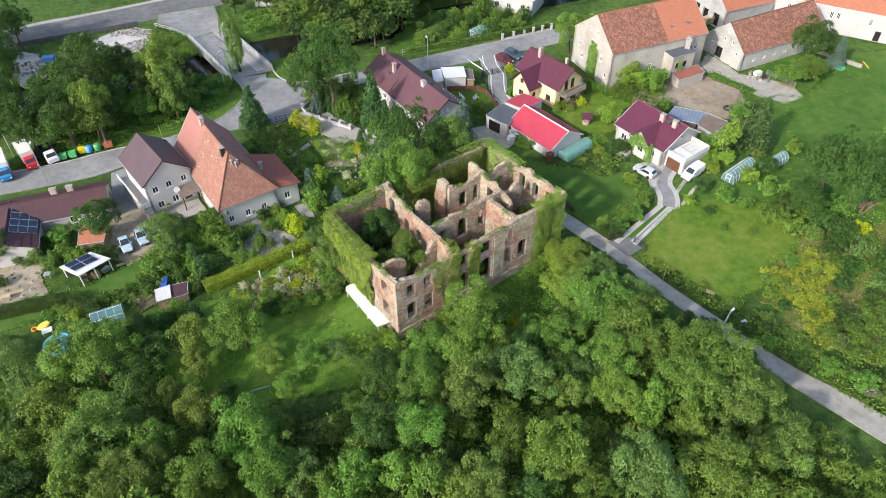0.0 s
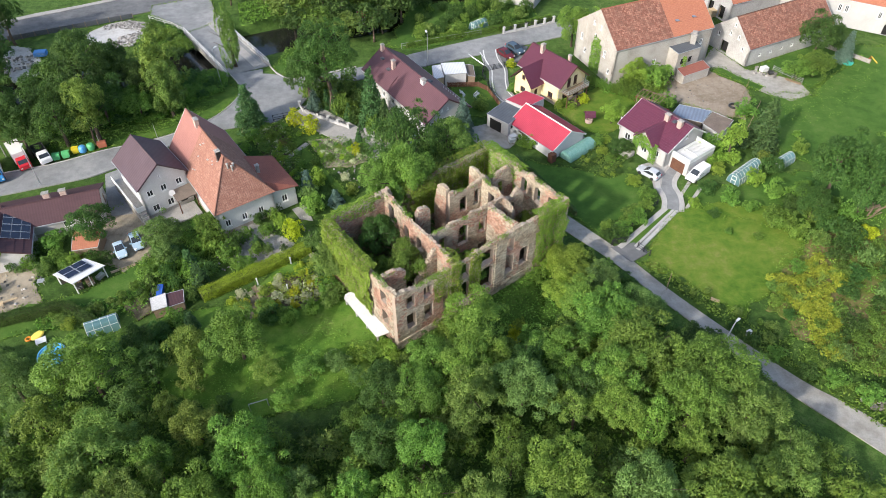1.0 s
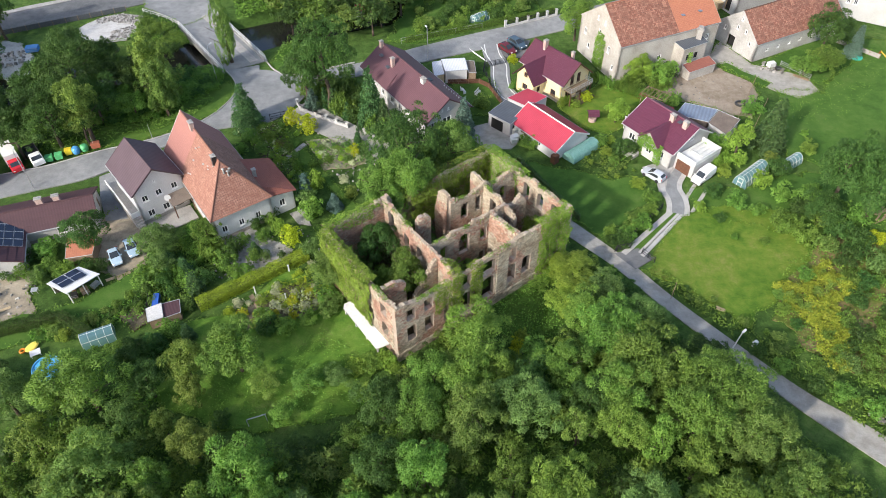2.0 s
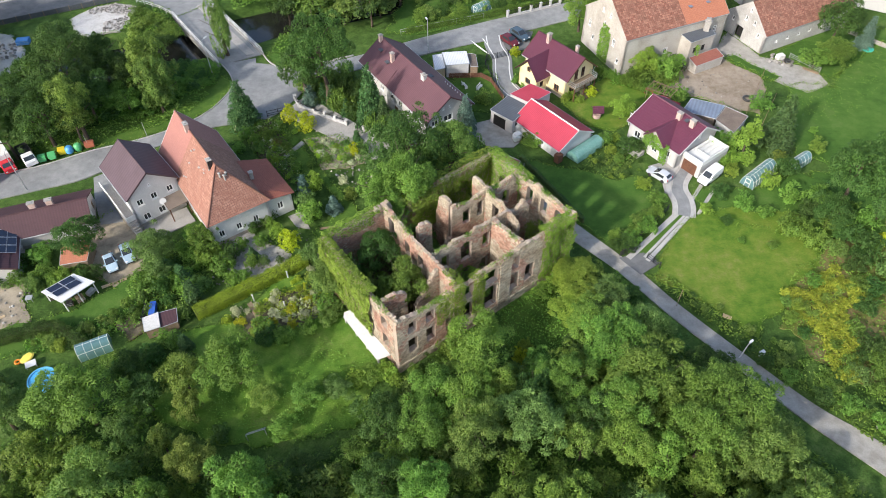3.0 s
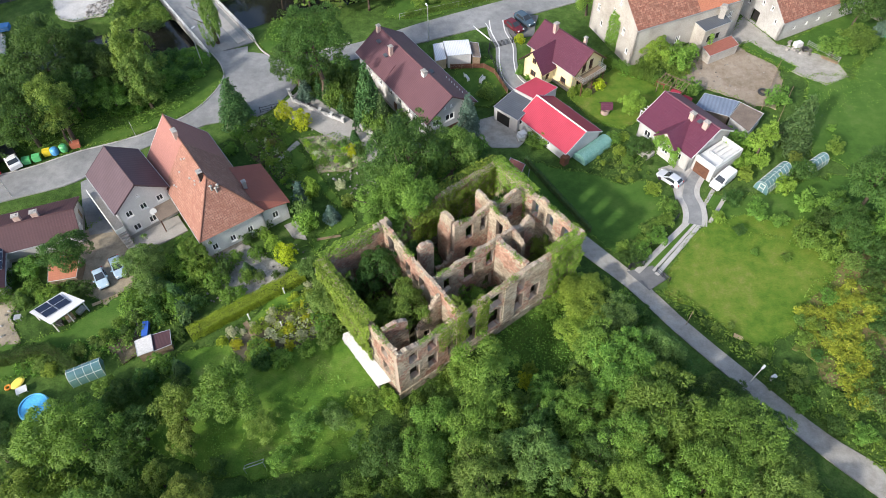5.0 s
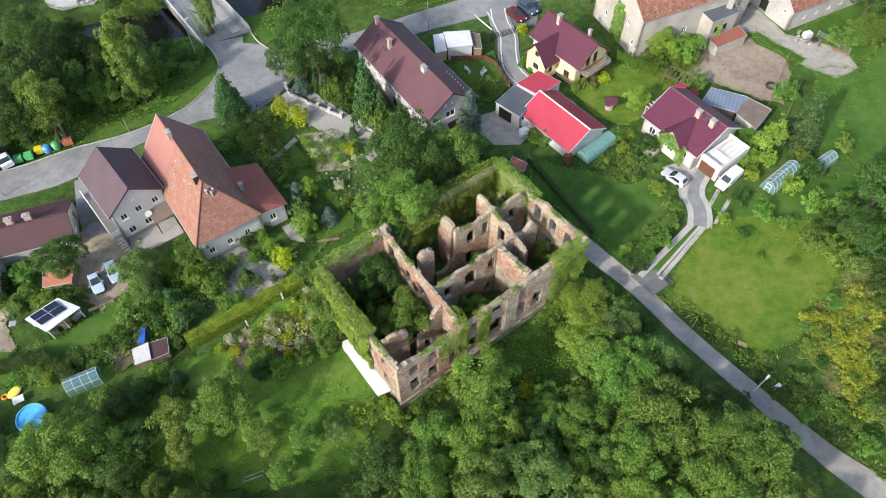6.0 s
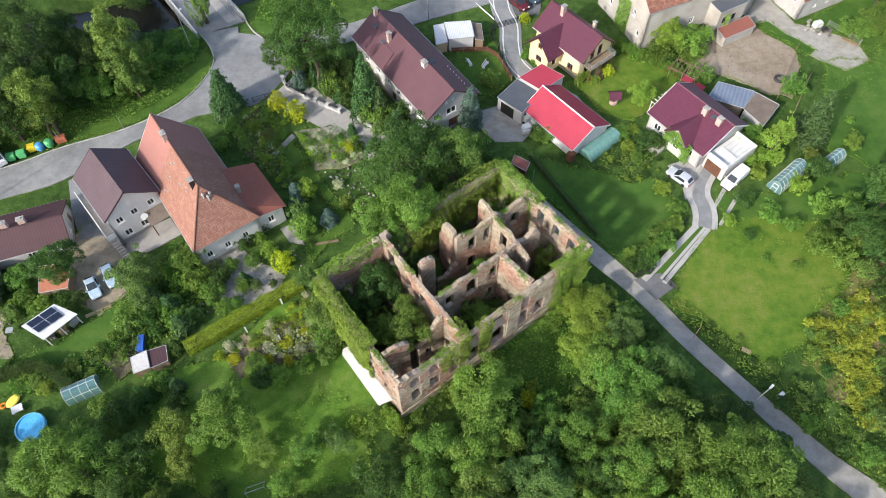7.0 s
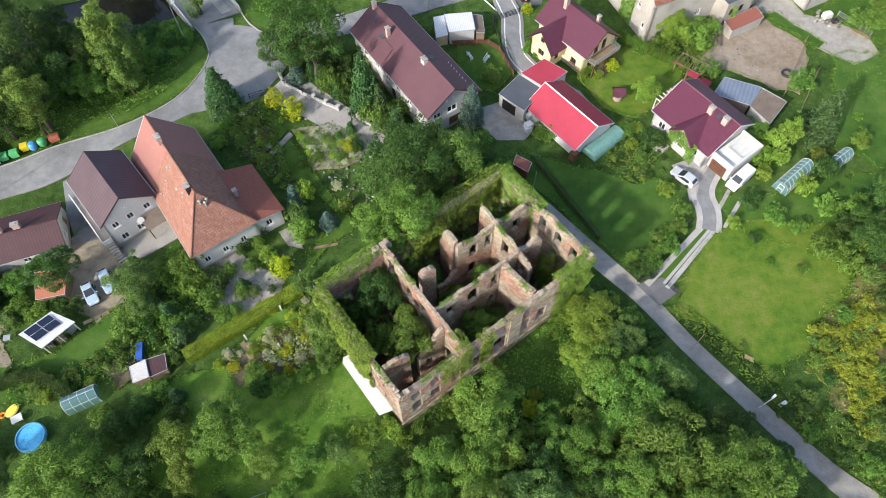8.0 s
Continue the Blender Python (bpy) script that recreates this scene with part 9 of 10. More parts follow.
def garden_wall(pts, h, label, mat="white_wall", post_h=0.5, gap=2.6, w=0.3):
    """A low wall with taller posts and bars between."""
    f = thing("garden_wall", pts[0][0], pts[0][1], 0, 0, label, "wall")
    o = Vector((*pts[0], 0))
    for a, b in zip(pts, pts[1:]):
        A, B = Vector((*a, 0)) - o, Vector((*b, 0)) - o
        ln = (B - A).length
        ang = math.degrees(math.atan2(B.y - A.y, B.x - A.x))
        n = max(1, round(ln / gap))
        at = Matrix.Translation(A) @ pose(0, 0, 0, 0, 0, ang)
        g = Geo()
        g.box(0, -w / 2, -0.1, ln, w / 2, h)
        g.box(-0.02, -w / 2 - 0.05, h, ln + 0.02, w / 2 + 0.05, h + 0.08)
        part("wall", g, M[mat], f, at=at)
        for i in range(n + 1):
            g = Geo()
            x = ln * i / n
            g.box(x - 0.22, -0.22, -0.1, x + 0.22, 0.22, h + post_h)
            g.hexa([(x - 0.28, -0.28), (x + 0.28, -0.28), (x + 0.28, 0.28), (x - 0.28, 0.28)], h + post_h, h + post_h + 0.1)
            part("post", g, M[mat], f, at=at)
        for i in range(n):
            g = Geo()
            for k in range(1, 12):
                x = ln * (i + k / 12) / n
                g.box(x - 0.02, -0.02, h + 0.08, x + 0.02, 0.02, h + post_h - 0.05)
            g.box(ln * i / n + 0.22, -0.025, h + post_h - 0.12, ln * (i + 1) / n - 0.22, 0.025, h + post_h - 0.06)
            part("railing", g, M["dark_metal"], f, at=at)


garden_wall([(-27.4, 115.9), (-26.4, 113.9), (-23.4, 112.0), (-17.4, 108.6)], 0.55, "low white garden wall with square posts")
garden_wall([(-14.2, 106.8), (-11.4, 104.8)], 0.55, "low white garden wall beside the gateway", gap=1.6)
garden_wall([(13.0, 144.0), (18.0, 146.2), (24.4, 149.0)], 0.4, "white-posted garden wall across the lane", post_h=1.1, gap=2.4)
fence([(-31.6, 111.0), (-28.0, 112.4)], 1.3, "dark arched iron garden gate", 1.8, (0.2, 0.5, 0.9), "dark_metal", name="iron_fence")
fence([(34.0, 87.3), (25.0, 77.9)], 1.1, "dark metal fence beside the driveway", 2.0, (0.15, 0.5, 0.88), "dark_metal")
fence([(25.2, 78.0), (27.4, 78.6)], 1.3, "dark metal sliding gate", 1.1, (0.1, 0.3, 0.5, 0.7, 0.9), "dark_metal", name="gate")
fence([(28.9, 77.5), (30.3, 75.7)], 1.2, "short dark metal fence beside the gateway", 1.1, (0.15, 0.5, 0.88), "dark_metal")
fence([(0.6, 122.4), (6.6, 122.6), (8.4, 121.0), (10.4, 115.6)], 1.1, "low reddish board fence round the back garden", 2.0, board="brown_trim")
fence([(8.2, 130.2), (7.6, 126.8), (8.6, 122.8), (10.2, 116.4)], 1.1, "dark metal fence beside the driveway", 2.0, (0.15, 0.5, 0.88), "dark_metal")
fence([(7.8, 128.0), (12.2, 129.8)], 1.3, "dark double gate across the driveway", 2.2, (0.1, 0.3, 0.5, 0.7, 0.9), "dark_metal", name="gate")
fence([(59.4, 122.4), (56.0, 116.4), (52.8, 110.6)], 1.2, "rusty wire fence beside the farmyard", 2.4, (0.3, 0.6, 0.9), "wood", post_w=0.08, pw=0.01)
fence([(59.4, 115.4), (54.6, 107.4)], 1.2, "wire fence round a small paddock", 2.4, (0.3, 0.6, 0.9), "wood", post_w=0.08, pw=0.01)
fence([(66.4, 128.4), (70.4, 123.4)], 1.1, "low wire fence beside the paddock", 2.0, (0.3, 0.6, 0.9), "grey_metal", post_w=0.08, pw=0.01)
fence([(79.8, 138.2), (87.0, 130.8)], 1.0, "pale concrete panel fence", 2.0, board="concrete")
fence([(-9.0, 137.6), (8.0, 143.6)], 1.2, "wire fence before the hedge", 3.0, (0.5, 0.95), "grey_metal", post_w=0.07, pw=0.01)
fence([(-43.6, 73.0), (-41.0, 68.8), (-40.8, 66.4)], 1.4, "dark netting fence beside the vegetable plot", 1.6, (0.2, 0.5, 0.9), "dark_metal", post_w=0.07, pw=0.012)

# bridge
b = thing("bridge", -47.0, 138.6, 0, 0, "concrete road bridge with white railings over the river", "bridge")
o = Vector((-47.0, 138.6, 0))
for name, p, q in (("left", (-43.4, 126.6), (-57.0, 145.0)), ("right", (-35.9, 131.0), (-50.8, 150.6))):
    P, Q = Vector((*p, 0)) - o, Vector((*q, 0)) - o
    ln = (Q - P).length
    ang = math.degrees(math.atan2(Q.y - P.y, Q.x - P.x))
    at = Matrix.Translation(P) @ pose(0, 0, 0, 0, 0, ang)
    g = Geo()
    g.box(0, -0.25, -0.9, ln, 0.25, 0.35)
    part("parapet_beam", g, M["concrete"], b, at=at)
    n = 10
    for i in range(n + 1):
        g = Geo()
        g.box(ln * i / n - 0.06, -0.06, 0.35, ln * i / n + 0.06, 0.06, 1.35)
        part("post", g, M["white_trim"], b, at=at)
    for z in (0.75, 1.3):
        g = Geo()
        g.box(0, -0.05, z, ln, 0.05, z + 0.09)
        part("rail", g, M["white_trim"], b, at=at)
for u in (0.22, 0.8):
    g = Geo()
    c = Vector((-39.7, 128.8, 0)).lerp(Vector((-53.9, 147.8, 0)), u) - o
    g.obox((c.x, c.y, -1.9), (0.9, 8.4, 3.4), math.degrees(math.atan2(150.6 - 131.0, -50.8 + 35.9)))
    part("abutment", g, M["concrete"], b)
for p, q in (((-37.6, 131.2), (-52.0, 150.2)),):
    ribbon("bridge_pavement", [p, q], [(p[0] - 1.3, p[1] - 1.0), (q[0] - 1.3, q[1] - 1.0)], 0.18, M["concrete"], "raised pale pavement over the bridge", 0.12)
fence([(-66.6, 151.2), (-60.6, 148.0), (-57.2, 145.2)], 1.0, "white tubular railing leading to the bridge", 2.0, (0.5, 0.95), "white_trim", post_w=0.08)
fence([(-94.0, 141.4), (-82.0, 146.8), (-70.6, 152.0)], 1.2, "grey corrugated fence along the main road", 2.4, board="sheet_grey")


# ---- garden things ----
def greenhouse(x, y, rz, ln, w, h, label, ribs=8, film="poly", frame="white_trim"):
    t = thing("greenhouse", x, y, 0.02, rz, label, "greenhouse")
    arc = [(math.cos(math.pi * i / 10) * w / 2, math.sin(math.pi * i / 10) ** 0.8 * h) for i in range(11)]
    g = Geo()
    for (y0, z0), (y1, z1) in zip(arc, arc[1:]):
        g.add([(-ln / 2, y0, z0), (ln / 2, y0, z0), (ln / 2, y1, z1), (-ln / 2, y1, z1)], [[3, 2, 1, 0]])
    for s in (-1, 1):
        g.add([(s * ln / 2, yy, zz) for yy, zz in arc], [list(range(11))])
    part("cover", g, M[film], t)
    for i in range(ribs + 1):
        xx = -ln / 2 + ln * i / ribs
        g = Geo()
        for (y0, z0), (y1, z1) in zip(arc, arc[1:]):
            g.tube((xx, y0 * 1.01, z0 * 1.01), (xx, y1 * 1.01, z1 * 1.01), 0.024, n=5)
        part("rib", g, M[frame], t)
    for k in (2, 5, 8):
        g = Geo()
        g.tube((-ln / 2, arc[k][0] * 1.015, arc[k][1] * 1.015), (ln / 2, arc[k][0] * 1.015, arc[k][1] * 1.015), 0.03, n=5)
        part("purlin", g, M[frame], t)
    g = Geo()
    for xx, zz, x2, z2 in ((-0.45, 0, -0.37, h * 0.8), (0.37, 0, 0.45, h * 0.8), (-0.37, h * 0.74, 0.37, h * 0.8), (-0.37, h * 0.36, 0.37, h * 0.42)):
        g.box(-ln / 2 - 0.06, xx, zz, -ln / 2 - 0.01, x2, z2)
    part("door_frame", g, M[frame], t)


greenhouse(50.0, 94.5, 40, 6.4, 2.3, 2.0, "arched greenhouse with white ribs and clear sheets")
greenhouse(57.8, 97.8, 36, 3.4, 1.9, 1.7, "small greenhouse with blue-green film", 4)
greenhouse(23.2, 101.2, 41, 6.6, 2.6, 1.5, "long plastic tunnel under teal film", 6, "teal_film", "teal_film")
greenhouse(-45.8, 62.2, 26, 4.0, 2.2, 2.0, "pale greenhouse with clear sheets", 4)
greenhouse(7.6, 146.6, 40, 3.6, 2.4, 2.0, "small arched greenhouse across the lane", 4)

# wishing well on the lawn
w = thing("garden_well", 26.5, 110.4, 0.02, 0, "decorative brick well under a plum roof", "well")
g = Geo()
g.lathe([(0.7, 0), (0.72, 0.7), (0.5, 0.7), (0.5, 0.2)], 14)
part("well_ring", g, M["chimney_brick"], w)
for s in (-1, 1):
    g = Geo()
    g.box(s * 0.7 - 0.06, -0.06, 0, s * 0.7 + 0.06, 0.06, 1.6)
    part("post", g, M["brown_trim"], w)
for s in (-1, 1):
    g = Geo()
    roof_geo(g, (-1.0, s * 1.0, 1.5), (1.0, s * 1.0, 1.5), (1.0, 0, 2.3), (-1.0, 0, 2.3), 0.3)
    part("roof", g.mesh("roof", [M["tile_plum"]], weld=True), None, w)

# paddling pool and toys
p = thing("paddling_pool", -50.9, 57.6, 0.03, 0, "round blue paddling pool full of water", "pool")
g = Geo()
g.lathe([(1.75, 0), (1.85, 0.35), (1.75, 0.7), (1.6, 0.7), (1.55, 0.1)], 24)
part("rim", g, paint("pool_vinyl", (0.12, 0.4, 0.62), 0.3), p)
g = Geo()
g.lathe([(1.58, 0.4), (1.58, 0.56)], 24)
part("pool_water", g, M["pool_water"], p)


def float_ring(x, y, r, tube, col, label):
    g = Geo()
    n, m_ = 18, 8
    vs = [((r + tube * math.cos(math.tau * j / m_)) * math.cos(math.tau * i / n), (r + tube * math.cos(math.tau * j / m_)) * math.sin(math.tau * i / n), tube + tube * math.sin(math.tau * j / m_)) for i in range(n) for j in range(m_)]
    g.add(vs, [[i * m_ + j, ((i + 1) % n) * m_ + j, ((i + 1) % n) * m_ + (j + 1) % m_, i * m_ + (j + 1) % m_] for i in range(n) for j in range(m_)])
    single("swim_ring", g, paint("vinyl_" + label.split()[0], col, 0.3), label, "swim ring", "", "", True).location = (x, y, 0.03)


float_ring(-55.3, 60.4, 0.32, 0.13, (0.75, 0.25, 0.02), "orange inflatable swim ring on the grass")
g = Geo()
g.lathe([(0.2, 0), (0.6, 0.1), (0.65, 0.2), (0.5, 0.32), (0.1, 0.36)], 16)
ob = single("inflatable_float", g, paint("vinyl_lemon", (0.8, 0.62, 0.1), 0.3), "pale yellow inflatable lying on the grass", "float")
ob.matrix_basis = pose(-54.3, 61.0, 0.03, 0, 0, 60) @ Matrix.Diagonal((1.5, 1, 1, 1))


def table_thing(x, y, rz, w, d, h, mat, label, name="garden_table"):
    t = thing(name, x, y, 0.03, rz, label, "table")
    g = Geo()
    g.box(-w / 2, -d / 2, h - 0.05, w / 2, d / 2, h)
    part("tabletop", g, M[mat], t)
    for sx in (-1, 1):
        for sy in (-1, 1):
            g = Geo()
            g.box(sx * (w / 2 - 0.1) - 0.03, sy * (d / 2 - 0.1) - 0.03, 0, sx * (w / 2 - 0.1) + 0.03, sy * (d / 2 - 0.1) + 0.03, h - 0.05)
            part("leg", g, M[mat], t)


table_thing(-53.3, 59.9, 30, 1.3, 1.0, 0.5, "white_trim", "low white garden table on the grass")
table_thing(-61.6, 66.0, 20, 1.2, 0.8, 0.7, "pale_wood", "pale wooden table in the yard")
table_thing(-57.6, 70.4, 10, 0.9, 0.8, 0.7, "grey_metal", "small grey garden table")


def bench(x, y, rz, mat, label, ln=1.6):
    t = thing("garden_bench", x, y, 0.03, rz, label, "bench")
    g = Geo()
    for i in range(3):
        g.box(-ln / 2, -0.25 + 0.17 * i, 0.42, ln / 2, -0.11 + 0.17 * i, 0.47)
    part("seat", g, M[mat], t)
    g = Geo()
    for i in range(2):
        g.box(-ln / 2, 0.26, 0.58 + 0.2 * i, ln / 2, 0.3, 0.72 + 0.2 * i)
    part("backrest", g, M[mat], t)
    for s in (-1, 1):
        g = Geo()
        g.box(s * (ln / 2 - 0.15) - 0.04, -0.25, 0, s * (ln / 2 - 0.15) + 0.04, 0.3, 0.42)
        g.box(s * (ln / 2 - 0.15) - 0.04, 0.24, 0.42, s * (ln / 2 - 0.15) + 0.04, 0.3, 0.95)
        part("leg", g, M[mat], t)


bench(3.5, 119.6, 115, "white_trim", "white garden bench on the lawn")
bench(6.2, 119.0, 60, "white_trim", "white garden bench on the back lawn")
bench(-44.9, 86.6, 40, "brown_trim", "red-brown bench on the terrace", 1.4)


def crate(x, y, z, rz, size, mat, label, name="crate", category="crate"):
    t = thing(name, x, y, z, rz, label, category)
    w, d, h = size
    g = Geo()
    g.hexa([(-w / 2, -d / 2), (w / 2, -d / 2), (w / 2, d / 2), (-w / 2, d / 2)], 0.12, h)
    part("body", g, mat, t)
    g = Geo()
    for i in range(3):
        g.box(-w / 2 + (w - 0.12) * i / 2, -d / 2 - 0.01, 0, -w / 2 + (w - 0.12) * i / 2 + 0.12, d / 2 + 0.01, 0.12)
    part("pallet", g, M["wood"], t)
    for z0 in (0.3, 0.6, 0.9):
        for y0 in (-d / 2 - 0.02, d / 2):
            if z0 < h:
                g = Geo()
                g.box(-w / 2 - 0.02, y0, z0, w / 2 + 0.02, y0 + 0.02, z0 + 0.03)
                part("strap", g, M["grey_metal"], t)


for x, y in ((12.4, 106.6), (12.1, 104.6), (13.5, 105.6)):
    crate(x, y, 0.03, 30, (1.2, 1.0, 1.15), M["white_trim"], "white caged water tank on a pallet", "water_tank", "tank")
crate(11.9, 104.2, 0.03, 15, (1.1, 1.1, 0.9), M["white_trim"], "white bulk bag on a pallet", "bulk_bag", "bag")
crate(13.9, 105.0, 0.03, 50, (0.9, 0.8, 0.8), M["white_trim"], "small white bulk bag on a pallet", "bulk_bag", "bag")
crate(40.2, 60.9, 0.0, 30, (0.7, 0.45, 0.9), M["white_trim"], "pale grey electric cabinet beside the track", "electric_cabinet", "cabinet")
crate(64.4, 128.0, 0.03, 20, (1.4, 1.0, 1.0), M["white_trim"], "white machine in the farmyard", "farm_machine", "machine")
crate(65.4, 126.8, 0.03, 10, (0.9, 0.8, 0.7), M["plastic_dark"], "dark machine in the farmyard", "farm_machine", "machine")
crate(61.2, 152.4, 0.0, 25, (3.0, 1.6, 1.6), M["pale_wood"], "stack of straw bales before the barn", "bale_stack", "bales")
crate(-84.5, 135.2, 0.05, 10, (2.4, 1.6, 1.0), paint("tarp_blue", (0.05, 0.2, 0.5), 0.5), "goods under a blue tarpaulin", "tarpaulin", "tarpaulin")
crate(-40.0, 68.4, 0.0, 10, (0.8, 2.2, 0.9), paint("tarp_navy", (0.03, 0.1, 0.4), 0.4), "garden stuff under a blue sheet", "tarpaulin", "tarpaulin")


def planks(x, y, rz, ln, n, label, mat="wood", w=0.22):
    t = thing("timber_stack", x, y, 0.02, rz, label, "timber")
    for i in range(n):
        g = Geo()
        o_ = 0.06 * math.sin(i * 2.1)
        g.box(-ln / 2 + o_, w * (i % 3) - w * 1.5 + 0.01, 0.09 * (i // 3), ln / 2 + o_, w * (i % 3) - w * 0.5 - 0.01, 0.09 * (i // 3) + 0.08)
        part("plank", g, M[mat], t)


planks(-26.4, 68.5, -55, 3.0, 6, "stack of weathered planks beside the flower bed")
planks(-47.0, 73.4, 28, 3.4, 3, "pale timber edging at the end of the yard", "pale_wood", 0.16)
planks(-61.0, 67.2, 35, 2.2, 3, "pale planks on the sandy ground", "pale_wood", 0.16)
planks(-17.5, 84.0, 12, 3.4, 3, "timber edging round a garden bed", "wood", 0.14)
planks(37.6, 67.0, -30, 1.2, 3, "reddish board lying on the lawn", "pale_wood", 0.2)
planks(69.0, 124.0, -40, 3.0, 6, "boards stacked in the farmyard")

# rusty frame in the wood
t = thing("goal_frame", -22.6, 49.8, 0, 20, "rusty grey metal goal frame in the long grass", "goal")
for x0, y0, z0, x1, y1, z1 in ((-1.1, 0, 0, -1.1, 0, 1.5), (1.1, 0, 0, 1.1, 0, 1.5), (-1.1, 0, 1.5, 1.1, 0, 1.5), (-1.1, 0, 1.5, -1.1, 1.0, 0), (1.1, 0, 1.5, 1.1, 1.0, 0), (-1.1, 1.0, 0.04, 1.1, 1.0, 0.04)):
    g = Geo()
    g.tube((x0, y0, z0), (x1, y1, z1), 0.05, n=6)
    part("bar", g, M["grey_metal"], t)

# tyre pit and pergola by the farmyard
float_ring(54.5, 115.2, 0.75, 0.22, (0.03, 0.03, 0.03), "black tractor tyre lying in the yard")
t = thing("pergola", 38.7, 115.5, 0, -38, "grey timber pergola frame behind the house", "pergola")
for i in range(3):
    for s in (-1, 1):
        g = Geo()
        g.box(-2.2 + 2.2 * i - 0.05, s * 1.3 - 0.05, 0, -2.2 + 2.2 * i + 0.05, s * 1.3 + 0.05, 2.2)
        part("post", g, M["wood"], t)
for i in range(7):
    g = Geo()
    g.box(-2.3 + 0.75 * i, -1.5, 2.28, -2.22 + 0.75 * i, 1.5, 2.36)
    part("slat", g, M["wood"], t)
for s in (-1, 1):
    g = Geo()
    g.box(-2.4, s * 1.3 - 0.05, 2.2, 2.4, s * 1.3 + 0.05, 2.28)
    part("beam", g, M["wood"], t)
for k, (x, y) in enumerate(((37.2, 117.2), (39.0, 114.4), (40.6, 112.8))):
    table_thing(x, y, -38, 1.7, 1.3, 1.0, "sheet_red", "low red-topped garden box", "garden_box")

# playground things far off in the field
g = Geo()
g.lathe([(1.0, 0), (1.1, 0.3), (1.0, 0.35), (0.2, 0.42)], 16)
single("sandpit", g, paint("sandpit_green", (0.05, 0.4, 0.3), 0.4), "round green covered sandpit on the grass", "sandpit").location = (82.6, 131.0, 0.02)
t = thing("slide", 87.8, 131.4, 0.02, 60, "small yellow garden slide", "slide")
g = Geo()
g.slab([(-0.25, -1.0, 0.1), (0.25, -1.0, 0.1), (0.25, 0.5, 1.2), (-0.25, 0.5, 1.2)], 0.06)
part("chute", g, paint("slide_yellow", (0.7, 0.5, 0.03), 0.4), t)
g = Geo()
for s in (-1, 1):
    g.tube((s * 0.25, 0.5, 1.2), (s * 0.3, 1.0, 0), 0.04, n=6)
part("ladder", g, M["lamp_red"], t)

# stones and rubble
def stones(name, poly, n, lo, hi, mat, label, seed, z=0.02):
    r = random.Random(seed)
    xs, ys = [p[0] for p in poly], [p[1] for p in poly]
    g = Geo()
    k = 0
    for _ in range(n * 6):
        x, y = r.uniform(min(xs), max(xs)), r.uniform(min(ys), max(ys))
        if not inside((x, y), poly):
            continue
        s = r.uniform(lo, hi) ** 1.0
        a = r.uniform(0, 6.28)
        pts = [(x + s * r.uniform(0.7, 1.1) * math.cos(a + i * 1.047), y + s * r.uniform(0.5, 1.0) * math.sin(a + i * 1.047)) for i in range(6)]
        top = [((px - x) * 0.6 + x, (py - y) * 0.6 + y) for px, py in pts]
        h = s * r.uniform(0.5, 0.9)
        g.add([(px, py, z - 0.05) for px, py in pts] + [(px, py, z + h) for px, py in top], [[6, 7, 8, 9, 10, 11]] + [[i, (i + 1) % 6, 6 + (i + 1) % 6, 6 + i] for i in range(6)])
        k += 1
        if k >= n:
            break
    single(name, g, M[mat], label, "stones", "", "stuff")


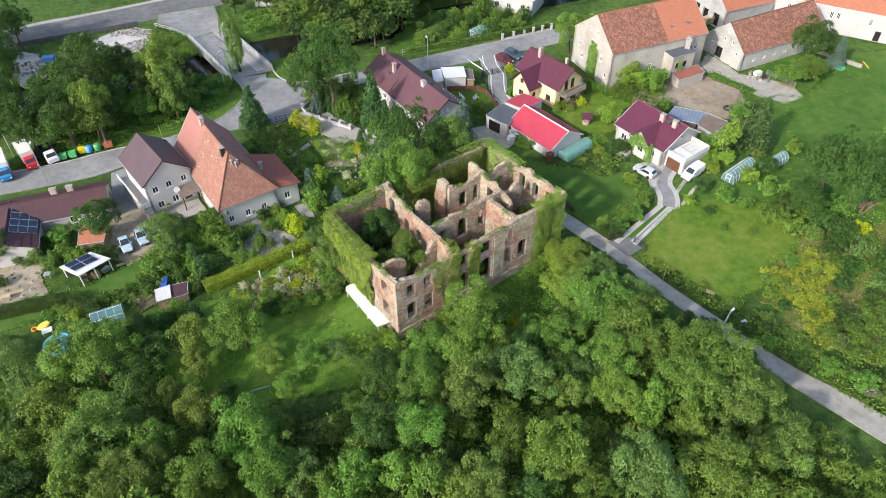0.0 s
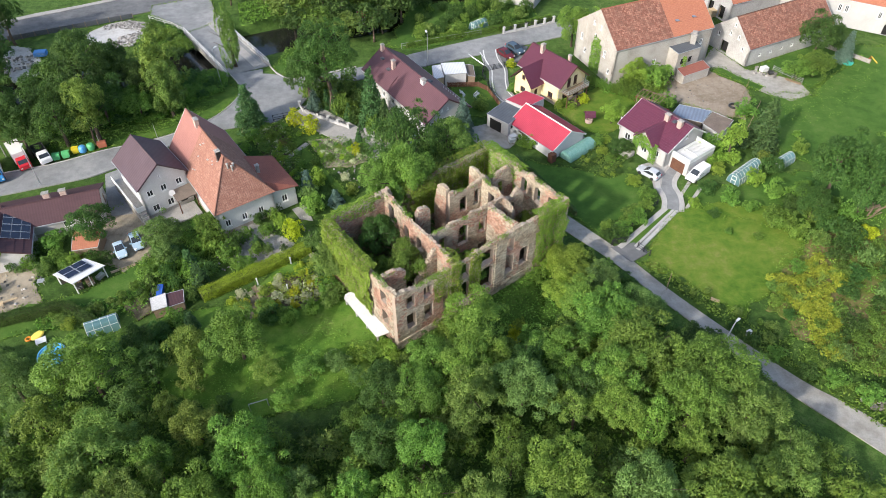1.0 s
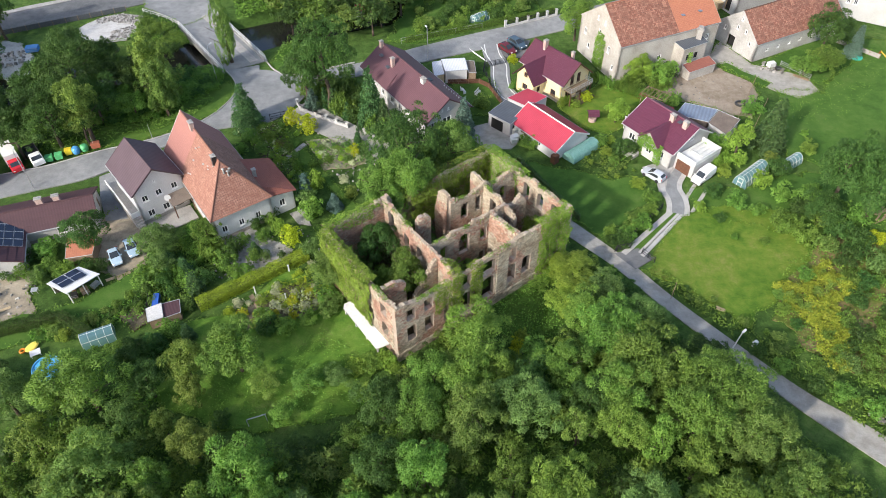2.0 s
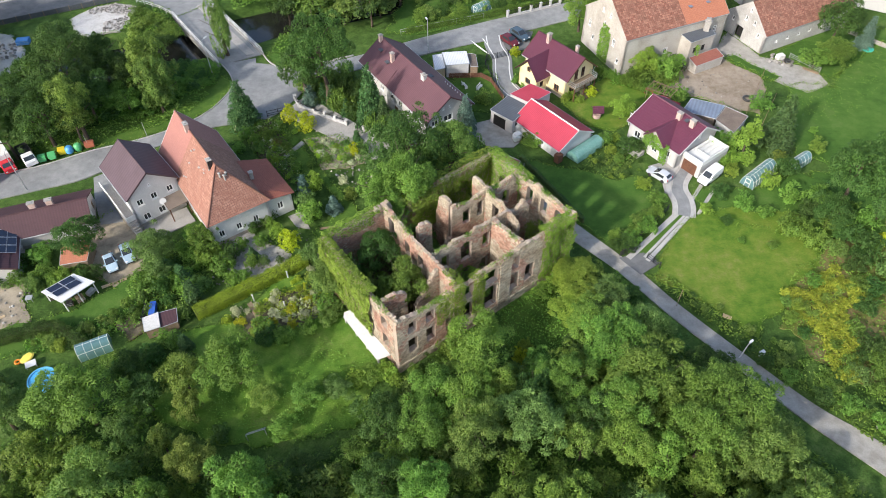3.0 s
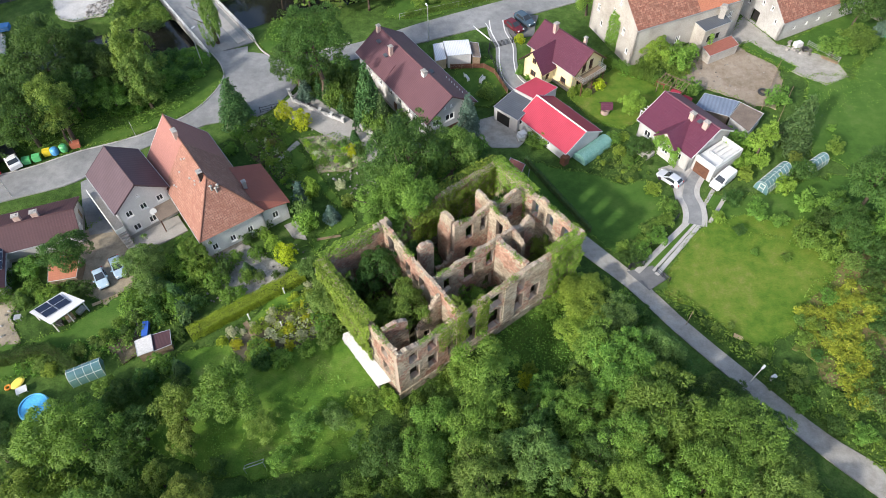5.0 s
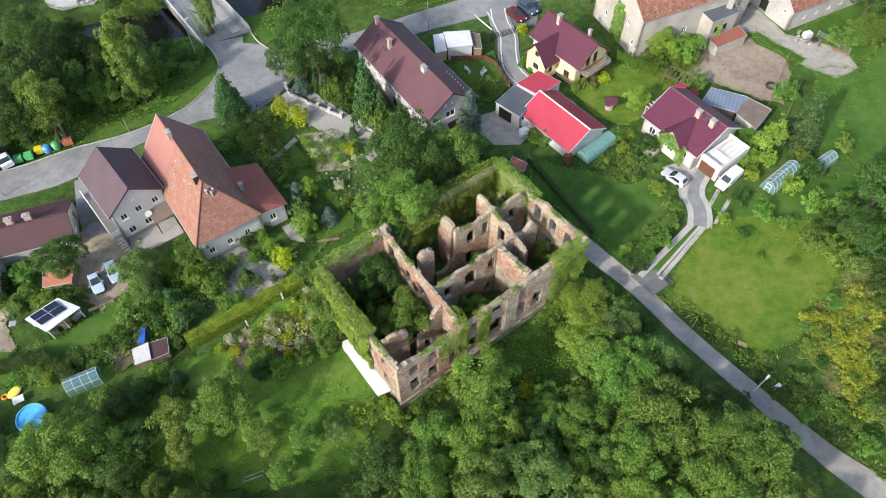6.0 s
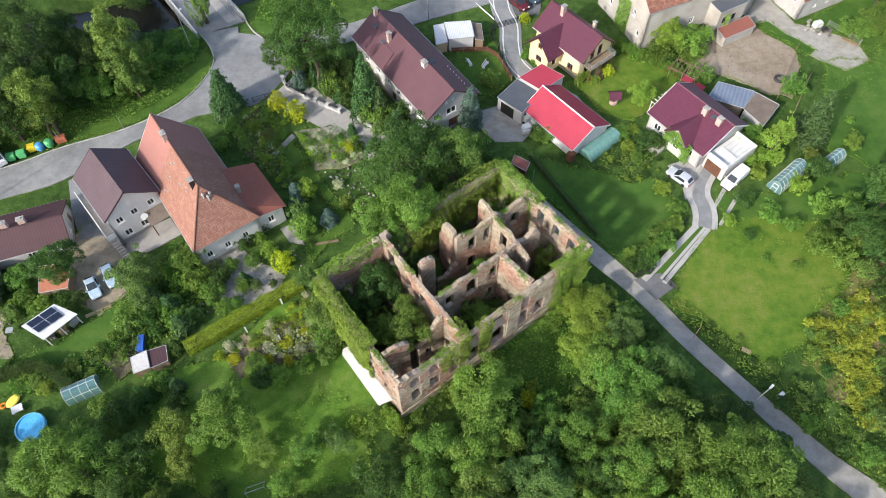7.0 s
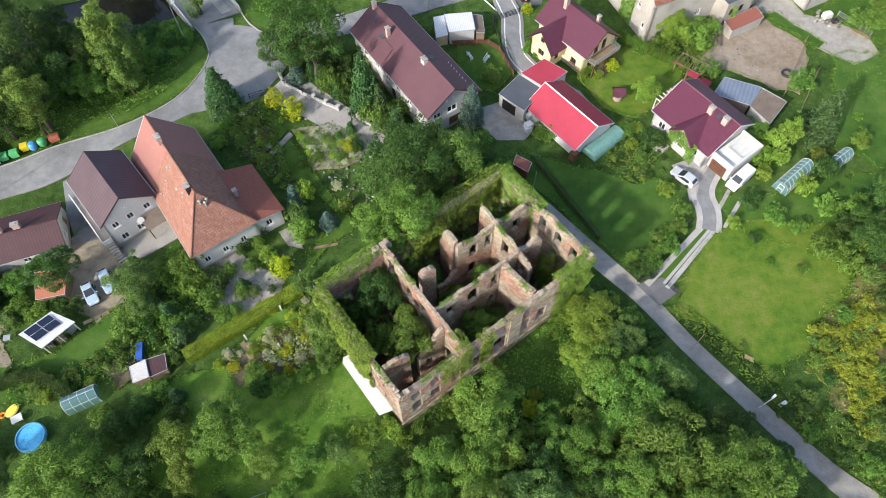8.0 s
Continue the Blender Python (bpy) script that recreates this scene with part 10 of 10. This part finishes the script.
stones("rubble_heap", [(-76, 148), (-71, 150.6), (-66, 149.4), (-67, 146), (-72, 147), (-75, 146)], 420, 0.06, 0.34, "rubble", "broken concrete and rubble on the cleared lot", 1, 0.06)
stones("rubble_heap", [(-71, 143), (-66.5, 146), (-66.8, 140.4), (-70, 139)], 260, 0.06, 0.32, "rubble", "heaps of broken slabs on the cleared lot", 2, 0.06)
stones("stored_stone", [(-92, 134), (-86, 135), (-84, 130), (-89, 128)], 90, 0.15, 0.5, "rubble", "stacked stone in the storage yard", 3, 0.05)
stones("rockery_stones", [(-22.5, 107), (-14, 102.5), (-10, 95), (-12, 90), (-17.5, 94), (-21.8, 101.5)], 130, 0.07, 0.26, "rubble", "pale rockery stones among the flowers", 4, 0.03)
stones("rockery_stones", [(-34, 78.5), (-29, 80.5), (-22, 85.5), (-20, 80), (-28, 72.6), (-34, 72.4)], 130, 0.06, 0.24, "rubble", "pale rockery stones between clipped shrubs", 5, 0.025)
stones("farm_rubble", [(63.5, 130), (67, 127.5), (66, 125), (62, 127)], 70, 0.1, 0.4, "rubble", "rubble and scraps beside the barn", 6, 0.03)
stones("farm_rubble", [(41, 119), (45, 125.5), (53, 128), (58, 121), (52, 114)], 60, 0.04, 0.2, "rubble", "scattered stones in the farmyard", 7, 0.025)
stones("roadside_stones", [(50.5, 51.6), (53.5, 50.4), (54.5, 48.6), (51.5, 49.6)], 24, 0.15, 0.45, "rubble", "pale stones beside the track", 8, 0.0)
stones("yard_scraps", [(-66, 74), (-58, 72.6), (-57, 67), (-64, 64)], 50, 0.06, 0.3, "rubble", "stones and scraps in the trodden yard", 9, 0.02)

# heap of old timber under the trees on the right
t = thing("timber_heap", 67.6, 85.6, 0, 28, "heap of weathered grey logs and boards", "timber")
rr = random.Random(41)
for k in range(16):
    g = Geo()
    ln = rr.uniform(1.6, 3.6)
    a = rr.uniform(-0.35, 0.35)
    c = Vector((rr.uniform(-1.2, 1.2), rr.uniform(-1.4, 1.4), 0.14 + 0.2 * (k // 6)))
    d = Vector((math.cos(a), math.sin(a), rr.uniform(-0.03, 0.06))) * ln / 2
    g.tube(c - d, c + d, rr.uniform(0.09, 0.16), n=7)
    part("log", g, M["wood"], t)

# stored things under the carport
for x, y, rz, size, m in ((-50.6, 70.4, 40, (1.0, 0.8, 0.9), "wood"), (-51.8, 69.6, 20, (0.8, 0.7, 0.7), "dark_metal"), (-49.6, 71.6, 65, (1.2, 0.7, 0.6), "grey_metal"), (-52.6, 71.0, 10, (0.9, 0.9, 1.0), "brown_trim")):
    crate(x, y, 0.03, rz, size, M[m], "stored crate standing under the carport", "crate", "crate")
